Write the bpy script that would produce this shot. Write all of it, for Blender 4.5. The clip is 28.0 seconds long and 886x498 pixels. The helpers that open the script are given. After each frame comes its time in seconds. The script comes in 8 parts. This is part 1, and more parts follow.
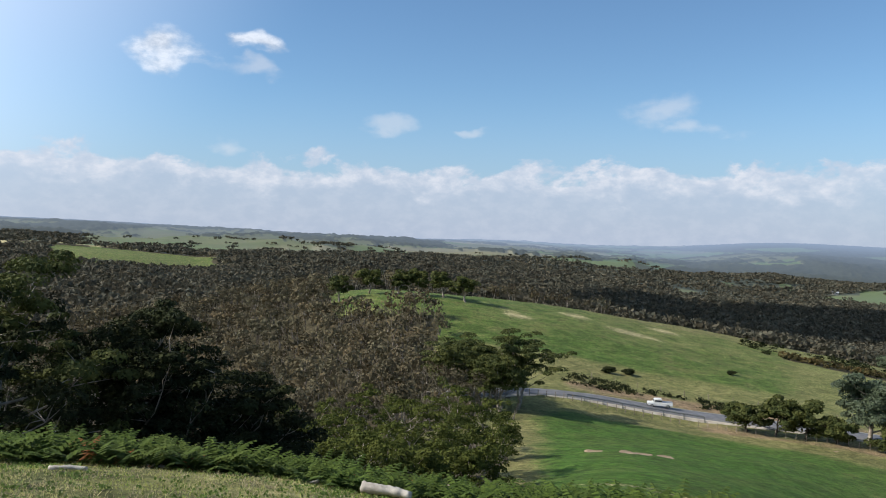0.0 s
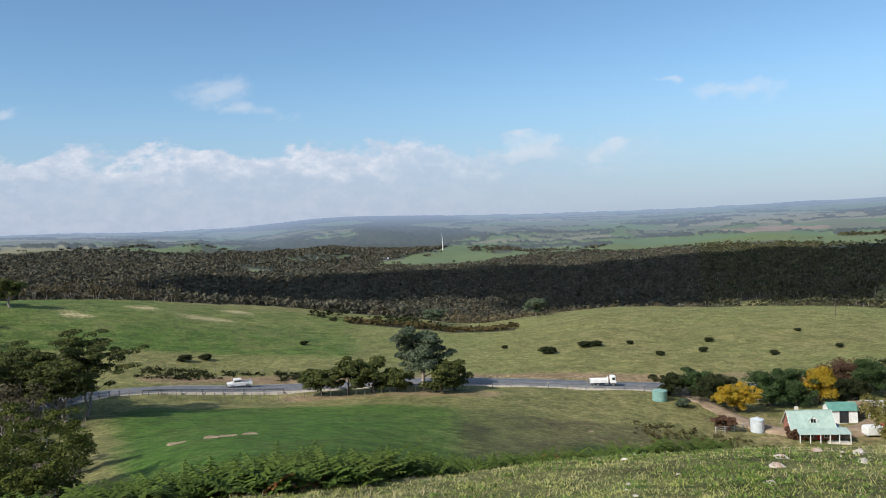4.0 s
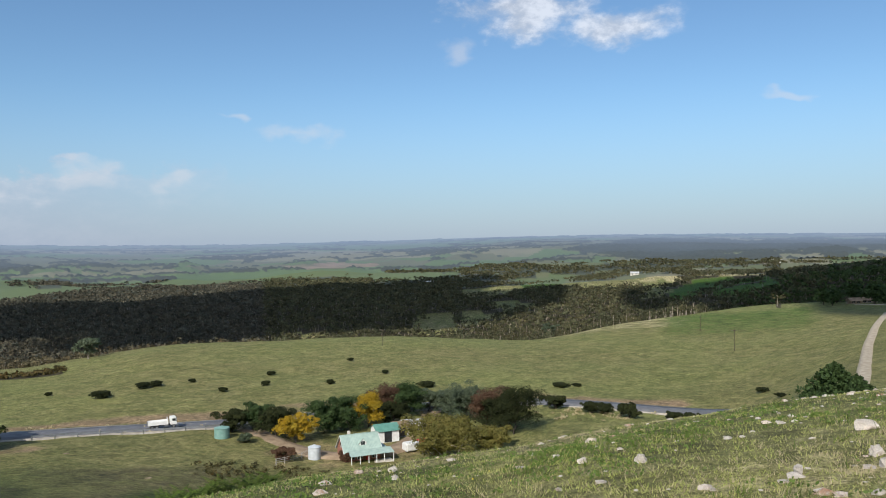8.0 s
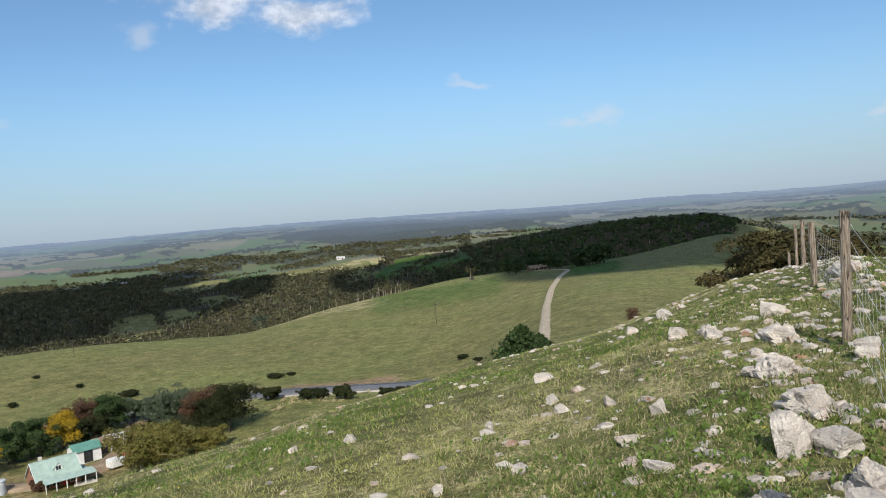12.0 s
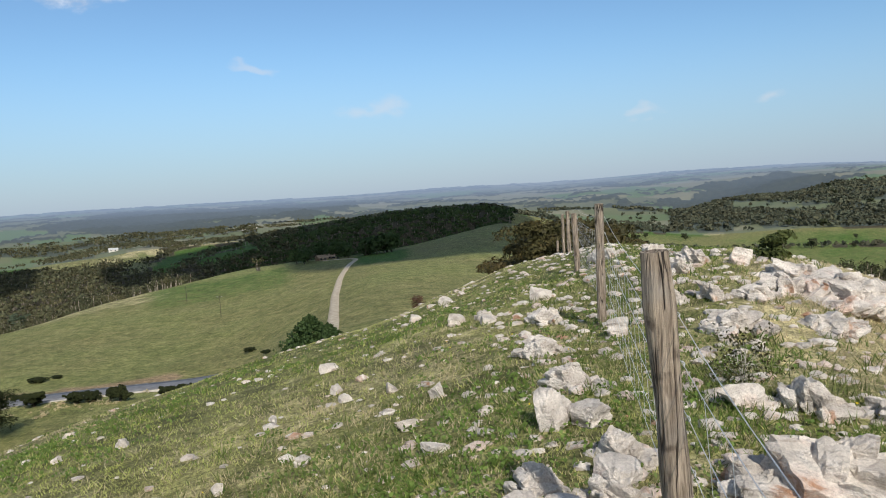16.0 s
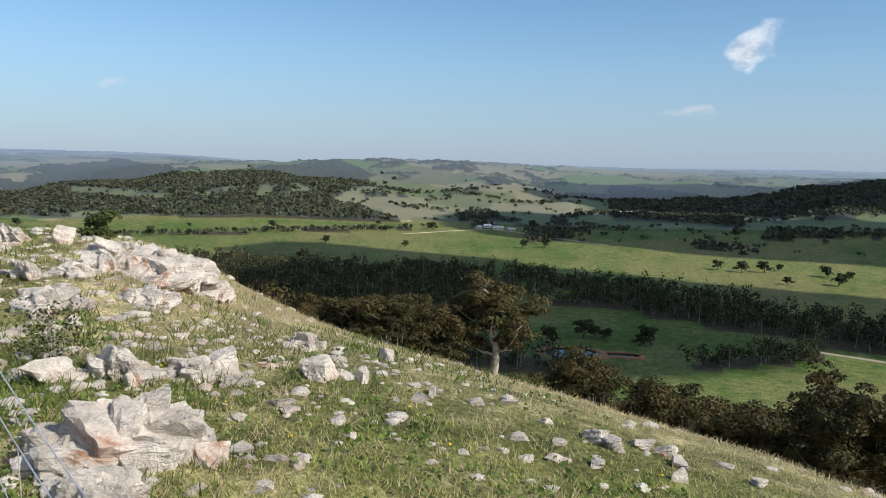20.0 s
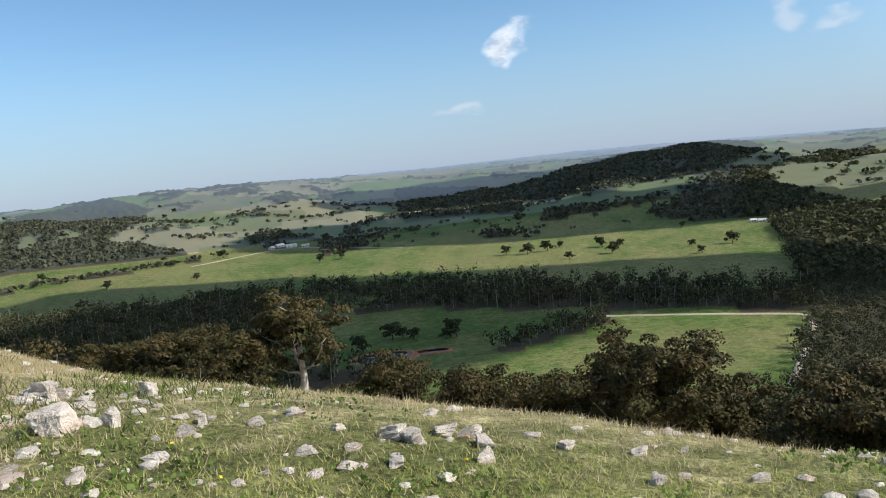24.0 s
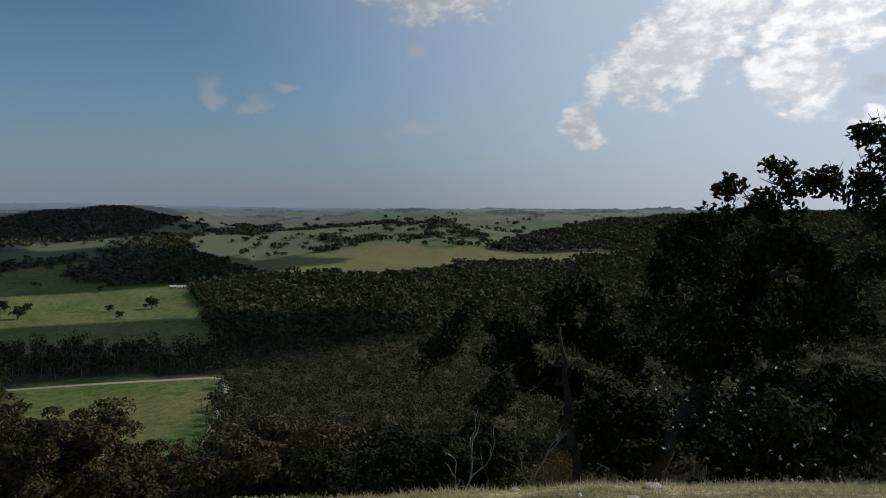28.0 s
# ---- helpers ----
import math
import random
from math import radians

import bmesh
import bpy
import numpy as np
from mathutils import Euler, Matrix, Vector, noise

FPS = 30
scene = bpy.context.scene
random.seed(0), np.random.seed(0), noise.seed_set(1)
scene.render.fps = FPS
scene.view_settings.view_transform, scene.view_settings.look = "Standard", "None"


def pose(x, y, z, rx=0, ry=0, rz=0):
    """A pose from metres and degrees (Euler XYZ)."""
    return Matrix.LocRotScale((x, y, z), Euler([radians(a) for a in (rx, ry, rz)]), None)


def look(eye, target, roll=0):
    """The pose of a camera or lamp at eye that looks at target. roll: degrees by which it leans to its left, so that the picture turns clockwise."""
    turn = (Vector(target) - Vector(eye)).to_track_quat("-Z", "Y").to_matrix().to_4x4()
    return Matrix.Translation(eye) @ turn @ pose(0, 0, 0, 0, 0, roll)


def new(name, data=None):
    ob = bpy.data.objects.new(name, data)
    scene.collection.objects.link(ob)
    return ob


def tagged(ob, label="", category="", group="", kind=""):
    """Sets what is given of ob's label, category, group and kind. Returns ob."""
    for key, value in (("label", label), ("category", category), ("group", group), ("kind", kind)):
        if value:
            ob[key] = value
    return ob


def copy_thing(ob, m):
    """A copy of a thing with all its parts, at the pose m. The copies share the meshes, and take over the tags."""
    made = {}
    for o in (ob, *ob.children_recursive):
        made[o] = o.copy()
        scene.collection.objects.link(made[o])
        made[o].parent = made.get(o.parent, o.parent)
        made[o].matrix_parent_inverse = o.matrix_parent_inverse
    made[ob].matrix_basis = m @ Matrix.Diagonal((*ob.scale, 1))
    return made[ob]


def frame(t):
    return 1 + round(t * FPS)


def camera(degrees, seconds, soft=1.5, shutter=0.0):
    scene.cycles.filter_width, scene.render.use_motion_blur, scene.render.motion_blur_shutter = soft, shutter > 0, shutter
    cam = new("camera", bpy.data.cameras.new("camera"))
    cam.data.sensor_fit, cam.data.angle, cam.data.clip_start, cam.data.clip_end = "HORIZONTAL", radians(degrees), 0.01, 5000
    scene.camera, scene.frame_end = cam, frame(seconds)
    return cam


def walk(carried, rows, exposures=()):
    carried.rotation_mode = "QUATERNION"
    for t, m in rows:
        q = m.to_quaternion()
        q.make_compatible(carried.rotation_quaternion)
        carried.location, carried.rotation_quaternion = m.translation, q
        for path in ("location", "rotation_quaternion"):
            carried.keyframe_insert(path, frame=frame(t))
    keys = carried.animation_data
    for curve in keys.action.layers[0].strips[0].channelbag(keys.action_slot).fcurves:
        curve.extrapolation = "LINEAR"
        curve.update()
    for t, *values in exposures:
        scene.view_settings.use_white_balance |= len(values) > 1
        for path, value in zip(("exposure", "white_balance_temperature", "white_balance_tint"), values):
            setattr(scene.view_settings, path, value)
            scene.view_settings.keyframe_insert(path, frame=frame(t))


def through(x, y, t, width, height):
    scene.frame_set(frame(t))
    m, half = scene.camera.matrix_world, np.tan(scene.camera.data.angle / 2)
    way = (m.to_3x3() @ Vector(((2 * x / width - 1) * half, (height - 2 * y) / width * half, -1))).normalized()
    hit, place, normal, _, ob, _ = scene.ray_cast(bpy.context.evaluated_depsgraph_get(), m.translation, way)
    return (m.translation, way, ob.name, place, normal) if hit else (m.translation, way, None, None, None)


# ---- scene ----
cam = camera(58.84, 28.0, 1.0)
PATH = [
    (0.0, pose(0.097, 0.176, 0.149, 89.085, -1.482, -0.001)),
    (0.5, pose(0.114, 0.189, 0.140, 88.229, -1.432, -2.566)),
    (1.0, pose(0.111, 0.190, 0.136, 87.467, -1.119, -5.157)),
    (1.5, pose(0.132, 0.206, 0.132, 86.984, -0.866, -8.508)),
    (2.0, pose(0.136, 0.217, 0.133, 87.215, -0.585, -11.983)),
    (2.5, pose(0.138, 0.221, 0.139, 88.148, 0.331, -15.579)),
    (3.0, pose(0.142, 0.232, 0.141, 87.972, 0.766, -20.315)),
    (3.5, pose(0.063, 0.211, 0.114, 87.765, 0.758, -24.628)),
    (4.0, pose(-0.020, 0.138, 0.033, 87.500, 2.495, -30.929)),
    (4.5, pose(-0.041, 0.091, 0.044, 87.101, 3.373, -36.767)),
    (6.5, pose(0.180, 0.199, 0.023, 87.888, 2.172, -51.040)),
    (7.0, pose(0.177, 0.170, 0.010, 88.179, 0.784, -54.825)),
    (7.5, pose(0.183, 0.157, 0.017, 89.096, 0.086, -58.830)),
    (8.0, pose(0.154, 0.111, 0.027, 89.204, 0.693, -61.817)),
    (8.5, pose(0.184, 0.101, 0.019, 89.205, 1.177, -63.971)),
    (9.0, pose(0.182, 0.097, 0.026, 88.821, 1.435, -67.051)),
    (9.5, pose(0.220, 0.103, 0.015, 86.966, 2.121, -70.105)),
    (10.0, pose(0.210, 0.095, 0.014, 85.959, 1.962, -72.084)),
    (10.5, pose(0.202, 0.079, 0.021, 86.609, 2.015, -75.183)),
    (11.0, pose(0.196, 0.040, 0.027, 87.215, 3.211, -78.009)),
    (11.5, pose(0.222, 0.033, 0.024, 87.508, 4.317, -80.228)),
    (12.0, pose(0.230, 0.042, 0.020, 87.444, 3.986, -83.133)),
    (12.5, pose(0.212, 0.028, 0.033, 86.161, 3.930, -85.288)),
    (14.5, pose(0.207, 0.023, 0.020, 85.750, 3.031, -92.545)),
    (15.0, pose(0.208, 0.016, 0.020, 85.779, 3.095, -93.719)),
    (15.5, pose(0.196, 0.016, 0.029, 85.729, 3.189, -95.347)),
    (16.0, pose(0.176, -0.010, 0.039, 85.658, 3.595, -98.516)),
    (16.5, pose(0.137, -0.037, 0.037, 85.127, 2.934, -103.643)),
    (17.0, pose(0.070, -0.068, 0.019, 84.075, 2.579, -110.625)),
    (17.5, pose(0.035, -0.113, -0.006, 84.903, 3.052, -119.297)),
    (18.0, pose(0.025, -0.126, -0.026, 86.213, 3.181, -126.461)),
    (18.5, pose(0.034, -0.123, -0.047, 86.582, 2.048, -131.232)),
    (19.0, pose(0.045, -0.131, -0.058, 84.577, -0.427, -137.452)),
    (19.5, pose(0.042, -0.125, -0.057, 83.160, -1.856, -142.016)),
    (20.0, pose(0.040, -0.121, -0.054, 83.717, -1.237, -143.891)),
    (20.5, pose(0.037, -0.115, -0.053, 84.615, -0.560, -145.986)),
    (21.0, pose(0.039, -0.119, -0.052, 85.024, 0.131, -148.786)),
    (21.5, pose(0.033, -0.107, -0.047, 85.374, 0.713, -152.343)),
    (22.0, pose(0.036, -0.106, -0.046, 84.813, 1.822, -155.636)),
    (22.5, pose(0.034, -0.102, -0.046, 83.666, 3.388, -157.981)),
    (24.5, pose(0.151, -0.789, -0.318, 84.104, 6.953, -160.534)),
    (25.0, pose(0.085, -0.728, -0.299, 84.509, 5.743, -164.775)),
    (25.5, pose(0.036, -0.691, -0.287, 85.147, 4.121, -167.918)),
    (26.0, pose(0.028, -0.645, -0.300, 85.844, 3.203, -172.157)),
    (26.5, pose(0.020, -0.659, -0.318, 86.204, 2.915, -177.502)),
    (27.0, pose(0.027, -0.654, -0.260, 86.356, 2.165, -184.340)),
    (27.5, pose(0.020, -0.635, -0.288, 86.809, 0.471, -191.688)),
    (28.0, pose(0.006, -0.628, -0.306, 86.538, 0.180, -199.677)),
]
walk(cam, PATH, [(0, 0.18), (4, 0.16), (8, 0.0), (17, 0.0), (20, 0.1), (25, 0.27), (26, 0.22), (26.5, 0.08), (27, -0.2), (27.5, -0.64), (28, -0.95)])


# ---------------------------------------------------------------- light
SUN_AZ, SUN_EL = 264.0, 38.0
world = bpy.data.worlds.new("world")
scene.world = world
world.use_nodes = True


class Nodes:
    """Short hand for building a node tree."""

    def __init__(self, tree):
        self.t = tree

    def n(self, kind, **sets):
        node = self.t.nodes.new(kind)
        for k, v in sets.items():
            if k == "op":
                node.operation = v
            elif k == "blend":
                node.blend_type = v
            elif k == "mode":
                node.data_type = v
        return node

    def put(self, sock, v):
        if isinstance(v, bpy.types.NodeSocket):
            self.t.links.new(v, sock)
        elif isinstance(v, tuple) and len(v) == 3 and sock.type == "RGBA":
            sock.default_value = (*v, 1)
        else:
            sock.default_value = v

    def math(self, op, a, b=0.0, c=None, clamp=False):
        m = self.n("ShaderNodeMath", op=op)
        m.use_clamp = clamp
        self.put(m.inputs[0], a)
        self.put(m.inputs[1], b)
        if c is not None:
            self.put(m.inputs[2], c)
        return m.outputs[0]

    def mix(self, f, a, b, blend="MIX"):
        m = self.n("ShaderNodeMix", mode="RGBA", blend=blend)
        self.put(m.inputs[0], f)
        self.put(m.inputs[6], a)
        self.put(m.inputs[7], b)
        return m.outputs[2]

    def noise(self, vec, scale, detail=4.0, rough=0.55, dist=0.0):
        m = self.n("ShaderNodeTexNoise")
        if vec is not None:
            self.put(m.inputs["Vector"], vec)
        self.put(m.inputs["Scale"], scale)
        self.put(m.inputs["Detail"], detail)
        self.put(m.inputs["Roughness"], rough)
        self.put(m.inputs["Distortion"], dist)
        return m.outputs["Fac"]

    def step(self, v, lo, hi, a=0.0, b=1.0):
        m = self.n("ShaderNodeMapRange")
        m.interpolation_type = "SMOOTHSTEP"
        for i, x in enumerate((v, lo, hi, a, b)):
            self.put(m.inputs[i], x)
        return m.outputs[0]


# a blue sky, with the clouds by bearing and height above the horizon: az, el, half width, half height
CLOUDS_NORTH = [(340.8, 12.3, 2.1, 1.4), (346.2, 13.1, 1.6, 0.8), (345.5, 11.4, 2.3, 0.5), (355.3, 8.1, 2.0, 0.8), (343.9, 6.2, 0.9, 0.8), (2.3, 7.5, 1.6, 0.35), (16.0, 9.2, 2.3, 1.4),
                (18.3, 7.8, 2.4, 0.7), (68.0, 15.9, 5.0, 2.0), (75.1, 14.6, 3.6, 1.4), (63.0, 12.8, 1.5, 1.1), (51.2, 7.8, 2.4, 0.8), (47.5, 9.1, 0.9, 0.35), (37.9, 4.6, 1.6, 0.8), (43.1, 4.4, 1.3, 0.5),
                (85.6, 9.2, 1.2, 0.4), (94.0, 6.0, 2.0, 0.7), (113.5, 4.8, 1.4, 0.35), (121.0, 5.1, 1.0, 0.6)]
CLOUDS_SOUTH = [(165.3, 8.1, 1.4, 1.2), (161.0, 4.2, 1.6, 0.4), (183.5, 7.8, 1.25, 0.8), (186.4, 6.6, 1.2, 0.5), (188.9, 8.0, 1.2, 0.4), (198.7, 14.2, 5.2, 1.7), (214.0, 8.9, 3.6, 2.3), (216.4, 10.4, 3.4, 3.0),
                (218.0, 12.6, 3.2, 2.6), (223.7, 7.9, 2.8, 2.2), (225.5, 12.2, 4.5, 2.2), (220.9, 9.4, 1.7, 0.7), (210.0, 5.4, 1.7, 1.2), (197.7, 5.2, 2.0, 0.6), (198.5, 10.6, 1.0, 0.5), (228.0, 5.0, 1.9, 0.8),
                (228.6, 7.3, 1.0, 0.6)]
BOLD = {340.8, 346.2, 68.0, 75.1, 165.3, 198.7, 214.0, 216.4, 218.0, 223.7, 225.5, 210.0, 228.0}
wn = Nodes(world.node_tree)
world.node_tree.nodes.clear()
sky = wn.n("ShaderNodeTexSky")
sky.sky_type, sky.sun_disc = "NISHITA", False
sky.sun_elevation, sky.sun_rotation = radians(SUN_EL), radians(SUN_AZ)
sky.air_density, sky.dust_density, sky.ozone_density, sky.altitude = 1.0, 0.35, 3.0, 250
way = wn.n("ShaderNodeTexCoord").outputs["Generated"]
sep = wn.n("ShaderNodeSeparateXYZ")
wn.put(sep.inputs[0], way)
wx, wy, wz = sep.outputs
az = wn.math("MULTIPLY", wn.math("ARCTAN2", wx, wy), 57.29578)
el = wn.math("MULTIPLY", wn.math("ARCSINE", wz), 57.29578)
flat = wn.n("ShaderNodeCombineXYZ")
wn.put(flat.inputs[0], wn.math("MULTIPLY", wn.math("SINE", wn.math("DIVIDE", az, 57.29578)), 1.0))
wn.put(flat.inputs[1], wn.math("COSINE", wn.math("DIVIDE", az, 57.29578)))
wn.put(flat.inputs[2], wn.math("MULTIPLY", el, 0.03))
puff = wn.noise(flat.outputs[0], 16.0, 8.0, 0.58, 0.25)
fine = wn.noise(flat.outputs[0], 42.0, 5.0, 0.6)
bend = wn.noise(flat.outputs[0], 9.0, 3.0, 0.5)
caz = wn.math("ADD", az, wn.math("MULTIPLY", wn.math("SUBTRACT", bend, 0.5), 7.0))
cel = wn.math("ADD", el, wn.math("MULTIPLY", wn.math("SUBTRACT", wn.noise(flat.outputs[0], 13.0, 3.0, 0.5), 0.5), 4.0))
total = {True: None, False: None}
for ca, ce, cw, ch in CLOUDS_NORTH + CLOUDS_SOUTH:
    bold = ca in BOLD
    da = wn.math("DIVIDE", wn.math("WRAP", wn.math("SUBTRACT", caz, ca), -180.0, 180.0), cw * 1.5)
    de = wn.math("DIVIDE", wn.math("SUBTRACT", cel, ce), ch * 1.5)
    d2 = wn.math("ADD", wn.math("MULTIPLY", da, da), wn.math("MULTIPLY", de, de))
    lobe = wn.math("SUBTRACT", 1.0, wn.math("SQRT", d2), clamp=True)
    total[bold] = lobe if total[bold] is None else wn.math("MAXIMUM", total[bold], lobe)
ragged = wn.math("ADD", wn.math("MULTIPLY", wn.math("SUBTRACT", puff, 0.5), 2.2), wn.math("MULTIPLY", wn.math("SUBTRACT", fine, 0.5), 0.8))
crisp = wn.step(wn.math("ABSOLUTE", wn.math("WRAP", wn.math("SUBTRACT", az, 218.0), -180.0, 180.0)), 12.0, 30.0, 0.72, 1.3)
cloud = wn.math("MULTIPLY", wn.step(wn.math("ADD", wn.math("MULTIPLY", total[True], 1.5), ragged), 0.18, crisp), wn.step(total[True], 0.0, 0.3))
wisp = wn.math("MULTIPLY", wn.step(wn.math("ADD", wn.math("MULTIPLY", total[False], 1.4), ragged), 0.15, 1.3), wn.step(total[False], 0.0, 0.4, 0.0, 0.38))
# the long bank low in the north, ragged along its top
bank_a = wn.step(wn.math("ABSOLUTE", wn.math("WRAP", wn.math("SUBTRACT", az, -2.0), -180.0, 180.0)), 22.0, 55.0, 1.0, 0.0)
top = wn.math("ADD", 5.2, wn.math("MULTIPLY", wn.math("SUBTRACT", puff, 0.5), 6.5))
bank = wn.math("MULTIPLY", wn.step(wn.math("SUBTRACT", top, el), 0.0, 1.0), bank_a)
bank_rim = wn.math("MULTIPLY", bank, wn.step(wn.math("SUBTRACT", top, el), 0.6, 2.6, 1.0, 0.25))
haze = wn.step(el, -1.0, 11.0, 0.72, 0.0)
HAZE, WHITE, GREY = (2.75, 3.55, 5.3), (8.4, 8.6, 9.1), (3.5, 4.1, 5.4)
tone = wn.mix(1.0, sky.outputs[0], (0.86, 1.02, 1.1), "MULTIPLY")
tone = wn.mix(haze, tone, HAZE)
aim = wn.n("ShaderNodeVectorMath", op="DOT_PRODUCT")
wn.put(aim.inputs[0], way)
aim.inputs[1].default_value = (math.sin(radians(SUN_AZ)) * math.cos(radians(SUN_EL)), math.cos(radians(SUN_AZ)) * math.cos(radians(SUN_EL)), math.sin(radians(SUN_EL)))
glare = wn.math("MULTIPLY", wn.step(aim.outputs["Value"], 0.2, 0.88, 0.0, 0.95), wn.step(el, 20.0, 45.0, 1.0, 0.4))
tone = wn.mix(glare, tone, (10.6, 11.6, 13.4))
tone = wn.mix(wn.math("MULTIPLY", bank, 0.6), tone, GREY)
tone = wn.mix(wn.math("MULTIPLY", bank_rim, wn.step(fine, 0.35, 0.7, 0.35, 0.9)), tone, (6.6, 6.8, 7.4))
body = wn.mix(wn.step(wn.math("ADD", fine, wn.math("MULTIPLY", wn.math("SUBTRACT", puff, 0.5), 0.8)), 0.35, 0.7), (5.4, 5.7, 6.3), WHITE)
body = wn.mix(wn.step(aim.outputs["Value"], 0.35, 0.8), body, wn.mix(1.0, body, (2.3, 2.25, 2.15), "MULTIPLY"))
tone = wn.mix(wisp, tone, (6.6, 6.7, 7.1))
tone = wn.mix(wn.math("MULTIPLY", cloud, wn.step(crisp, 0.75, 1.2, 0.92, 0.72)), tone, body)
back = wn.n("ShaderNodeBackground")
wn.put(back.inputs[0], tone)
back.inputs[1].default_value = 0.11
wout = wn.n("ShaderNodeOutputWorld")
wn.put(wout.inputs[0], back.outputs[0])

sun_data = bpy.data.lights.new("sun", "SUN")
sun_data.energy, sun_data.angle, sun_data.color = 5.0, radians(0.53), (1.0, 0.95, 0.87)
sun = new("sun", sun_data)
towards = Vector((math.sin(radians(SUN_AZ)) * math.cos(radians(SUN_EL)), math.cos(radians(SUN_AZ)) * math.cos(radians(SUN_EL)), math.sin(radians(SUN_EL))))
sun.matrix_world = look(towards * 60, (0, 0, 0))


# ---------------------------------------------------------------- materials
def material(name, build, rough=0.85, spec=0.3, metal=0.0):
    """A node material; build(nodes, bsdf) returns the base colour and, if wanted, a height for the bump."""
    mat = bpy.data.materials.new(name)
    mat.use_nodes = True
    nt = Nodes(mat.node_tree)
    bsdf = next(n for n in mat.node_tree.nodes if n.type == "BSDF_PRINCIPLED")
    bsdf.inputs["Roughness"].default_value = rough
    bsdf.inputs["Specular IOR Level"].default_value = spec
    bsdf.inputs["Metallic"].default_value = metal
    got = build(nt, bsdf)
    colour, height, strength, dist = (got + (None,) * 4)[:4] if isinstance(got, tuple) and not isinstance(got[0], float) else (got, None, None, None)
    nt.put(bsdf.inputs["Base Color"], colour)
    if height is not None:
        bump = nt.n("ShaderNodeBump")
        bump.inputs["Strength"].default_value = strength or 0.5
        bump.inputs["Distance"].default_value = dist or 0.05
        nt.put(bump.inputs["Height"], height)
        nt.put(bsdf.inputs["Normal"], bump.outputs[0])
    return mat


def where(nt):
    return nt.n("ShaderNodeTexCoord").outputs["Object"]


def land_cover(nt, bsdf):
    at = nt.n("ShaderNodeAttribute")
    at.attribute_name = "cover"
    sp = nt.n("ShaderNodeSeparateColor")
    nt.put(sp.inputs[0], at.outputs["Color"])
    lush, dry, litter = sp.outputs
    earth = at.outputs["Alpha"]
    p = where(nt)
    big, mid, small = nt.noise(p, 0.012, 5), nt.noise(p, 0.16, 5, 0.6), nt.noise(p, 3.2, 6, 0.65)
    grain = nt.noise(p, 26.0, 4, 0.75)
    mp = nt.n("ShaderNodeMapping")
    nt.put(mp.inputs["Vector"], p)
    mp.inputs["Scale"].default_value = (0.03, 0.03, 1.1)
    ledge = nt.noise(mp.outputs[0], 1.0, 5, 0.65, 0.6)
    tuft = nt.noise(p, 0.7, 5, 0.7)
    jitter = nt.math("MULTIPLY", nt.math("SUBTRACT", nt.math("ADD", mid, small), 1.0), 0.9)
    olive = nt.mix(nt.step(mid, 0.3, 0.7), (0.13, 0.132, 0.05), (0.2, 0.182, 0.08))
    olive = nt.mix(nt.math("MULTIPLY", nt.step(big, 0.4, 0.65), 0.6), olive, (0.16, 0.178, 0.062))
    olive = nt.mix(nt.math("MULTIPLY", nt.step(ledge, 0.48, 0.64), 0.16), olive, (0.2, 0.165, 0.085))
    olive = nt.mix(nt.math("MULTIPLY", nt.step(tuft, 0.56, 0.68), 0.6), olive, (0.07, 0.08, 0.028))
    green = nt.mix(nt.step(small, 0.3, 0.7), (0.037, 0.094, 0.013), (0.07, 0.132, 0.022))
    green = nt.mix(nt.step(mid, 0.35, 0.7), green, (0.064, 0.102, 0.022))
    green = nt.mix(nt.math("MULTIPLY", nt.step(tuft, 0.52, 0.68), 0.55), green, (0.098, 0.112, 0.04))
    straw = nt.mix(nt.step(small, 0.3, 0.7), (0.3, 0.25, 0.145), (0.44, 0.38, 0.225))
    leaf = nt.mix(nt.step(small, 0.35, 0.65), (0.04, 0.036, 0.022), (0.085, 0.07, 0.045))
    soil = nt.mix(nt.step(small, 0.3, 0.7), (0.17, 0.115, 0.07), (0.3, 0.22, 0.145))
    out = nt.mix(nt.step(nt.math("ADD", lush, jitter), 0.35, 0.65), olive, green)
    out = nt.mix(nt.step(nt.math("ADD", dry, jitter), 0.35, 0.68), out, straw)
    out = nt.mix(nt.step(nt.math("ADD", litter, nt.math("MULTIPLY", jitter, 0.4)), 0.35, 0.6), out, leaf)
    out = nt.mix(nt.step(nt.math("ADD", earth, nt.math("MULTIPLY", jitter, 0.7)), 0.35, 0.65), out, soil)
    rough_grass = nt.noise(p, 0.9, 8, 0.85)
    clumps = nt.noise(p, 0.22, 5, 0.8, 0.4)
    out = nt.mix(0.7, out, nt.mix(nt.step(clumps, 0.36, 0.64), (0.62, 0.65, 0.6), (1.3, 1.27, 1.25)), "MULTIPLY")
    out = nt.mix(0.85, out, nt.mix(nt.step(rough_grass, 0.32, 0.68), (0.38, 0.4, 0.36), (1.62, 1.6, 1.55)), "MULTIPLY")
    out = nt.mix(0.85, out, nt.mix(nt.step(grain, 0.32, 0.68), (0.35, 0.36, 0.32), (1.6, 1.6, 1.55)), "MULTIPLY")
    return out, nt.math("ADD", small, nt.math("MULTIPLY", grain, 0.4)), 0.7, 0.12


M_LAND = material("land", land_cover, 0.95, 0.15)


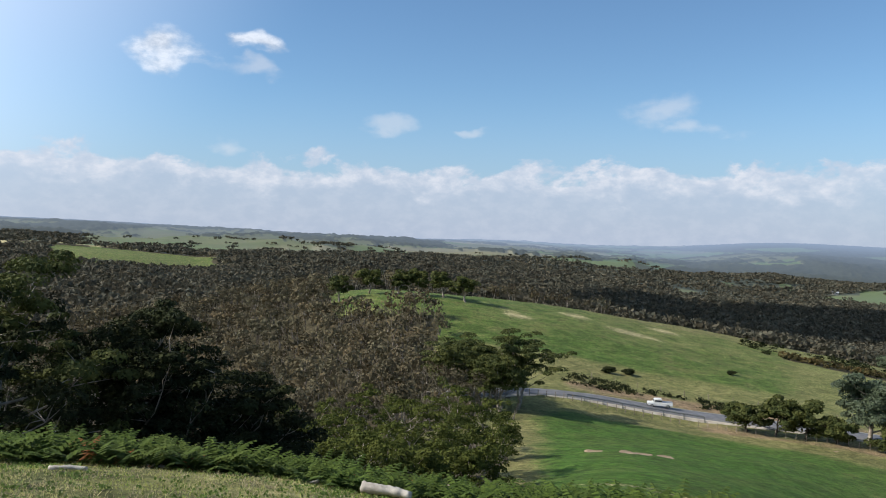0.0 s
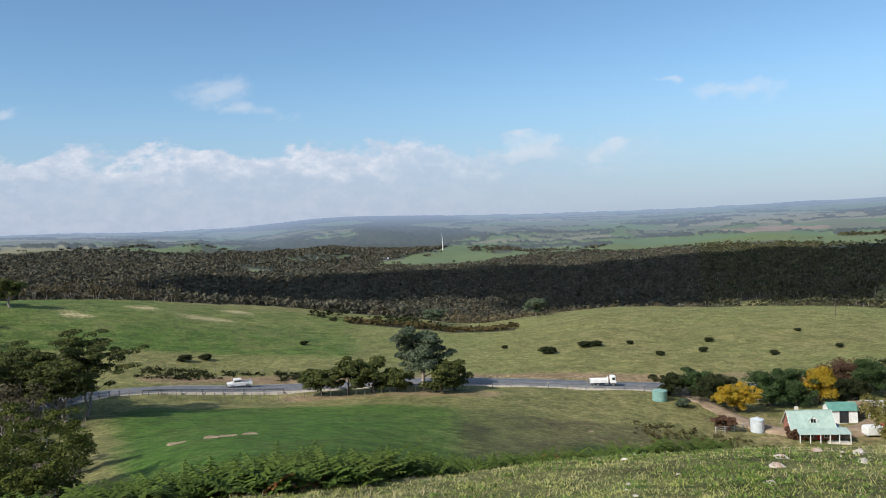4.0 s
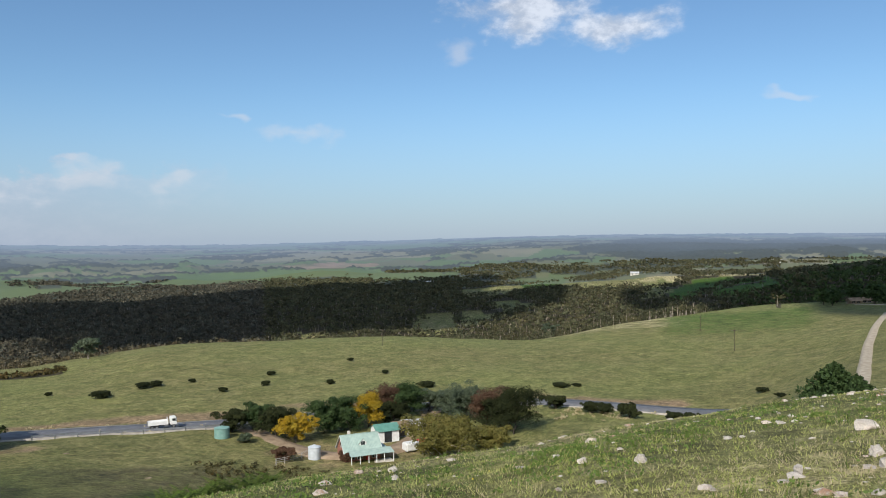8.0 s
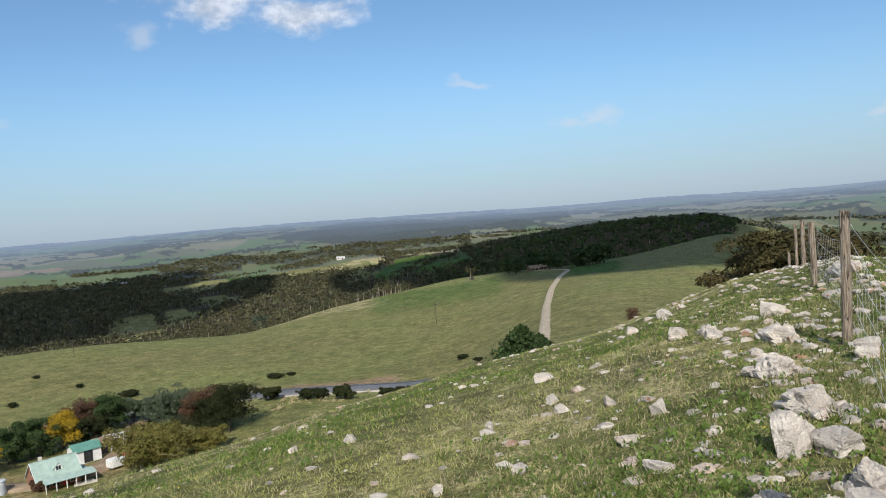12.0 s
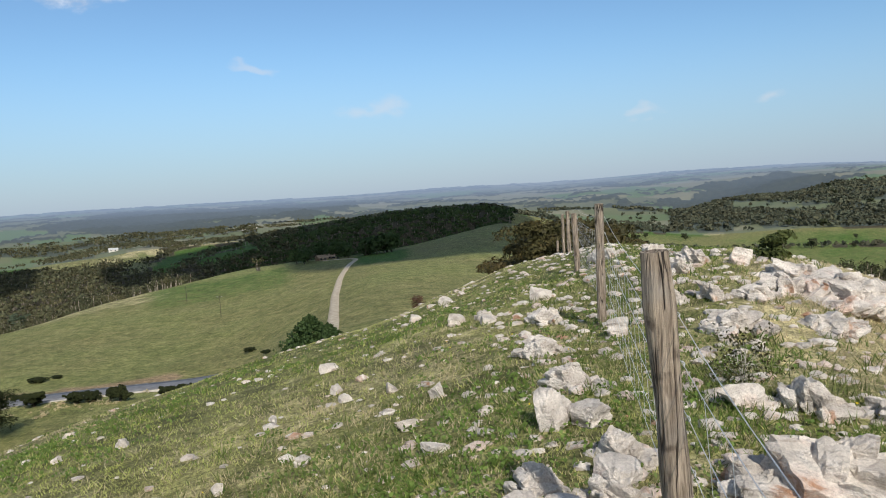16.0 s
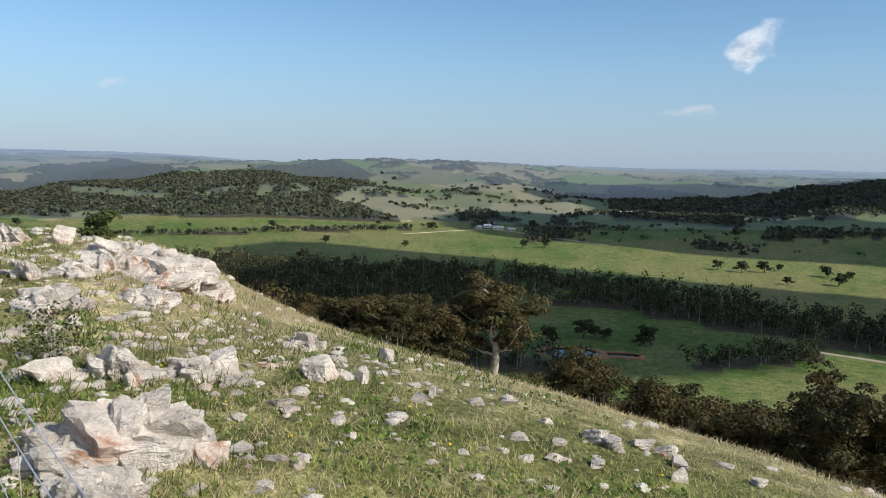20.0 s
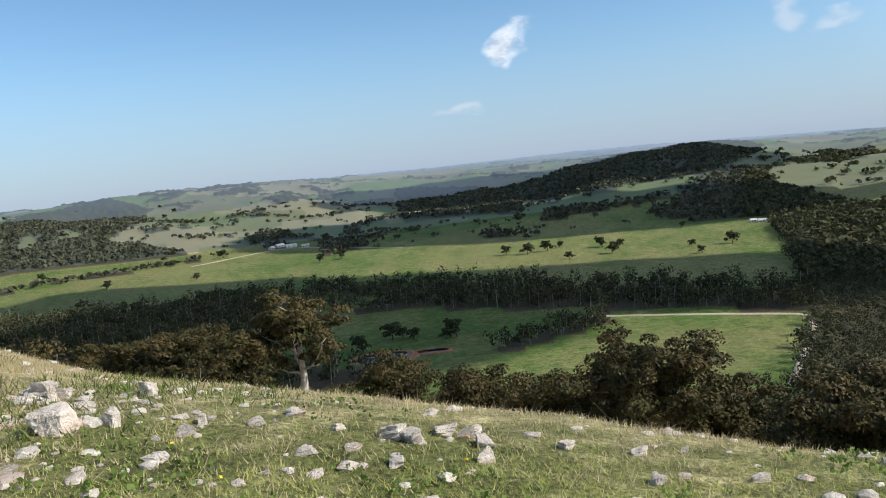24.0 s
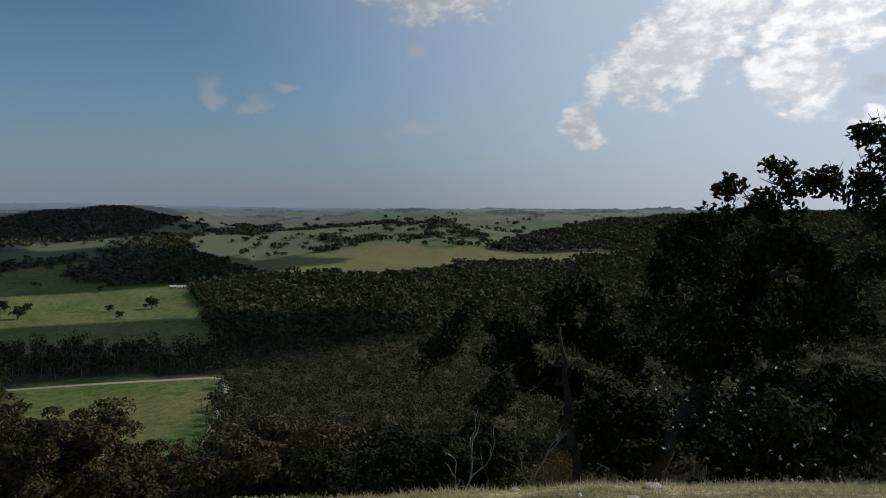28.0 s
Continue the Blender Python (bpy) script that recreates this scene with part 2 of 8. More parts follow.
def far_haze_cover(nt, bsdf):
    """Broad farmland far off: pastures, stubble and grey-green woodland, paled and sheened to imitate haze."""
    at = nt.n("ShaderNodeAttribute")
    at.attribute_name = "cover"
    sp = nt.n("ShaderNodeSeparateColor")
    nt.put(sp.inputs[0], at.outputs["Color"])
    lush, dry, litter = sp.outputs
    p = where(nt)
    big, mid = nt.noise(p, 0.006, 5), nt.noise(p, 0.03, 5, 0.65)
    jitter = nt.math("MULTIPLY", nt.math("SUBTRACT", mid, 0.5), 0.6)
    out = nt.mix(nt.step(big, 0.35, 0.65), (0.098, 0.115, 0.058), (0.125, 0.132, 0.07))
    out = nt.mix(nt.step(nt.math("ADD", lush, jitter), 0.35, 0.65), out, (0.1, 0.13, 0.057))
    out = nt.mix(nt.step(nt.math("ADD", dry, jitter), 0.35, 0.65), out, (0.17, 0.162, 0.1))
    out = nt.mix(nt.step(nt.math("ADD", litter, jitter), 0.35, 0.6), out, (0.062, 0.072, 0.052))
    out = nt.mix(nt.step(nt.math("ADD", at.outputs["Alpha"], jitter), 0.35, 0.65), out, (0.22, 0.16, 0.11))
    # bluish sheen stands in for the haze of distance
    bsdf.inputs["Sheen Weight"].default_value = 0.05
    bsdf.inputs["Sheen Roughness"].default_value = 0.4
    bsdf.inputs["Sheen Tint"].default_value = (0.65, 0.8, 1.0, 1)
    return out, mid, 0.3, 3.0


M_FARLAND = material("far_land_haze_sheen", far_haze_cover, 0.95, 0.15)


def distant_haze_cover(nt, bsdf):
    """The backdrop: far farmland and woods, with haze painted in as a glow that grows with distance."""
    at = nt.n("ShaderNodeAttribute")
    at.attribute_name = "cover"
    sp = nt.n("ShaderNodeSeparateColor")
    nt.put(sp.inputs[0], at.outputs["Color"])
    lush, dry, litter = sp.outputs
    p = where(nt)
    mid = nt.noise(p, 0.012, 5, 0.65)
    jitter = nt.math("MULTIPLY", nt.math("SUBTRACT", mid, 0.5), 0.8)
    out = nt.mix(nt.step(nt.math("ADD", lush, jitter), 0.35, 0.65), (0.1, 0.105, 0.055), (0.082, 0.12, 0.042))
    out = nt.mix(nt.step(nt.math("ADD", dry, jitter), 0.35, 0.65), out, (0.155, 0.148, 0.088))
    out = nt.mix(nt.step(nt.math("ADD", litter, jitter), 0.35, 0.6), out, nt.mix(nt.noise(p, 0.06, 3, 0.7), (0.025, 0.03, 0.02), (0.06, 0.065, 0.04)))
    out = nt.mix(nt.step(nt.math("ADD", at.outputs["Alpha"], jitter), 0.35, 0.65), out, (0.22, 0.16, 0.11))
    # haze by distance: bluish emission comes up as the base colour goes to black
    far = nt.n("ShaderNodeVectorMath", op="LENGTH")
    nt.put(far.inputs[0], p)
    painted_haze = nt.step(far.outputs["Value"], 300.0, 5400.0, 0.0, 0.78)
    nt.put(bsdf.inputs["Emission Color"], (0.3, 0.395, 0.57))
    nt.put(bsdf.inputs["Emission Strength"], painted_haze)
    return nt.mix(painted_haze, out, (0.0, 0.0, 0.0)), mid, 0.3, 3.0


M_HORIZON = material("distant_land_haze_glow", distant_haze_cover, 0.95, 0.1)


def leafy(name, dark, light, third=None, rough=0.55, through=0.25):
    """Leaves: each one takes its own shade between dark and light."""
    def build(nt, bsdf):
        r = nt.n("ShaderNodeNewGeometry").outputs["Random Per Island"]
        oi = nt.n("ShaderNodeObjectInfo").outputs["Random"]
        c = nt.mix(nt.math("MULTIPLY_ADD", r, 0.7, 0.15), dark, light)
        c = nt.mix(nt.math("MULTIPLY", nt.step(nt.noise(where(nt), 0.7, 3), 0.4, 0.7), 0.7), c, third or light)
        c = nt.mix(0.35, c, nt.mix(oi, (0.7, 0.72, 0.7), (1.25, 1.2, 1.1)), "MULTIPLY")
        # woodland meshes carry a shade and a warmth for each tree
        own = nt.n("ShaderNodeAttribute")
        own.attribute_name = "tint"
        ts = nt.n("ShaderNodeSeparateXYZ")
        nt.put(ts.inputs[0], own.outputs["Vector"])
        c = nt.mix(ts.outputs[1], c, nt.mix(1.0, c, (1.35, 0.95, 0.7), "MULTIPLY"))
        lift = nt.n("ShaderNodeVectorMath", op="SCALE")
        nt.put(lift.inputs[0], c)
        nt.put(lift.inputs["Scale"], nt.math("ADD", 1.0, ts.outputs[0]))
        c = lift.outputs[0]
        bsdf.inputs["Transmission Weight"].default_value = 0.0
        tree = nt.t
        tl = nt.n("ShaderNodeBsdfTranslucent")
        nt.put(tl.inputs[0], c)
        mx = nt.n("ShaderNodeMixShader")
        mx.inputs[0].default_value = through
        end = next(n for n in tree.nodes if n.type == "OUTPUT_MATERIAL")
        tree.links.new(bsdf.outputs[0], mx.inputs[1])
        tree.links.new(tl.outputs[0], mx.inputs[2])
        tree.links.new(mx.outputs[0], end.inputs[0])
        return c
    return material(name, build, rough, 0.15)


def blotchy(name, a, b, scale=4.0, rough=0.8, bump=0.3, spec=0.3, metal=0.0, c=None, dist=0.02):
    def build(nt, bsdf):
        p = where(nt)
        n1, n2 = nt.noise(p, scale, 6, 0.6), nt.noise(p, scale * 6, 4, 0.6)
        col = nt.mix(nt.step(n1, 0.3, 0.7), a, b)
        if c:
            col = nt.mix(nt.math("MULTIPLY", nt.step(nt.noise(p, scale * 0.4, 4), 0.5, 0.68), 0.8), col, c)
        col = nt.mix(0.3, col, nt.mix(n2, (0.6, 0.6, 0.6), (1.35, 1.35, 1.35)), "MULTIPLY")
        return col, nt.math("ADD", n1, nt.math("MULTIPLY", n2, 0.5)), bump, dist
    return material(name, build, rough, spec, metal)


def quartzite(nt, bsdf):
    """Broken white quartzite: pink and rust stains, grey lichen, thin bedding and chipped faces."""
    p = where(nt)
    oi = nt.n("ShaderNodeObjectInfo").outputs["Random"]
    n1, n2, n3 = nt.noise(p, 4.0, 6, 0.65), nt.noise(p, 24.0, 5, 0.7), nt.noise(p, 2.3, 4, 0.55)
    st = nt.n("ShaderNodeMapping")
    nt.put(st.inputs["Vector"], p)
    st.inputs["Scale"].default_value = (3.0, 3.0, 22.0)
    st.inputs["Rotation"].default_value = (0.5, 0.3, 0.2)
    bed = nt.noise(st.outputs[0], 1.3, 4, 0.6)
    c = nt.mix(nt.step(n1, 0.35, 0.62), (0.47, 0.42, 0.37), (0.76, 0.7, 0.63))
    c = nt.mix(nt.math("MULTIPLY", nt.step(n3, 0.5, 0.66), 0.65), c, (0.64, 0.48, 0.4))
    c = nt.mix(nt.math("MULTIPLY", nt.step(nt.noise(p, 3.1, 5, 0.6, 0.8), 0.57, 0.68), 0.85), c, (0.42, 0.2, 0.095))
    c = nt.mix(nt.math("MULTIPLY", nt.step(nt.noise(p, 7.0, 6, 0.7), 0.56, 0.68), 0.45), c, (0.32, 0.3, 0.275))
    c = nt.mix(nt.math("MULTIPLY", nt.step(bed, 0.6, 0.68), 0.5), c, (0.22, 0.17, 0.135))
    c = nt.mix(nt.math("MULTIPLY", nt.step(n2, 0.62, 0.74), 0.4), c, (0.22, 0.2, 0.18))
    c = nt.mix(0.5, c, nt.mix(oi, (0.8, 0.78, 0.76), (1.15, 1.12, 1.08)), "MULTIPLY")
    chip = nt.noise(p, 75.0, 5, 0.75)
    c = nt.mix(0.5, c, nt.mix(nt.step(chip, 0.3, 0.7), (0.6, 0.59, 0.57), (1.2, 1.19, 1.18)), "MULTIPLY")
    return c, nt.math("ADD", nt.math("ADD", nt.math("MULTIPLY", n1, 0.5), nt.math("MULTIPLY", bed, 0.6)), nt.math("ADD", nt.math("MULTIPLY", n2, 0.5), nt.math("MULTIPLY", chip, 0.3))), 1.0, 0.05


def post_wood(nt, bsdf):
    p = where(nt)
    st = nt.n("ShaderNodeMapping")
    nt.put(st.inputs["Vector"], p)
    st.inputs["Scale"].default_value = (42.0, 42.0, 2.6)
    g = nt.noise(st.outputs[0], 1.6, 6, 0.65, 0.4)
    s = nt.noise(p, 5.0, 4)
    c = nt.mix(nt.step(g, 0.32, 0.68), (0.12, 0.09, 0.066), (0.4, 0.325, 0.245))
    c = nt.mix(nt.math("MULTIPLY", nt.step(s, 0.45, 0.7), 0.5), c, (0.27, 0.25, 0.225))
    ck = nt.n("ShaderNodeMapping")
    nt.put(ck.inputs["Vector"], p)
    ck.inputs["Scale"].default_value = (26.0, 26.0, 1.5)
    crack = nt.step(nt.math("ABSOLUTE", nt.math("SUBTRACT", nt.noise(ck.outputs[0], 1.0, 2, 0.4, 0.3), 0.5)), 0.0, 0.018)
    c = nt.mix(nt.math("SUBTRACT", 1.0, crack), c, (0.035, 0.026, 0.02))
    c = nt.mix(nt.math("MULTIPLY", nt.step(nt.noise(p, 9.0, 4, 0.6), 0.58, 0.7), 0.8), c, (0.075, 0.055, 0.04))
    return c, nt.math("ADD", g, crack), 1.0, 0.02


M_ROCK = material("quartzite", quartzite, 0.75, 0.35)
M_POST = material("weathered_post", post_wood, 0.85, 0.2)
M_GRASS = leafy("grass_blades", (0.24, 0.28, 0.066), (0.47, 0.49, 0.16), (0.52, 0.47, 0.24), 0.7, 0.4)
M_TUFT = leafy("rank_grass_blades", (0.06, 0.105, 0.018), (0.15, 0.2, 0.045), (0.2, 0.2, 0.08), 0.7, 0.35)
M_STRAW = leafy("dry_grass_blades", (0.38, 0.31, 0.18), (0.6, 0.52, 0.33), (0.48, 0.39, 0.23), 0.7, 0.35)
M_WEED = leafy("weed_leaves", (0.07, 0.12, 0.024), (0.16, 0.23, 0.055), (0.12, 0.15, 0.05), 0.6, 0.3)
M_BRACKEN = leafy("bracken_fronds", (0.026, 0.05, 0.01), (0.105, 0.155, 0.028), (0.078, 0.102, 0.022), 0.85, 0.25)
M_RUST = leafy("dead_bracken", (0.16, 0.055, 0.018), (0.28, 0.12, 0.04), None, 0.7, 0.25)
M_GUM = leafy("gum_leaves", (0.03, 0.044, 0.013), (0.082, 0.096, 0.03), (0.11, 0.115, 0.03), 0.8, 0.2)
M_OLIVE = leafy("olive_gum_leaves", (0.02, 0.031, 0.006), (0.098, 0.118, 0.024), (0.1, 0.112, 0.024), 0.85, 0.2)
# dark leaves, taken near black to hold the backlit shade of the west brow
M_GUM_DARK_SHADE = leafy("dark_gum_leaves_shade", (0.008, 0.012, 0.005), (0.029, 0.036, 0.012), (0.033, 0.038, 0.012), 0.9, 0.08)
M_SCRUB = leafy("scrub_leaves", (0.018, 0.02, 0.008), (0.088, 0.08, 0.03), (0.1, 0.07, 0.026), 0.6, 0.2)
M_BLUEGUM = leafy("blue_gum_leaves", (0.045, 0.065, 0.04), (0.10, 0.125, 0.075), None, 0.5, 0.2)
M_YELLOW = leafy("autumn_yellow_leaves", (0.32, 0.2, 0.015), (0.5, 0.34, 0.03), (0.3, 0.24, 0.03), 0.6, 0.3)
M_WILLOW = leafy("willow_leaves", (0.075, 0.076, 0.02), (0.19, 0.175, 0.048), (0.2, 0.165, 0.05), 0.6, 0.3)
M_PURPLE = leafy("dark_red_leaves", (0.06, 0.03, 0.022), (0.12, 0.07, 0.04), None, 0.6, 0.2)
M_PINE = leafy("conifer_needles", (0.018, 0.036, 0.013), (0.05, 0.082, 0.026), None, 0.7, 0.15)
M_WOODS = leafy("woodland_leaves", (0.032, 0.033, 0.02), (0.128, 0.122, 0.076), (0.125, 0.106, 0.068), 0.85, 0.2)
# grey gum leaves for the farther woods, greyed further in colour for haze
M_GREYWOOD_HAZE = leafy("grey_gum_leaves_hazed", (0.04, 0.045, 0.034), (0.104, 0.106, 0.08), (0.1, 0.096, 0.072), 0.85, 0.2)
M_WOODS_S = leafy("forest_leaves", (0.02, 0.027, 0.013), (0.07, 0.082, 0.041), (0.064, 0.068, 0.035), 0.9, 0.18)
M_GROVE = leafy("grove_leaves", (0.03, 0.038, 0.02), (0.095, 0.102, 0.056), (0.09, 0.088, 0.05), 0.85, 0.2)
# the farthest trees: low contrast and grey, haze put into the leaf colour
M_FARWOOD = leafy("far_wood_leaves_hazed", (0.045, 0.056, 0.04), (0.08, 0.092, 0.062), (0.075, 0.082, 0.055), 0.85, 0.25)
M_BARK = blotchy("gum_bark", (0.14, 0.11, 0.085), (0.36, 0.31, 0.25), 3.0, 0.85, 0.5, c=(0.5, 0.45, 0.38))
M_BARK_DARK = blotchy("dark_bark", (0.035, 0.028, 0.022), (0.1, 0.08, 0.06), 4.0, 0.9, 0.5)
M_DEAD = blotchy("dead_wood", (0.3, 0.27, 0.23), (0.52, 0.48, 0.42), 6.0, 0.85, 0.4)
M_ASPHALT = blotchy("asphalt", (0.11, 0.11, 0.115), (0.17, 0.17, 0.175), 0.6, 0.75, 0.2)
M_GRAVEL = blotchy("pale_gravel", (0.28, 0.25, 0.205), (0.43, 0.39, 0.33), 0.9, 0.95, 0.4)
M_TRACK = blotchy("grey_track_gravel", (0.3, 0.245, 0.175), (0.46, 0.39, 0.29), 0.9, 0.95, 0.4)
M_CLAY = blotchy("red_clay", (0.17, 0.085, 0.045), (0.28, 0.15, 0.085), 0.5, 0.95, 0.5)
M_EARTH = blotchy("bare_earth", (0.2, 0.145, 0.095), (0.33, 0.25, 0.17), 0.5, 0.95, 0.5)
M_GALV = blotchy("galvanised_steel", (0.24, 0.25, 0.26), (0.36, 0.37, 0.38), 6.0, 0.45, 0.05, 0.5, 0.7)
M_WIRE = blotchy("fence_wire", (0.46, 0.47, 0.48), (0.62, 0.62, 0.62), 20.0, 0.45, 0.05, 0.5, 0.4)
M_WHITE = blotchy("white_paint", (0.62, 0.62, 0.60), (0.74, 0.74, 0.72), 1.5, 0.5, 0.05)
M_ROOF = blotchy("pale_green_roof", (0.27, 0.36, 0.32), (0.36, 0.46, 0.41), 0.8, 0.5, 0.05)
M_ROOF_DARK = blotchy("dark_green_roof", (0.08, 0.2, 0.16), (0.12, 0.27, 0.22), 0.8, 0.5, 0.05)
M_TANK = blotchy("green_tank_plastic", (0.14, 0.26, 0.23), (0.2, 0.33, 0.29), 1.0, 0.6, 0.05)
M_TANK_GREY = blotchy("grey_tank_steel", (0.42, 0.46, 0.48), (0.55, 0.58, 0.6), 1.0, 0.5, 0.05)
M_RED = blotchy("red_paint", (0.42, 0.03, 0.03), (0.5, 0.05, 0.04), 2.0, 0.45, 0.02)
M_DARK = blotchy("dark_rubber", (0.018, 0.018, 0.018), (0.04, 0.04, 0.04), 5.0, 0.8, 0.1)
M_GLASS = blotchy("dark_window_glass", (0.015, 0.018, 0.02), (0.03, 0.035, 0.04), 1.0, 0.08, 0.0, 0.6)
M_BRICK = blotchy("rendered_wall", (0.5, 0.46, 0.4), (0.62, 0.57, 0.5), 1.0, 0.8, 0.1)
M_WALL = blotchy("red_brick_wall", (0.2, 0.085, 0.06), (0.3, 0.14, 0.1), 2.0, 0.85, 0.2)
M_IRON = blotchy("roof_iron", (0.4, 0.4, 0.4), (0.62, 0.62, 0.6), 0.7, 0.5, 0.05, 0.4, 0.3)
M_FLOWER = blotchy("white_petals", (0.66, 0.66, 0.6), (0.8, 0.8, 0.74), 30.0, 0.6, 0.0)
M_YFLOWER = blotchy("yellow_petals", (0.7, 0.5, 0.02), (0.8, 0.6, 0.03), 30.0, 0.6, 0.0)
M_WATER = blotchy("pond_water", (0.03, 0.04, 0.04), (0.05, 0.055, 0.05), 0.2, 0.08, 0.03, 0.5)
M_CLOUD = blotchy("cloud_white", (0.8, 0.8, 0.8), (0.9, 0.9, 0.9), 0.01, 1.0, 0.0)


# ---------------------------------------------------------------- mesh helpers
def mesh_np(name, V, F, mat=None, smooth=False):
    """A mesh from an array of points and an array of faces with an equal number of corners."""
    V, F = np.asarray(V, np.float32), np.asarray(F, np.int32)
    me = bpy.data.meshes.new(name)
    me.vertices.add(len(V))
    me.vertices.foreach_set("co", V.ravel())
    k = F.shape[1]
    me.loops.add(F.size)
    me.loops.foreach_set("vertex_index", F.ravel())
    me.polygons.add(len(F))
    me.polygons.foreach_set("loop_start", np.arange(len(F), dtype=np.int32) * k)
    me.polygons.foreach_set("loop_total", np.full(len(F), k, np.int32))
    me.polygons.foreach_set("use_smooth", np.full(len(F), smooth))
    me.update(calc_edges=True)
    if mat:
        me.materials.append(mat)
    return me


def join(*pieces):
    """Joins (V, F) pairs with the same corner count."""
    Vs, Fs, n = [], [], 0
    for V, F in pieces:
        if len(V):
            Vs.append(np.asarray(V, float))
            Fs.append(np.asarray(F, int) + n)
            n += len(V)
    return np.concatenate(Vs), np.concatenate(Fs)


def part(name, data, mat=None, parent=None, label="", at=None, smooth=False):
    """One mesh object from a bmesh or a (V, F) pair, under its parent."""
    if isinstance(data, bmesh.types.BMesh):
        me = bpy.data.meshes.new(name)
        data.to_mesh(me)
        data.free()
        if mat:
            me.materials.append(mat)
    elif isinstance(data, tuple):
        me = mesh_np(name, data[0], data[1], mat, smooth)
    else:
        me = data
    ob = new(name, me)
    if parent is not None:
        ob.parent = parent
    if at is not None:
        ob.matrix_basis = at if isinstance(at, Matrix) else Matrix.Translation(at)
    if label:
        tagged(ob, label)
    return ob


def thing(name, label, category, at=None, group="", kind=""):
    ob = new(name)
    ob.empty_display_size = 0.3
    if at is not None:
        ob.matrix_basis = at if isinstance(at, Matrix) else Matrix.Translation(at)
    return tagged(ob, label, category, group, kind)


def box(x0, y0, z0, x1, y1, z1, bevel=0.0):
    bm = bmesh.new()
    bmesh.ops.create_cube(bm, size=1)
    bmesh.ops.transform(bm, matrix=Matrix.Translation(((x0 + x1) / 2, (y0 + y1) / 2, (z0 + z1) / 2)) @ Matrix.Diagonal((x1 - x0, y1 - y0, z1 - z0, 1)), verts=bm.verts)
    if bevel:
        bmesh.ops.bevel(bm, geom=bm.edges[:], offset=bevel, segments=2, affect="EDGES")
    return bm


def prism(outline, x0, x1):
    """An outline in y, z drawn out from x0 to x1."""
    bm = bmesh.new()
    a = [bm.verts.new((x0, y, z)) for y, z in outline]
    b = [bm.verts.new((x1, y, z)) for y, z in outline]
    bm.faces.new(a)
    bm.faces.new(b[::-1])
    for i in range(len(a)):
        j = (i + 1) % len(a)
        bm.faces.new((a[j], a[i], b[i], b[j]))
    bmesh.ops.recalc_face_normals(bm, faces=bm.faces[:])
    return bm


def drum(profile, sides=24, axis="Z"):
    """A turned shape from (radius, height) pairs."""
    bm = bmesh.new()
    rings = []
    for r, z in profile:
        ring = []
        for i in range(sides):
            a = 2 * math.pi * i / sides
            p = (r * math.cos(a), r * math.sin(a), z)
            ring.append(bm.verts.new(p if axis == "Z" else (p[0], p[2], p[1])))
        rings.append(ring)
    for a, b in zip(rings, rings[1:]):
        for i in range(sides):
            bm.faces.new((a[i], a[(i + 1) % sides], b[(i + 1) % sides], b[i]))
    bm.faces.new(rings[0][::-1])
    bm.faces.new(rings[-1])
    bmesh.ops.recalc_face_normals(bm, faces=bm.faces[:])
    return bm


def tube(P, rad, sides=6):
    """A tapered tube along points, as (V, quads)."""
    P, rad = np.asarray(P, float), np.broadcast_to(np.asarray(rad, float), (len(P),))
    T = np.gradient(P, axis=0)
    T /= np.linalg.norm(T, axis=1)[:, None] + 1e-9
    ref = np.where(np.abs(T[:, 2:3]) > 0.9, [[1.0, 0, 0]], [[0, 0, 1.0]])
    A = np.cross(T, ref)
    A /= np.linalg.norm(A, axis=1)[:, None] + 1e-9
    B = np.cross(T, A)
    th = np.arange(sides) * 2 * math.pi / sides
    V = P[:, None] + rad[:, None, None] * (np.cos(th)[None, :, None] * A[:, None] + np.sin(th)[None, :, None] * B[:, None])
    i, j = np.meshgrid(np.arange(len(P) - 1), np.arange(sides), indexing="ij")
    k = (j + 1) % sides
    F = np.stack([i * sides + j, i * sides + k, (i + 1) * sides + k, (i + 1) * sides + j], -1).reshape(-1, 4)
    return V.reshape(-1, 3), F


def leaves(C, size, rng, droop=0.0, aspect=0.5):
    """A pointed leaf, as one bent quad, at each centre, facing at random."""
    n = len(C)
    u = rng.normal(size=(n, 3))
    u[:, 2] -= droop
    u /= np.linalg.norm(u, axis=1)[:, None]
    v = np.cross(u, rng.normal(size=(n, 3)))
    v /= np.linalg.norm(v, axis=1)[:, None] + 1e-9
    s = size * rng.uniform(0.6, 1.35, (n, 1))
    V = np.stack([C - u * s, C + v * s * aspect - u * s * 0.1, C + u * s, C - v * s * aspect + u * s * 0.1], 1).reshape(-1, 3)
    return V, np.arange(4 * n).reshape(n, 4)


def sprays(C, out, size, rng, loose=0.45, aspect=0.6):
    """Leaf sprays at C that lie across the directions out, tilted at random."""
    n = len(C)
    out = out / (np.linalg.norm(out, axis=1)[:, None] + 1e-9) + rng.normal(size=(n, 3)) * loose
    u = np.cross(out, rng.normal(size=(n, 3)))
    u /= np.linalg.norm(u, axis=1)[:, None] + 1e-9
    v = np.cross(out, u)
    v /= np.linalg.norm(v, axis=1)[:, None] + 1e-9
    k = size * rng.uniform(0.6, 1.35, (n, 1))
    V = np.stack([C - u * k, C + v * k * aspect - u * k * 0.1, C + u * k, C - v * k * aspect + u * k * 0.1], 1).reshape(-1, 3)
    return V, np.arange(4 * n).reshape(n, 4)


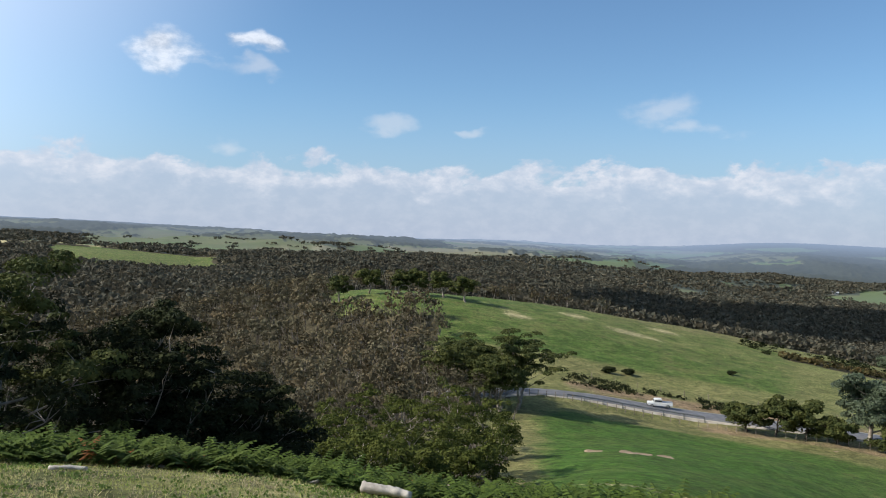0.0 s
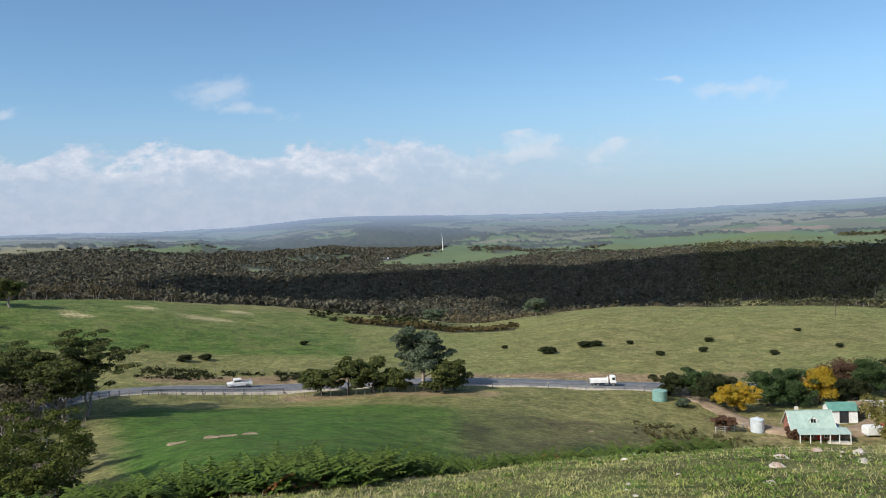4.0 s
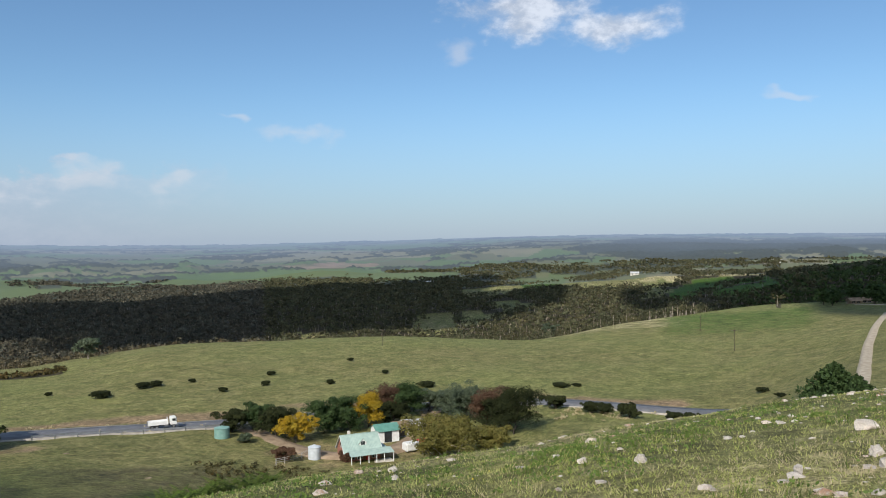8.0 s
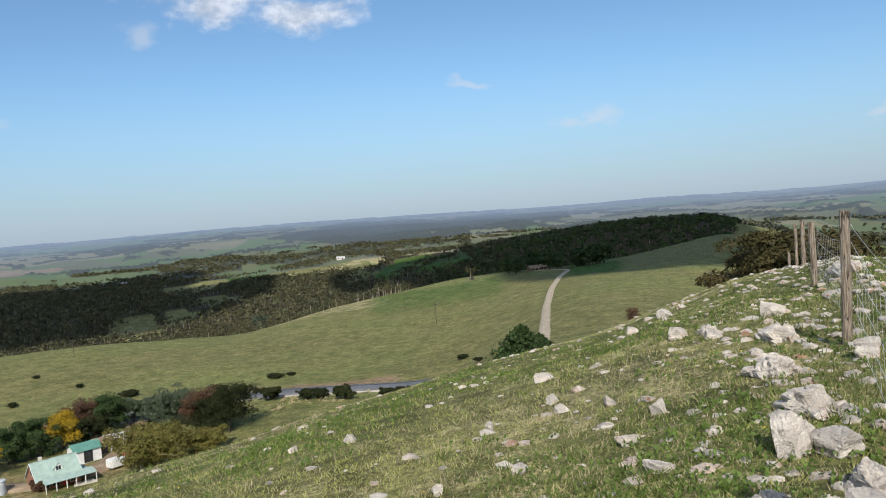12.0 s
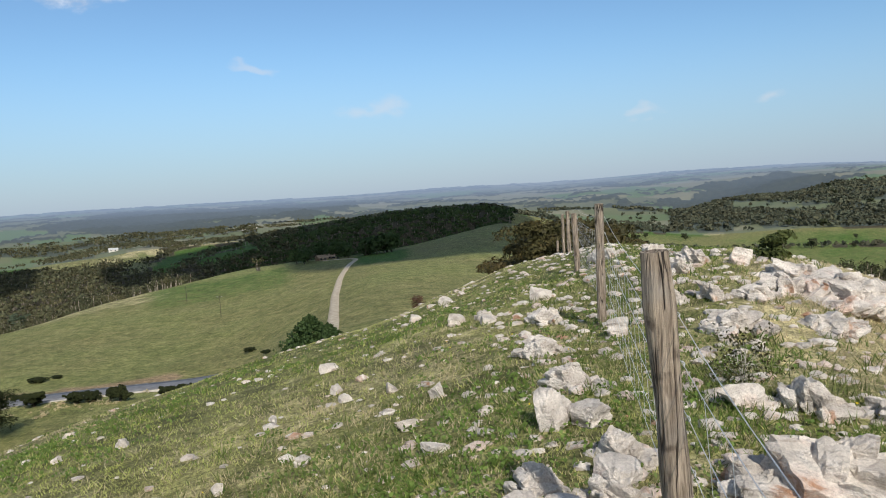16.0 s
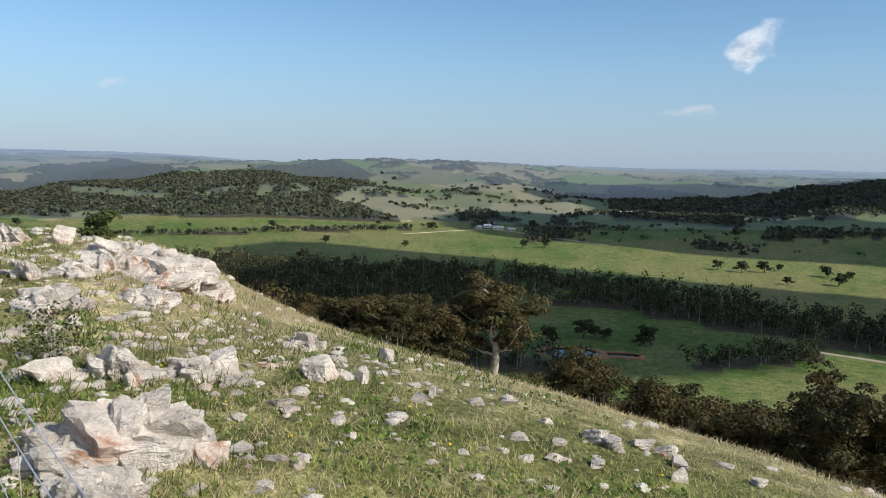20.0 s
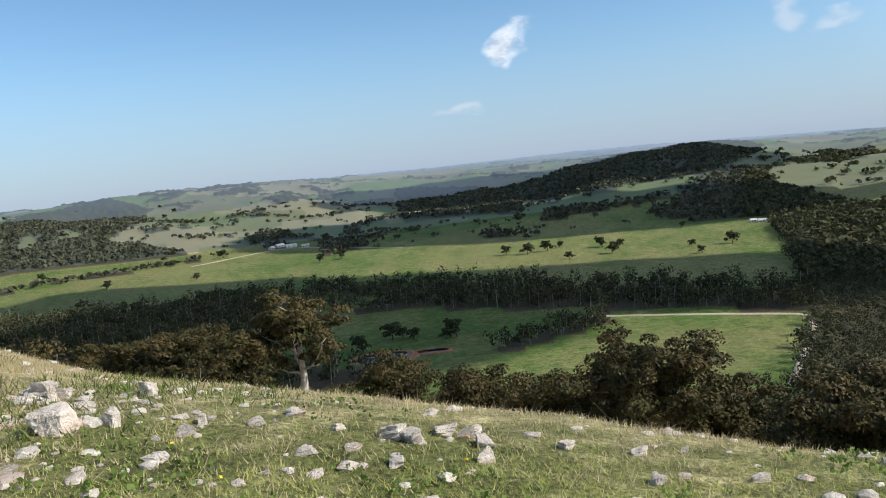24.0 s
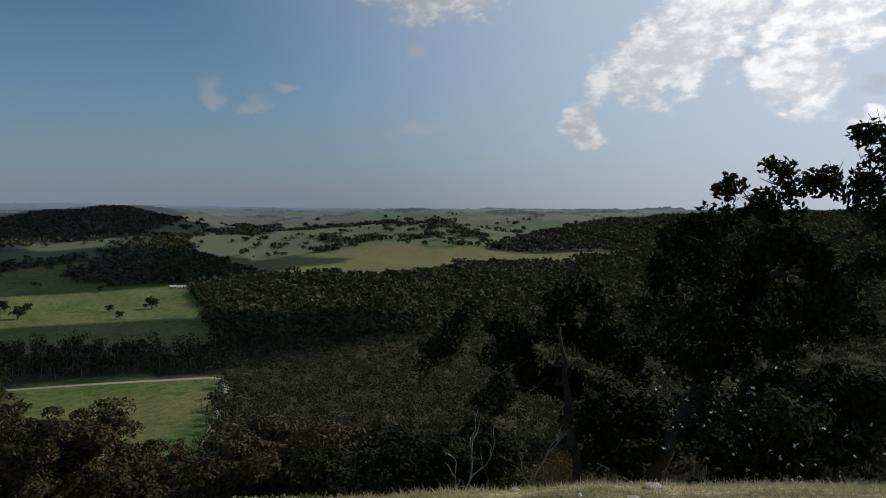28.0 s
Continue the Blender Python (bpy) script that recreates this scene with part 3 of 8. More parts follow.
def grow(seed, height, spread, girth, limbs=9, bare=0.35, clump=0.5, per=60, leaf=0.12, flat=0.65, twigs=3, lean=0.1, stems=1, top=0.75):
    """A tree with its foot at the origin: (wood, foliage) as (V, F) pairs."""
    rng = np.random.default_rng(seed)
    wood, centres, sizes = [], [], []
    for s in range(stems):
        base = np.array([0.0, 0, -0.25]) + (rng.normal(size=3) * [0.25, 0.25, 0] * girth * 4 if stems > 1 else 0)
        tilt = rng.normal(size=2) * lean + (rng.normal(size=2) * 0.25 if stems > 1 else 0)
        n = 8
        f = np.linspace(0, 1, n)
        P = base + np.stack([tilt[0] * height * f ** 1.3, tilt[1] * height * f ** 1.3, (height * top + 0.25) * f], 1)
        P[1:, :2] += np.cumsum(rng.normal(size=(n - 1, 2)) * 0.022 * height, 0)
        g = girth / math.sqrt(stems)
        wood.append(tube(P, g * (1.25 - 0.95 * f ** 0.8), 8))
        for i in range(limbs):
            k = bare + (1 - bare) * (i + rng.uniform(0, 0.8)) / limbs
            p0 = np.array([np.interp(k, f, P[:, c]) for c in range(3)])
            a = i * 2.4 + rng.uniform(-0.5, 0.5) + s
            reach = spread * (1.05 - 0.55 * k) * rng.uniform(0.6, 1.1)
            m = 6
            h = np.linspace(0, 1, m)
            Q = p0 + np.stack([math.cos(a) * reach * h, math.sin(a) * reach * h, reach * (0.25 * h + rng.uniform(0.15, 0.75) * h ** 2)], 1)
            Q[1:] += np.cumsum(rng.normal(size=(m - 1, 3)) * 0.045 * reach, 0)
            Q[:, 2] = np.minimum(Q[:, 2], height * 0.95)
            wood.append(tube(Q, g * (0.42 - 0.16 * k) * (1.05 - h), 5))
            centres.append(Q[-1])
            for _ in range(twigs):
                q0 = Q[rng.integers(2, m)]
                d = rng.normal(size=3) * [1, 1, 0.5]
                d[2] = abs(d[2]) * 0.8
                q1 = q0 + d / np.linalg.norm(d) * reach * rng.uniform(0.25, 0.5)
                q1[2] = min(q1[2], height * 0.97)
                wood.append(tube([q0, (q0 + q1) / 2 + rng.normal(size=3) * 0.04 * reach, q1], [g * 0.13, g * 0.09, g * 0.02], 4))
                centres.append(q1)
        centres.append(P[-1] + [0, 0, height * 0.04])
    # each cluster of leaves is a ragged dome over its twig, the sprays lying along its face
    C = np.array(centres)
    r = clump * rng.uniform(0.6, 1.3, (len(C), 1, 1))
    d = rng.normal(size=(len(C), per, 3))
    d /= np.linalg.norm(d, axis=2, keepdims=True)
    d[..., 2] = np.where(d[..., 2] < -0.25, -d[..., 2], d[..., 2])
    d *= rng.uniform(0.72, 1.08, (len(C), per, 1))
    L = (C[:, None] + d * r * [1, 1, flat]).reshape(-1, 3)
    out = (d * [1, 1, 1 / flat]).reshape(-1, 3)
    keep = L[:, 2] > 0.05 * height
    return join(*wood), sprays(L[keep], out[keep], leaf, rng)


def tree(name, label, category, wood_mat, leaf_mat, at, group="", **kw):
    w, l = grow(**kw)
    t = thing(name, label, category, at, group)
    part("trunk", w, wood_mat, t, smooth=True)
    part("crown", l, leaf_mat, t)
    return t


def turned(p, spin=0.0, size=1.0, lean=0.0):
    return Matrix.Translation(p) @ pose(0, 0, 0, lean, 0, spin) @ Matrix.Scale(size, 4)




# ---------------------------------------------------------------- landform
# Lines of the landform round the hilltop: bearing clockwise from +Y in degrees, distance, height (eye level is 0).
FOOT = [(0, 5, -2.02), (30, 5, -2.1), (60, 5, -2.0), (90, 5, -1.68), (105, 5, -1.42), (120, 5, -1.4), (135, 5, -1.52), (160, 5, -1.85),
        (180, 5, -2.05), (200, 5, -2.1), (230, 5, -1.9), (270, 5, -1.5), (300, 5, -1.55), (330, 5, -1.75)]
BROW = [(0, 9.5, -3.1), (25, 8.5, -2.85), (32, 9, -2.97), (41, 11, -3.45), (49, 13, -3.85), (58, 15, -4.27), (68, 18, -4.7), (80, 22, -4.75),
        (87, 26, -4.9), (93, 26, -4.3), (98, 24, -3.2), (103, 20, -2.0), (106.5, 18, -1.65), (110, 14, -1.2), (114, 12, -1.1), (118, 10.5, -1.05),
        (123, 10, -1.2), (127.5, 10, -1.5), (132, 11, -2.05), (136, 12, -2.6), (141, 13, -3.2), (147, 14, -4.14), (153, 14, -4.66), (161, 13, -4.86),
        (169, 12, -4.88), (175, 11.3, -4.74), (184, 10.6, -4.56), (193, 9.6, -4.25), (218, 9.5, -3.6), (229, 10, -3.4), (270, 10, -2.5), (300, 12, -2.7),
        (330, 12, -2.95), (341, 11, -2.97)]
SLOPE = [(0, 22, -8.0), (15, 22, -8.2), (30, 22, -8.6), (45, 28, -10.2), (58, 34, -11.8), (70, 45, -14.2), (85, 60, -15.5), (95, 60, -12.5),
         (103, 55, -9.5), (110, 45, -9.5), (118, 40, -10), (128, 38, -10.5), (140, 40, -11.5), (150, 40, -12.4), (165, 36, -14.1), (180, 32, -14.0),
         (195, 28, -12.8), (220, 26, -9.6), (240, 30, -9), (270, 40, -10), (300, 40, -11), (325, 30, -8.4), (345, 26, -8.2)]
BENCH = [(340, 130, -40), (350, 120, -33), (0, 100, -27), (8, 80, -22.5), (15, 75, -20.5), (22, 80, -22.5), (30, 95, -28.5), (40, 110, -34), (50, 135, -41),
         (60, 140, -42), (70, 140, -39), (80, 140, -33), (88, 140, -25), (95, 160, -24), (103, 180, -28), (110, 170, -40), (120, 160, -48),
         (140, 150, -48), (160, 140, -48), (180, 130, -46), (200, 120, -42), (230, 120, -38), (260, 130, -38), (300, 140, -44), (325, 140, -42)]
ROADLINE = [(320, 260, -52), (340, 220, -46), (352, 185, -35), (0, 168, -30.5), (8, 165, -31.2), (13, 165, -33.4), (19, 168, -35.1), (32, 172, -37.1), (40, 174, -38.7),
            (47, 176, -39.7), (55, 184, -40.3), (62, 190, -40.3), (68, 190, -39.6), (73, 187, -39.7), (80, 182, -39.9), (84, 190, -38.5), (88, 220, -33), (92, 240, -27.5),
            (98, 260, -27), (104, 300, -30), (110, 280, -56), (120, 260, -70), (140, 260, -75), (160, 250, -77), (180, 240, -76), (200, 230, -70),
            (230, 220, -64), (260, 240, -60), (300, 280, -58)]
CREST = [(320, 420, -46), (335, 380, -40), (345, 320, -31), (355, 270, -19.5), (3, 275, -21.5), (9, 288, -25.2), (17, 300, -32), (24, 308, -38.3), (30, 310, -43),
         (32.5, 310, -45.6), (37, 305, -42.6), (42, 300, -39.7), (50, 300, -40.5), (57, 300, -39.9), (63, 310, -42), (69, 320, -43.8), (75, 390, -43.2),
         (81, 440, -41), (87, 470, -37.6), (91, 440, -35.2), (96.4, 500, -36.6), (102, 560, -26.4), (104, 570, -26), (108, 520, -50), (114, 480, -76),
         (125, 450, -84), (150, 420, -86), (180, 400, -86), (200, 400, -84), (230, 400, -80), (260, 420, -66), (300, 450, -56)]
HOLLOW = [(330, 640, -34), (345, 600, -36), (355, 520, -42), (5, 520, -58), (15, 540, -72), (25, 580, -82), (35, 620, -90), (45, 620, -90), (60, 600, -84),
          (68, 560, -76), (75, 600, -72), (82, 620, -68), (90, 610, -58), (97, 640, -50), (103, 660, -44), (110, 640, -70), (120, 640, -86), (150, 620, -86),
          (180, 600, -86), (200, 650, -82), (230, 650, -80), (280, 700, -60)]
SPUR = [(330, 920, -27), (338, 900, -25.5), (343, 920, -38), (355, 900, -34), (5, 900, -50), (20, 900, -72), (35, 950, -80), (50, 950, -78), (62, 900, -73),
        (72, 900, -66), (78, 820, -57), (82, 780, -53), (87, 770, -40.5), (95, 760, -24.5), (101, 760, -23.5), (104.5, 770, -33), (109, 800, -66), (116, 860, -84),
        (130, 900, -85), (150, 900, -85), (180, 850, -85), (190, 900, -76), (205, 1000, -72), (215, 1000, -74), (235, 1000, -66), (280, 1000, -50)]
RISE = [(330, 1500, -20), (345, 1500, -30), (355, 1500, -32), (5, 1500, -46), (12, 1500, -58), (20, 1500, -72), (30, 1500, -80), (45, 1550, -88), (60, 1500, -80),
        (75, 1500, -66), (90, 1500, -56), (105, 1500, -62), (115, 1500, -80), (123, 1500, -58), (130, 1500, -44), (138, 1500, -52), (146, 1400, -76), (157, 1400, -90),
        (164, 1500, -62), (170, 1600, -36), (176, 1600, -20), (181, 1550, -40), (186, 1500, -62), (192, 1500, -58), (199, 1600, -36), (206, 1500, -56), (213, 1600, -46),
        (222, 1600, -40), (240, 1600, -36), (290, 1500, -30)]
HILLS = [(330, 2600, 8), (340, 2600, 3), (352, 2600, -16), (0, 2600, -26), (10, 2600, -48), (17, 2600, -72), (23, 2600, -44), (30, 2600, -56), (45, 2600, -70),
         (60, 2600, -54), (67, 2600, -34), (77, 2600, -38), (90, 2600, -46), (105, 2600, -48), (115, 2600, -40), (124, 2500, -22), (131, 2500, -17), (135, 2500, -15),
         (139, 2500, 1), (143, 2500, -9), (148, 2500, -3), (157, 2600, -26), (170, 2600, -36), (181, 2600, -32), (190, 2600, -36), (199, 2600, -34), (212, 2600, -40),
         (225, 2600, -42), (260, 2600, -20), (300, 2600, 0)]
HORIZON = [(330, 4800, 45), (337, 4800, 33), (344, 4800, 9), (352, 4800, -14), (357, 4800, -25), (5, 4800, -11), (9, 4800, -34), (17, 4800, -25), (23, 4800, 12),
           (29, 4800, -3), (37, 4800, -23), (47, 4800, -28), (58, 4800, -14), (67, 4800, 2), (77, 4800, 4), (91, 4800, -4), (100, 4800, 8), (107, 4800, 0),
           (115, 4800, 20), (125, 4800, 12), (132, 4800, -28), (139, 4800, -10), (148, 4800, -6), (157, 4800, -13), (164, 4800, -5), (173, 4800, -3), (181, 4800, -25),
           (190, 4800, -42), (200, 4800, -50), (212, 4800, -58), (222, 4800, -60), (260, 4800, -30), (300, 4800, 16)]
LINES = [FOOT, BROW, SLOPE, BENCH, ROADLINE, CREST, HOLLOW, SPUR, RISE, HILLS, HORIZON]
NA, NR = 1200, 220
RAD = np.geomspace(0.3, 4900, NR)


def round_line(line, soft):
    """Distance and height of a line at NA even bearings, eased over soft degrees."""
    rows = np.array(sorted(line), float)
    az = np.concatenate([rows[:, 0] - 360, rows[:, 0], rows[:, 0] + 360])
    grid = np.arange(NA) * 360.0 / NA
    n = max(1, int(soft * NA / 360))
    kernel = np.hanning(2 * n + 3)
    kernel /= kernel.sum()
    out = []
    for col in (1, 2):
        v = np.interp(grid, az, np.tile(rows[:, col], 3))
        v = np.concatenate([v[-n - 1:], v, v[:n + 1]])
        out.append(np.convolve(v, kernel, mode="valid"))
    return out


def swell(x, y, seed=0.0):
    """Gentle unevenness, about -1 to 1, from sines at odd angles."""
    s = 0
    for k, (a, w) in enumerate([(0.3, 1.0), (1.4, 1.7), (2.3, 2.9), (0.9, 4.3), (2.9, 6.1)]):
        s = s + np.sin((x * math.cos(a) + y * math.sin(a)) * w + seed * 3.1 + k * 1.7 + 1.3 * np.sin((y * math.cos(a) - x * math.sin(a)) * w * 0.6 + k)) / (1 + 0.55 * k)
    return s / 2.6


def make_land():
    knots = [round_line(l, 2.0 if i == 1 else 4.0) for i, l in enumerate(LINES)]
    R = np.stack([np.zeros(NA)] + [k[0] for k in knots], 0)
    Z = np.stack([np.full(NA, -1.55)] + [k[1] for k in knots], 0)
    H = np.empty((NR, NA))
    for j in range(NA):
        r, z = R[:, j], Z[:, j]
        h, d = np.diff(r), np.diff(z) / np.diff(r)
        m = np.zeros(len(r))
        same = d[:-1] * d[1:] > 0
        w1, w2 = 2 * h[1:] + h[:-1], h[1:] + 2 * h[:-1]
        with np.errstate(divide="ignore", invalid="ignore"):
            m[1:-1] = np.where(same, (w1 + w2) / (w1 / d[:-1] + w2 / d[1:]), 0)
        m[0], m[-1] = d[0], d[-1]
        k = np.clip(np.searchsorted(r, RAD, side="right") - 1, 0, len(r) - 2)
        u = np.clip((RAD - r[k]) / h[k], 0, 1.0)
        H[:, j] = (z[k] * (1 + 2 * u) * (1 - u) ** 2 + m[k] * h[k] * u * (1 - u) ** 2 + z[k + 1] * u * u * (3 - 2 * u) + m[k + 1] * h[k] * u * u * (u - 1))
    az = np.radians(np.arange(NA) * 360.0 / NA)
    X, Y = RAD[:, None] * np.sin(az), RAD[:, None] * np.cos(az)
    fade = np.clip((RAD[:, None] - 350) / 500, 0, 1)
    H = H + 0.05 * swell(X * 0.9, Y * 0.9) * np.clip(RAD[:, None] / 3, 0, 1) * np.clip(1.4 - RAD[:, None] / 40, 0, 1)
    H = H + 0.4 * swell(X / 9, Y / 9, 2) * np.clip((RAD[:, None] - 20) / 60, 0, 1) * (1 - fade)
    deg = (np.degrees(az) + 60) % 360 - 60
    open_land = 1 - 0.75 * ((deg > 108) & (deg < 186))[None] * (RAD[:, None] < 1150)
    H = H + fade * (7 * (0.6 - np.abs(swell(X / 190, Y / 190, 1))) + 5 * swell(X / 120, Y / 120, 6) + 1.5 * swell(X / 50, Y / 50, 4)) * np.clip((4900 - RAD[:, None]) / 2500, 0.2, 1) * open_land * (1 + 1.1 * np.clip((RAD[:, None] - 1050) / 300, 0, 1) * np.clip((2700 - RAD[:, None]) / 400, 0, 1))
    return X, Y, H


LX, LY, LH = make_land()


def ground(x, y):
    """Height of the land at x, y (numbers or arrays)."""
    x, y = np.asarray(x, float), np.asarray(y, float)
    r = np.clip(np.hypot(x, y), RAD[0], RAD[-1])
    fr = np.clip(np.log(r / RAD[0]) / np.log(RAD[-1] / RAD[0]) * (NR - 1), 0, NR - 1.001)
    fa = (np.degrees(np.arctan2(x, y)) % 360) / 360 * NA
    i, j = fr.astype(int), fa.astype(int) % NA
    u, v, j2 = fr - i, fa - np.floor(fa), (j + 1) % NA
    return (LH[i, j] * (1 - u) + LH[i + 1, j] * u) * (1 - v) + (LH[i, j2] * (1 - u) + LH[i + 1, j2] * u) * v


def spot(az, r, up=0.0):
    """The point of the ground at a bearing and distance."""
    x, y = r * math.sin(radians(az)), r * math.cos(radians(az))
    return Vector((x, y, float(ground(x, y)) + up))


# ---------------------------------------------------------------- land cover
def polar(x, y):
    a = (np.degrees(np.arctan2(x, y)) + 60) % 360 - 60
    return a, np.hypot(x, y)


def inside(v, lo, hi, soft):
    return np.clip((v - lo) / soft, 0, 1) * np.clip((hi - v) / soft, 0, 1)


def brow_at(a):
    rows = np.array(sorted(BROW))
    return np.interp(np.asarray(a) % 360, rows[:, 0], rows[:, 1], period=360)


# Far country as a map: kind of land, then its outline by bearing and angle above eye level, later ones over earlier ones.
FAR_NORTH = [
    ("pasture", [(-24.5, -0.4), (-20, 0.1), (-14, -0.2), (-8.5, -0.8), (-10, -1.3), (-14, -1.3), (-19, -0.9), (-24.5, -1.0)]),
    ("green", [(7.7, -1.29), (13.2, -1.34), (17.2, -1.79), (15.6, -2.02), (11.8, -1.98)]),
    ("pasture", [(15.7, -2.98), (18.1, -3.31), (19.3, -3.54), (17.0, -3.61)]),
    ("green", [(19, -2.75), (25.5, -2.6), (25.5, -2.78), (20, -2.95)]),
    ("farm", [(30, -1.2), (66, -0.8), (66, -2.3), (50, -2.3), (34, -2.35), (30.5, -2.3)]),
    ("soil", [(49.5, -1.95), (53, -1.75), (57, -1.8), (57, -2.1), (52, -2.2)]),
    ("green", [(26.6, -3.18), (32.1, -2.26), (36.4, -2.45), (42.6, -2.4), (50.2, -2.25), (58.3, -2.15), (64.3, -2.25), (63.8, -2.9), (57.8, -3.06), (50.2, -2.75), (44.2, -3.19), (38.4, -3.16), (32, -3.79), (25.3, -3.6)]),
    ("wood", [(32.5, -2.55), (37, -2.62), (43, -2.62), (42, -2.85), (37, -2.85), (33, -2.75)]),
    ("wood", [(24, -0.3), (28, -0.71), (34.5, -1.55), (30, -2.35), (25, -2.9)]),
    ("grove", [(63, -2.3), (73, -2.35), (84, -1.75), (85, -6.0), (63.2, -6.6)]),
    ("wood", [(66, -4.3), (69, -3.7), (75, -4.0), (76, -5.0), (70, -5.4), (66.5, -5.6)]),
    ("green", [(66.5, -3.17), (70, -2.75), (72.0, -2.9), (70, -3.5), (68.1, -3.8)]),
    ("pasture", [(74.8, -3.53), (77.2, -3.12), (78.4, -3.49), (76.5, -3.8)]),
    ("green", [(79.5, -3.0), (84.4, -2.8), (86, -3.5), (80.7, -4.5), (77.2, -4.5)]),
    ("pasture", [(64.9, -4.76), (66.4, -4.55), (68.5, -4.8), (68.4, -5.4), (65.9, -5.2)]),
    ("bare", [(59.2, -6.7), (60.2, -5.6), (62.5, -5.5), (63.2, -7.1), (60.6, -7.7)]),
    ("bare", [(51.1, -6.6), (53.5, -6.7), (53.5, -7.7), (51.3, -7.6)]),
    ("ridge", [(54, -0.2), (90, 0.2), (108, 0.2), (108, -1.6), (84, -1.3), (79, -1.6), (73, -2.2), (60, -2.1), (54, -1.5)]),
    ("wood", [(70.1, -1.06), (75.8, -0.24), (83.1, -0.48), (92, -0.45), (92, -1.0), (83, -1.31), (78.5, -1.54), (74.4, -1.52)]),
    ("wood", [(14, -0.6), (19, -0.15), (24, 0.4), (30, 0.1), (33, -0.5), (26, -0.75)]),
    ("green", [(20.5, -0.42), (24, -0.2), (26.5, -0.35), (24, -0.62)]),
]
FAR_SOUTH = [
    ("farm", [(104, 0.4), (126, 0.4), (126, -4.0), (104, -4.0)]),
    ("wood", [(114.6, -2.4), (117.5, -0.92), (121.9, -0.35), (126.4, -1.2), (131.3, -0.7), (136.3, -0.1), (139.3, -1.17), (137.2, -2.0), (135.7, -2.7), (138.4, -3.4), (141.2, -4.6), (134.5, -4.5), (126, -4.1), (120, -3.7), (114.6, -4.0)]),
    ("pasture", [(118, -2.0), (122, -2.3), (125.5, -2.6), (124, -3.0), (119, -2.7)]),
    ("bare", [(130.3, -1.93), (133.6, -1.66), (134.7, -2.28), (130.5, -2.7)]),
    ("bare", [(126.5, -2.5), (130, -1.6), (130.4, -1.8), (127, -2.8)]),
    ("scrub", [(143, -0.5), (145.7, -0.1), (151.1, -0.5), (156, -1.9), (155.6, -2.5), (149.7, -2.0)]),
    ("scrub", [(144.5, -3.6), (150, -4.0), (155, -4.3), (155, -4.9), (146, -4.6)]),
    ("wood", [(156, -1.4), (165, -2.3), (165, -4.0), (156, -3.7)]),
    ("wood", [(162.5, -2.5), (168.7, -1.17), (173, -0.6), (176.7, -0.2), (180.5, -0.6), (181.6, -1.1), (178.6, -2.2), (171.8, -2.85), (166, -3.3)]),
    ("scrub", [(170, -4.2), (175, -3.2), (179.1, -2.2), (181.8, -2.4), (182, -3.74), (180.5, -4.61), (174.3, -4.47)]),
    ("wood", [(155, -4.9), (163.8, -5.0), (183, -4.3), (183, -5.3), (172, -5.5), (160, -5.7)]),
    ("pasture", [(181.6, -1.5), (185, -1.5), (188.5, -1.35), (204.8, -1.3), (208.9, -1.36), (209.2, -2.28), (205.8, -2.7), (204.8, -3.24), (198.6, -4.2), (192.5, -4.4), (187.1, -4.2), (182.4, -4.1)]),
    ("scrub", [(190, -2.6), (194, -2.1), (197, -2.0), (199, -1.6), (200, -1.8), (197, -2.5), (192, -3.0)]),
    ("scrub", [(196, -3.5), (201, -2.8), (205, -2.4), (205.5, -2.6), (202, -3.1), (197, -3.8)]),
    ("wood", [(205.5, -2.7), (209.2, -1.75), (217, -0.9), (236, -0.9), (236, -4.5), (199, -4.5)]),
    ("green", [(204, -1.45), (208.8, -1.4), (208.5, -2.1), (205.2, -2.4)]),
]
#       trees, lush, dry, soil
KINDS = {"wood": (0.95, 0.2, 0.1, 0.0), "grove": (0.42, 0.45, 0.25, 0.0), "scrub": (0.5, 0.4, 0.2, 0.0), "green": (0.01, 0.75, 0.12, 0.0), "pasture": (0.03, 0.4, 0.3, 0.0),
         "soil": (0.0, 0.2, 0.3, 0.55), "bare": (0.04, 0.25, 0.34, 0.36), "farm": (0.2, 0.5, 0.3, 0.0), "ridge": (0.22, 0.5, 0.3, 0.0), "open": (0.06, 0.45, 0.3, 0.0)}


def within(a, e, outline):
    """Which points lie inside an outline."""
    hit = np.zeros(a.shape, bool)
    for (a0, e0), (a1, e1) in zip(outline, outline[1:] + outline[:1]):
        if e0 != e1:
            hit ^= ((e0 > e) != (e1 > e)) & (a < (a1 - a0) * (e - e0) / (e1 - e0) + a0)
    return hit


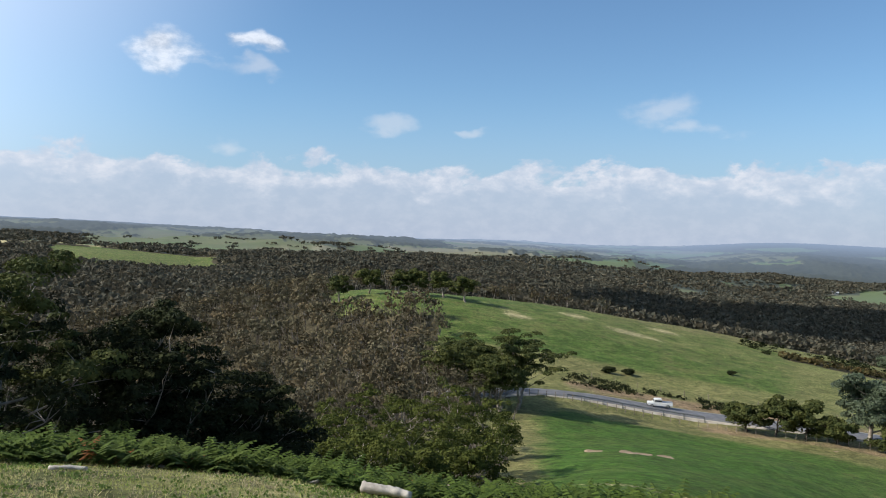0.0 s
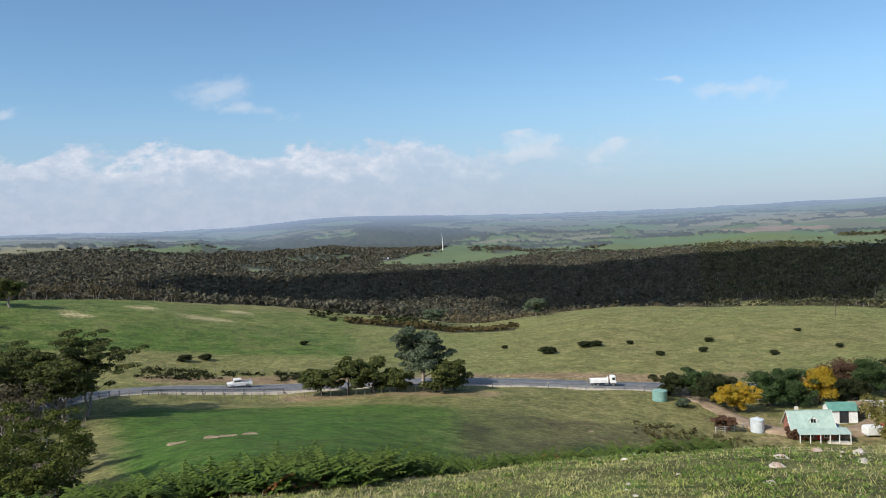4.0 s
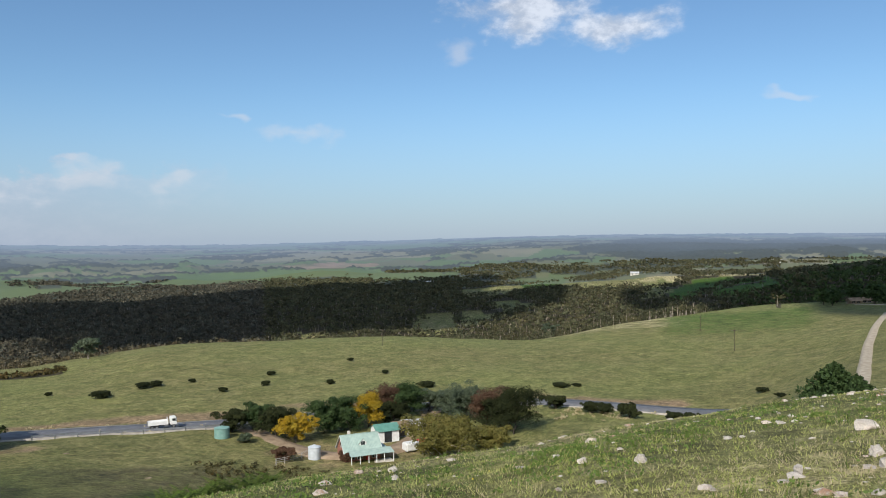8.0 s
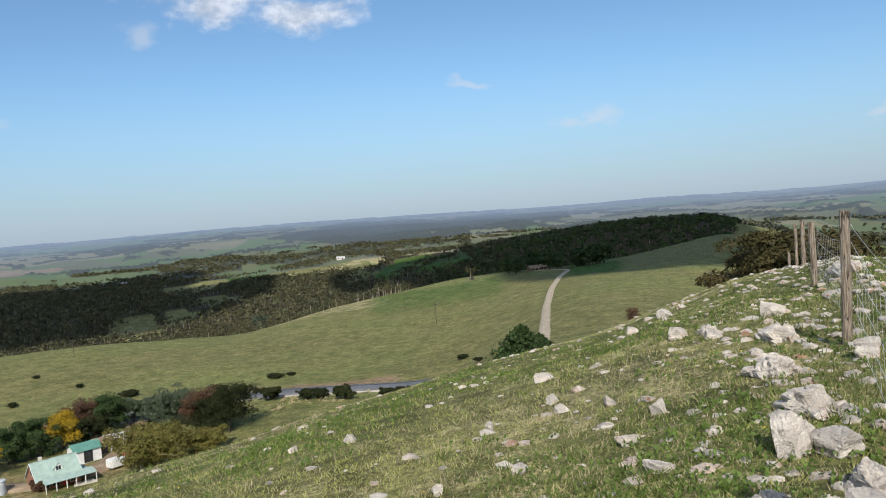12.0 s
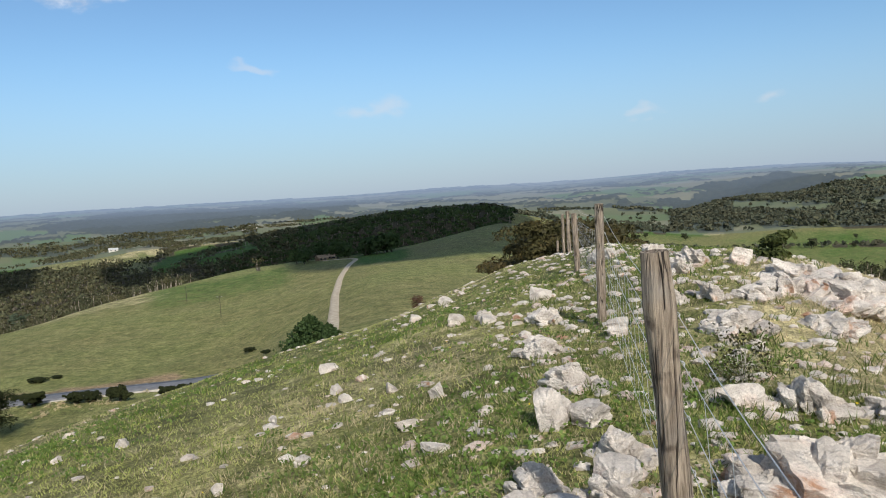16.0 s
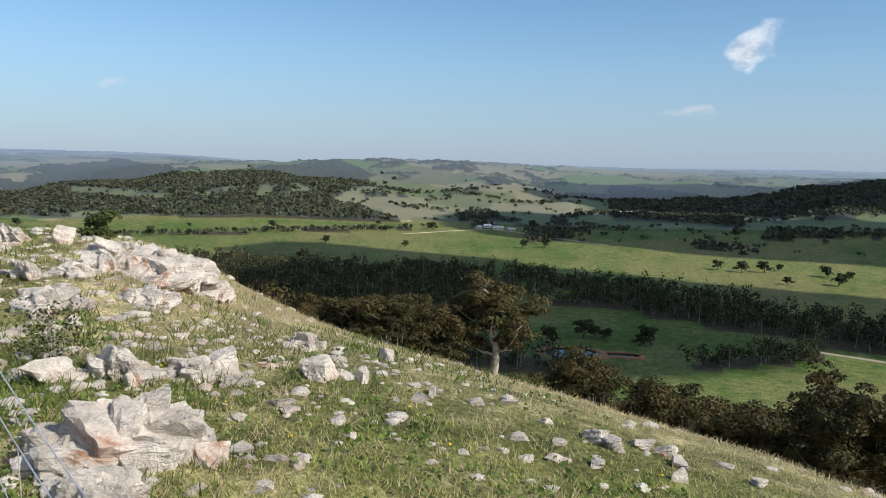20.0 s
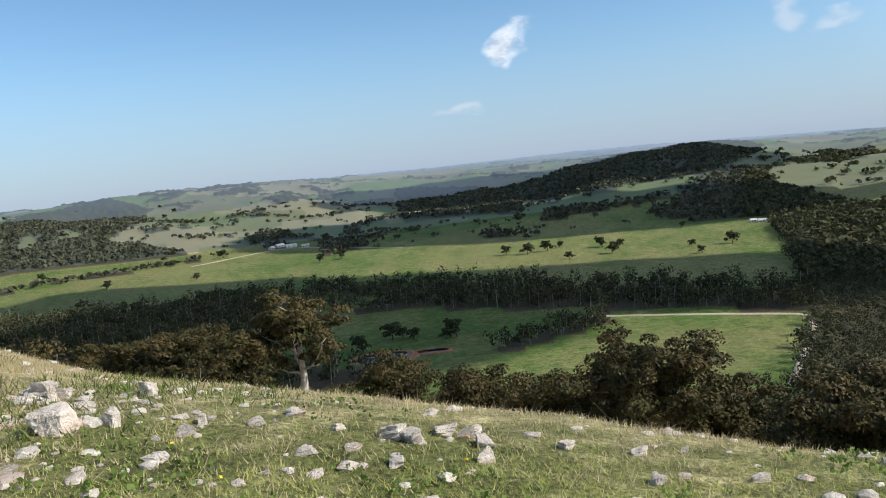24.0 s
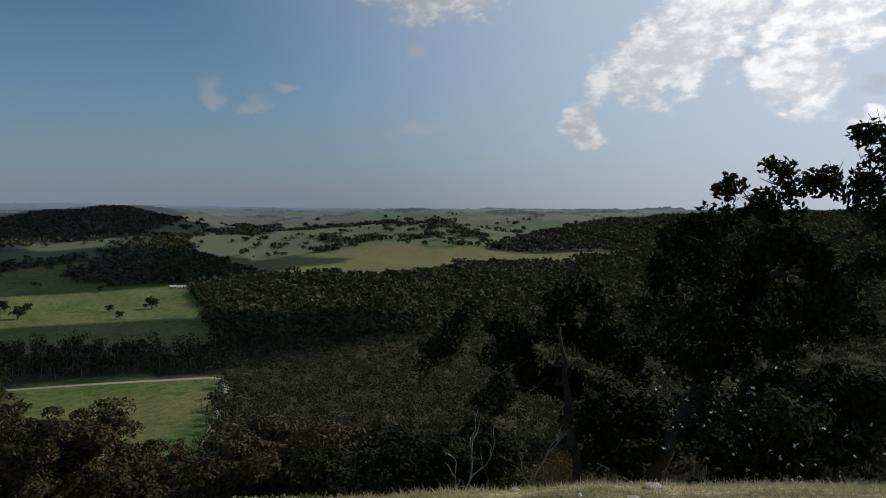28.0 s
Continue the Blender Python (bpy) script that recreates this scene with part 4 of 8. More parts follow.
def far_map(x, y):
    """Trees, lush, dry, soil of the far country, and where that map holds."""
    x, y = np.asarray(x, float), np.asarray(y, float)
    a, r = polar(x, y)
    on = ((a < 104.5) & (r > np.where(a < 0, 1010, 430)) & ((a < 85) | (r > 880))) | ((a >= 104.5) & (r > 1085) & ((a < 181.5) | (r > np.interp(a, [183, 187, 200, 206, 214], [1100, 900, 900, 940, 1060]))))
    out = np.zeros(a.shape + (4,))
    xs, ys = x[on], y[on]
    n, n2 = swell(xs / 45, ys / 45, 3), swell(xs / 150, ys / 150, 5)
    aa, ee = a[on] + 0.35 * n, np.degrees(np.arctan2(ground(xs, ys), r[on])) + 0.06 * n2 + 0.03 * n
    kind = np.where(aa > 104.5, 9, np.where((ee > -1.45) | ((aa > 85) & (r[on] > 880)), 7, 0))
    kind = np.where((aa < 0) & (ee > -0.9), np.where(n2 + 0.5 * n > -0.2, 0, 4), kind)
    names = list(KINDS)
    for name, outline in FAR_NORTH + FAR_SOUTH:
        kind[within(aa, ee, outline)] = names.index(name)
    v = np.array(list(KINDS.values()))[kind]
    mixed = np.isin(kind, [names.index(k) for k in ("grove", "scrub", "farm", "ridge", "open")])
    big = np.where(r[on] > 2400, 1.7, 1.0)
    p, p2 = swell(xs / (38 * big), ys / (38 * big), 3), swell(xs / (150 * big), ys / (150 * big), 5)
    patch = p2 * 0.7 + p * 0.8
    # trees follow the gullies and the fences
    line = (np.abs(swell(xs / (210 * big), ys / (210 * big), 11)) < 0.055) & (p > -0.5)
    v[:, 0] = np.where(mixed, np.where(patch > np.interp(v[:, 0], [0.05, 0.25, 0.5], [0.8, 0.36, -0.1]), 0.85, 0.02), v[:, 0])
    v[:, 0] = np.where(line & (v[:, 0] < 0.1) & (kind != names.index("soil")), 0.8, v[:, 0])
    size = np.where(r[on] > 2300, 2.0, 1.0)
    f1, f2 = field_value(xs / size, ys / size, 210.0, 1.0), field_value(xs / size, ys / size, 330.0, 2.0)
    v[:, 1] = np.where(mixed, np.where(f1 > 0.5, 0.75, 0.2), v[:, 1])
    v[:, 2] = np.where(mixed, np.where(f2 > 0.75, 0.65, np.where(f2 < 0.3, 0.35, 0.1)), v[:, 2])
    out[on] = v
    return out, on


def woods(x, y):
    """How thickly trees stand, 0 to 1."""
    a, r = polar(x, y)
    n, n2 = swell(x / 38, y / 38, 3), swell(x / 120, y / 120, 5)
    d = np.zeros_like(r)
    edge = np.interp(r, [40, 100, 118, 165, 175, 235, 245, 330, 345], [-13, -12, 3, 6, 0, 0, -7, -9, 30])
    d = np.maximum(d, (a < edge + 1.5 * n) * (r > 60) * (r < 345) * 0.95)
    d = np.maximum(d, (a < 30) * (r > 345) * (r < 1010) * np.where(n2 > 0.75, 0.15, 0.9))
    d = np.where((np.abs(a + 21) < 5.5 + n) * (r > 760) * (r < 1010), 0.0, d)
    # pines of the ridge crest, carried down over shaded grass to darken it
    d = np.maximum(d, (a > 85) * (a < 103.5) * (r > 600) * (r < 860) * np.where((n2 + 0.6 * n > 0.2) + (r > 690) * (a > 88) + (a > 97) * (r > 735) + (np.abs(r - 640 - 3 * (a - 80)) < 9), 0.85, 0.015))
    d = np.maximum(d, (a > 126) * (a < 250) * (r > brow_at(a) + 13) * (r < 232 + 14 * n) * np.where((np.abs(a - 148.4) < 3.2) * (r < 46), 0.0, 0.95))
    belt_lo, belt_hi = np.interp(a, [114, 130, 143, 147, 150, 166, 183], [520, 460, 440, 450, 512, 428, 412]), np.interp(a, [114, 130, 150, 166, 183], [735, 680, 610, 515, 470])
    d = np.maximum(d, (a > 112) * (a < 184) * (r > belt_lo + 26 * n) * (r < belt_hi + 30 * n) * np.where(n + n2 > -0.7, 0.85, 0.1))
    d = np.maximum(d, (a > 112) * (a < 148) * (np.abs(r - np.interp(a, [112, 126, 136, 148], [880, 900, 950, 1040]) - 12 * n2) < 11) * np.where(n > -0.4, 0.7, 0.1))
    d = np.maximum(d, (a > 143) * (a < 158) * (r > 300) * (r < 345) * (n > -0.1) * 0.6)
    d = np.maximum(d, (a > 160) * (a < 170.5) * (np.abs(r - np.interp(a, [160, 170], [325, 398])) < 13) * (n > -0.3) * 0.8)
    d = np.maximum(d, (a > np.interp(r, [230, 394, 780, 1100], [182.6, 184.2, 181.7, 180.5])) * (a < 260) * (r > 232) * (r < np.interp(a, [183, 187, 200, 206, 214], [1100, 820, 840, 900, 1040]) + 50 * n) * 0.97)
    d = np.maximum(d, (a > 215) * (a < 260) * (r > 1040) * (r < 1560 + 60 * n) * 0.9)
    d = np.maximum(d, (a > 150) * (a < 183) * (r > 850) * (r < 1085) * np.where(n2 + n > 0.1, 0.8, 0.04))
    d = np.maximum(d, (a > 23.5) * (a < 36) * (np.abs(r - 291 + 3 * n) < 6) * (n > -0.6) * 0.8)
    v, on = far_map(x, y)
    return np.where(on, v[..., 0], d)


def field_value(x, y, size, seed):
    """One random value for each field of a patchwork of bent quadrilaterals."""
    u = x / size + 0.35 * swell(x / size / 2.2, y / size / 2.2, seed)
    v = y / size * 1.25 + 0.35 * swell(y / size / 2.2, x / size / 2.2, seed + 3)
    h = np.sin(np.floor(u) * 127.1 + np.floor(v) * 311.7 + seed * 7.7) * 43758.5453
    return h - np.floor(h)


def cover(x, y):
    a, r = polar(x, y)
    n, n2 = swell(x / 7, y / 7, 7), swell(x / 60, y / 60, 8)
    lush, dry, litter, earth = (np.zeros_like(r) for _ in range(4))
    near = r < 60
    south = inside(a, 112, 240, 10)
    lush = np.where(near, 0.4 - 0.1 * south + 0.22 * n + 0.12 * swell(x / 1.7, y / 1.7, 1), lush)
    dry = np.where(near, 0.32 + 0.2 * south + 0.16 * swell(x / 2.3, y / 2.3, 4) + 0.7 * inside(a, 118, 240, 8) * np.clip(r / 6 - 0.85, 0.0, 1), dry)
    dry = np.where(near, np.maximum(dry, 0.85 * inside(a, 122, 240, 8) * np.clip((r - brow_at(a) + 3.2) / 1.5, 0, 1)), dry)
    lush = np.maximum(lush, inside(a, 5, 44, 5) * inside(r, 30, 150, 12) * np.clip(0.95 + 0.25 * n2 - 0.035 * np.maximum(a - 20, 0), 0, 1))
    lush = np.maximum(lush, (0.52 + 0.15 * n2) * inside(a, -8, 28, 5) * inside(r, 196, 312, 12))
    lush = np.maximum(lush, 0.55 * inside(a, -12, 8, 3) * inside(r, 235, 335, 15))
    lush = np.maximum(lush, (0.6 + 0.12 * n2) * inside(a, 75, 89.5, 3) * inside(r, 300, 470, 50))
    lush = np.maximum(lush, 0.8 * inside(a, 90.5, 97, 2) * inside(r, 330, 480, 40))
    lush = np.maximum(lush, 0.85 * inside(a, 37, 58, 4) * inside(r, 18, 128, 14))
    dry = np.maximum(dry, 0.5 * inside(a, 63, 82, 5) * inside(r, 330 + 12 * n, 520, 40) + 0.22 * inside(a, 83, 90, 3) * inside(r, 190, 300, 40))
    dry = np.maximum(dry, np.where((r > 190) * (r < 420) * (a > 5) * (a < 100), 0.04 + 0.16 * n2, 0))
    for k, at in enumerate(([248, 258, 266, 272], [262, 274, 288, 300])):
        dry = np.maximum(dry, 0.75 * inside(a, 3, 21, 2) * np.exp(-((r - np.interp(a, [3, 9, 16, 22], at)) / 3.0) ** 2))
    earth = np.maximum(earth, inside(a, 8, 80, 1.5) * np.exp(-((r - np.interp(a, [8, 30, 47, 62, 80], [173, 181, 186, 200, 192])) / 5.5) ** 2) * 0.9)
    earth = np.maximum(earth, 0.6 * inside(a, 17, 36, 2) * inside(r, 148, 165, 5))
    earth = np.maximum(earth, 0.42 * inside(a, 47.5, 62, 1.5) * inside(r, 132, 172, 8))
    lush = np.where((a > 110) * (a < 184) * (r > 240) * (r < 1150), np.where(r < 420, 0.56, 0.46) + 0.2 * n2 + 0.1 * n, lush)
    dry = np.where((a > 110) * (a < 184) * (r > 680) * (r < 1150), 0.02 + 0.2 * n2, dry)
    hump = inside(a, -36, -10, 5) * inside(r, 700, 1060, 40)
    lush, dry = np.where(hump > 0.3, 0.5, lush), np.where(hump > 0.3, 0.1, dry)
    v, on = far_map(x, y)
    lush, dry, earth = np.where(on, v[..., 1], lush), np.where(on, v[..., 2], dry), np.where(on, v[..., 3], earth)
    w = woods(x, y)
    litter = np.maximum(litter, np.where(w > 0.4, 0.95, 0))
    litter = np.maximum(litter, 0.9 * (a < 4.6 + 1.2 * n) * inside(r, 36, 112, 4))
    litter = np.maximum(litter, 0.47 * inside(a, 26, 62, 6) * inside(r, 18, 150, 12))
    litter = np.maximum(litter, 0.85 * ((a > -50) * (a < 42) * (r > brow_at(a) + 1.2) * (r < np.interp(a, [-50, 8, 42], [60, 34, 16]))))
    return np.stack([np.clip(v, 0, 1) for v in (lush, dry, litter, earth)], -1)


# ---------------------------------------------------------------- ground
def make_ground():
    V = np.concatenate([[[0, 0, float(LH[0].mean())]], np.stack([LX, LY, LH], -1).reshape(-1, 3)])
    i, j = np.meshgrid(np.arange(NR - 1), np.arange(NA), indexing="ij")
    k = (j + 1) % NA
    F = np.stack([1 + i * NA + j, 1 + i * NA + k, 1 + (i + 1) * NA + k, 1 + (i + 1) * NA + j], -1).reshape(-1, 4)[:, ::-1]
    j = np.arange(0, NA, 2)
    F = np.concatenate([F, np.stack([0 * j, 1 + j, 1 + (j + 1) % NA, 1 + (j + 2) % NA], -1)])
    me = mesh_np("ground", V, F, M_LAND, smooth=True)
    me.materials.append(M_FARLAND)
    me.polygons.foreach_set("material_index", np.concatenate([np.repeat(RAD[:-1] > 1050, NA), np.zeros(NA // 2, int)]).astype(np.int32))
    col = me.color_attributes.new("cover", "FLOAT_COLOR", "POINT")
    C = np.concatenate([[[0.4, 0.35, 0, 0]], cover(LX, LY).reshape(-1, 4)])
    col.data.foreach_set("color", C.astype(np.float32).ravel())
    return tagged(new("ground", me), "hill country of green and dry pasture, dark woodland floor and bare earth", "ground", kind="structure")


ground_sheet = make_ground()


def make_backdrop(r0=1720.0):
    """The distant country out to the skyline, with the relief of its woods; its haze is in the material."""
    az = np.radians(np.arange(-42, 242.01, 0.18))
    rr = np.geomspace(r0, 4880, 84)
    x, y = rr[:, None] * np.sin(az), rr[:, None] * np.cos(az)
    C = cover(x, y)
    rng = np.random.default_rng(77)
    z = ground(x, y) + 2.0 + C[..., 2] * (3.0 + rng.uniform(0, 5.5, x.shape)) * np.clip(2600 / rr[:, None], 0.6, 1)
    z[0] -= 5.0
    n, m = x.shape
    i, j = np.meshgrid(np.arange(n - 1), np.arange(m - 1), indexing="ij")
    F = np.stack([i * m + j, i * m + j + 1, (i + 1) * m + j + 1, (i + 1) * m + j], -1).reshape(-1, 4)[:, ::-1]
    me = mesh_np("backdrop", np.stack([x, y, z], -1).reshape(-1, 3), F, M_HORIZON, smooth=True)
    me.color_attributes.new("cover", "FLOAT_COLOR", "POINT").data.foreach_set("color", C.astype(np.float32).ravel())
    return tagged(new("backdrop", me), "distant farmland, wooded hills and pale fields below the skyline, with haze painted in", "distance", kind="structure")


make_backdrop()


def ribbon(name, line, width, mat, label, category, up=0.12, sag=0.6, stretch=4.0):
    """A strip along (bearing, distance) points, lying on the land, with its edges turned down."""
    P = np.array([[r * math.sin(radians(a)), r * math.cos(radians(a))] for a, r in line])
    s = np.concatenate([[0], np.cumsum(np.linalg.norm(np.diff(P, axis=0), axis=1))])
    n = max(8, int(s[-1] / stretch))
    q = np.linspace(0, s[-1], n)
    C = np.stack([np.interp(q, s, P[:, 0]), np.interp(q, s, P[:, 1])], 1)
    for _ in range(12):
        C[1:-1] = 0.25 * C[:-2] + 0.5 * C[1:-1] + 0.25 * C[2:]
    T = np.gradient(C, axis=0)
    T /= np.linalg.norm(T, axis=1)[:, None]
    N = np.stack([-T[:, 1], T[:, 0]], 1)
    z = np.max([ground(*(C + N * o).T) for o in (-width / 2, 0, width / 2)], axis=0)
    for _ in range(6):
        z[1:-1] = 0.25 * z[:-2] + 0.5 * z[1:-1] + 0.25 * z[2:]
    rows = []
    for o, d in ((-width / 2 - 0.5, -sag), (-width / 2, 0), (-width / 6, 0.04), (width / 6, 0.04), (width / 2, 0), (width / 2 + 0.5, -sag)):
        rows.append(np.column_stack([C + N * o, z + up + d]))
    V = np.stack(rows, 1).reshape(-1, 3)
    i, j = np.meshgrid(np.arange(n - 1), np.arange(5), indexing="ij")
    F = np.stack([i * 6 + j, i * 6 + j + 1, (i + 1) * 6 + j + 1, (i + 1) * 6 + j], -1).reshape(-1, 4)
    ob = part(name, (V, F), mat, smooth=True)
    return tagged(ob, label, category, kind="structure"), np.column_stack([C, z + up]), N


ROAD = [(0, 150), (5, 160), (8, 165), (13, 165), (19, 168), (32, 172), (40, 174), (47, 176), (55, 184), (62, 190), (68, 190), (73, 187), (80, 183), (83, 178)]
road, road_c, road_n = ribbon("road", ROAD, 6.4, M_ASPHALT, "grey asphalt country road along the foot of the hill", "road", 0.25, 1.2)
verge, verge_c, verge_n = ribbon("road_shoulder", ROAD, 8.6, M_GRAVEL, "pale gravel shoulder on both sides of the road", "road", 0.1, 1.4)
TRACK = [(89.2, 120), (89.9, 150), (90.0, 180), (90.2, 240), (90.6, 300), (91.2, 360), (92.1, 412), (91.2, 425), (89.5, 430)]
track, track_c, track_n = ribbon("gravel_track", TRACK, 2.0, M_TRACK, "pale gravel farm track climbing the green hill", "road", 0.2, 0.8)
ribbon("forest_track", [(182.4, 250), (183.2, 300), (183.9, 350), (184, 396), (181, 398), (175, 402), (168, 412)], 2.6, M_TRACK, "pale gravel track along the forest edge", "road", 0.3, 0.8)
ribbon("driveway", [(47.5, 172), (49, 160), (51, 150), (54, 146), (58, 150), (60, 157), (60.5, 172), (61, 186)], 4.0, M_EARTH, "brown dirt driveway round the farmhouse", "road", 0.15, 0.8)
ribbon("valley_track", [(141, 930), (146, 1000), (148.5, 1010), (153, 900), (156, 850)], 1.8, M_TRACK, "pale track across the valley fields", "road", 0.4, 0.8, 10.0)


# ---------------------------------------------------------------- woods
def scatter_woods(seed, a0, a1, r0, r1, gap, kind):
    """Foot points and heights of the trees of a stretch of woodland."""
    rng = np.random.default_rng(seed)
    pts, r = [], r0
    while r < r1:
        s = gap(r)
        n = max(1, int(radians(a1 - a0) * r / s))
        a = a0 + (np.arange(n) + rng.uniform(0, 1, n)) * (a1 - a0) / n
        rr = r + rng.uniform(-0.5, 0.5, n) * s
        x, y = rr * np.sin(np.radians(a)), rr * np.cos(np.radians(a))
        keep = woods(x, y) > rng.uniform(0, 1, n)
        pts.append(np.stack([x, y, rr, np.full(n, s)], 1)[keep])
        r += s * 0.9
    return np.concatenate(pts)


def wood_mass(name, seed, a0, a1, r0, r1, gap, tall, mat, label, quads=36, trunk=1, narrow=1.0, fill=1.6, crown=(0.66, 0.42), blunt=0.7):
    pts = scatter_woods(seed, a0, a1, r0, r1, gap, name)
    rng = np.random.default_rng(seed + 1)
    n = len(pts)
    gx, gy, s = pts[:, 0], pts[:, 1], pts[:, 3]
    h = (tall(np.degrees(np.arctan2(gx, gy)) % 360) if callable(tall) else np.full(n, tall)) * rng.uniform(0.65, 1.25, n)
    w = np.maximum(s * 0.62, h * 0.26) * rng.uniform(0.75, 1.25, n) * narrow
    z = ground(gx, gy)
    # five lobes to a crown
    lobe = rng.normal(size=(n, 5, 3)) * [0.5, 0.5, 0.26]
    d = rng.normal(size=(n, quads, 3))
    d /= np.linalg.norm(d, axis=2, keepdims=True)
    d = d * rng.uniform(0.7, 1.0, (n, quads, 1)) * 0.45
    ball, pick = d.copy(), rng.integers(0, 5, quads)
    d = d + lobe[:, pick]
    c = np.stack([gx, gy, z + h * crown[0]], 1)[:, None] + d * np.stack([w, w, h * crown[1]], 1)[:, None]
    size = np.repeat(w * fill / math.sqrt(quads), quads)[:, None]
    # each spray of leaves lies along the rounded face of its crown
    out = (ball * 1.6 + d * 0.4).reshape(-1, 3) + [0, 0, 0.2]
    V, F = sprays(c.reshape(-1, 3), out, size, rng, 0.33, blunt)
    ob = part(name, (V, F), mat)
    shade = rng.uniform(-0.3, 0.34, (n, 1)) + rng.uniform(-0.2, 0.2, (n, 5))[:, pick]
    tint = np.stack([shade, np.repeat(rng.uniform(0, 0.45, (n, 1)), quads, 1), 0 * shade], -1).reshape(-1, 3)
    ob.data.attributes.new("tint", "FLOAT_VECTOR", "POINT").data.foreach_set("vector", np.repeat(tint, 4, 0).astype(np.float32).ravel())
    tagged(ob, label, "woodland", kind="stuff")
    stems = []
    for _ in range(trunk):
        spin = rng.uniform(0, math.pi, n)
        ux, uy = np.cos(spin), np.sin(spin)
        g = (0.018 * h + np.minimum(0.05, 0.011 * h)) / (1 + 0.25 * (trunk - 1))
        bx, by = gx + rng.normal(size=n) * 0.12 * w * (trunk > 1), gy + rng.normal(size=n) * 0.12 * w * (trunk > 1)
        tx, ty = bx + rng.normal(size=n) * 0.06 * h * (1 + (trunk > 1)), by + rng.normal(size=n) * 0.06 * h * (1 + (trunk > 1))
        for cx, cy in ((ux, uy), (-uy, ux)):
            stems += [np.stack([bx - cx * g, by - cy * g, z - 0.3], 1), np.stack([bx + cx * g, by + cy * g, z - 0.3], 1),
                      np.stack([tx + cx * g * 0.5, ty + cy * g * 0.5, z + h * 0.72], 1), np.stack([tx - cx * g * 0.5, ty - cy * g * 0.5, z + h * 0.72], 1)]
    if trunk:
        part("trunks", (np.stack(stems, 1).reshape(-1, 3), np.arange(len(stems) * n).reshape(-1, 4)), M_BARK, ob)
    return n


wood_mass("gully_woodland", 11, -40, 12, 60, 150, lambda r: 4.4 + r * 0.006, 8.0, M_WOODS, "grey-brown open gum woodland in a gully", 260, 3, 1.0, 1.2, (0.7, 0.36))
wood_mass("hillside_woodland", 10, -40, 12, 150, 345, lambda r: 4.4 + r * 0.005, 8.0, M_WOODS, "grey-brown gum woodland on the far side of the gully", 110, 2, 1.0, 1.25, (0.7, 0.36))
wood_mass("hill_woodland", 12, -40, 30, 345, 1720, lambda r: 4.0 + r * 0.005, 5.5, M_GREYWOOD_HAZE, "dense grey-green gum woodland on the far hillside", 16, 0, 1.0, 1.15)
wood_mass("near_valley_woodland", 28, 22, 49, 420, 620, lambda r: 5.0 + r * 0.005, 7.5, M_WOODS, "grey-brown gum woodland just behind the ridge", 60, 1, 1.0, 1.05)
wood_mass("near_pine_wood", 30, 49, 88, 420, 620, lambda r: 5.0 + r * 0.005, 7.5, M_GROVE, "olive-green plantation and gums just behind the ridge", 60, 1, 0.9, 1.05, (0.58, 0.5))
wood_mass("valley_woodland", 13, 22, 49, 620, 1720, lambda r: 3.8 + r * 0.0042, 5.5, M_GREYWOOD_HAZE, "grey-brown woodland filling the valley behind the ridge", 18, 1, 1.0, 1.1)
wood_mass("valley_groves", 31, 49, 88, 620, 1720, lambda r: 3.8 + r * 0.0042, 6.5, M_GROVE, "dark green groves of gums and pines in the valley", 18, 1, 1.0, 1.1)
wood_mass("ridge_scrub", 26, 23, 37, 275, 305, lambda r: 2.2, 1.3, M_SCRUB, "low dark scrub along the grassy ridge", 26, 0)
# crest pines, with more added below them where the grass is only in shade
wood_mass("dark_pine_wood", 14, 82, 104, 630, 870, lambda r: 7.0, 6.0, M_PINE, "dark pine wood on the ridge crest, extended downhill in place of shaded grass", 36, 1, 0.8)
wood_mass("scrub_thicket", 20, 126, 236, 24, 75, lambda r: 2.5 + r * 0.012, lambda a: np.interp(a, [126, 132, 138, 146, 184, 236], [1.5, 2.0, 2.6, 2.4, 2.25, 2.3]), M_SCRUB, "thicket of brown-green scrub gums with thin pale stems below the brow", 380, 6, 0.68, 1.0, (0.8, 0.22), 0.34)
wood_mass("hillside_scrub", 15, 126, 236, 75, 240, lambda r: 3.0 + r * 0.016, 3.8, M_WOODS_S, "grey-green gum trees on the steep hillside", 120, 1, 1.0, 1.05, (0.7, 0.34))
wood_mass("tree_belt", 16, 110, 184.2, 280, 780, lambda r: 5.6 + r * 0.004, lambda a: 10.5 * np.random.default_rng(61).uniform(0.65, 1.3, len(a)), M_WOODS_S, "dark belts of gum trees between the valley fields", 84, 1, 1.1, 1.25, (0.54, 0.56))
wood_mass("near_forest", 27, 180, 238, 228, 480, lambda r: 3.8 + r * 0.0065, 7.0, M_WOODS_S, "dense dark green gum forest at the foot of the hill", 84, 0, 1.0, 1.0)
wood_mass("forest", 17, 180, 238, 480, 1650, lambda r: 3.8 + r * 0.0066, 7.5, M_WOODS_S, "dense dark green gum forest covering the valley", 15, 0)
wood_mass("hill_scrub", 18, 88, 206, 800, 1720, lambda r: 6.5 + r * 0.002, 5.5, M_FARWOOD, "dark patches of trees and scrub on the far hills", 9, 0, 0.85)



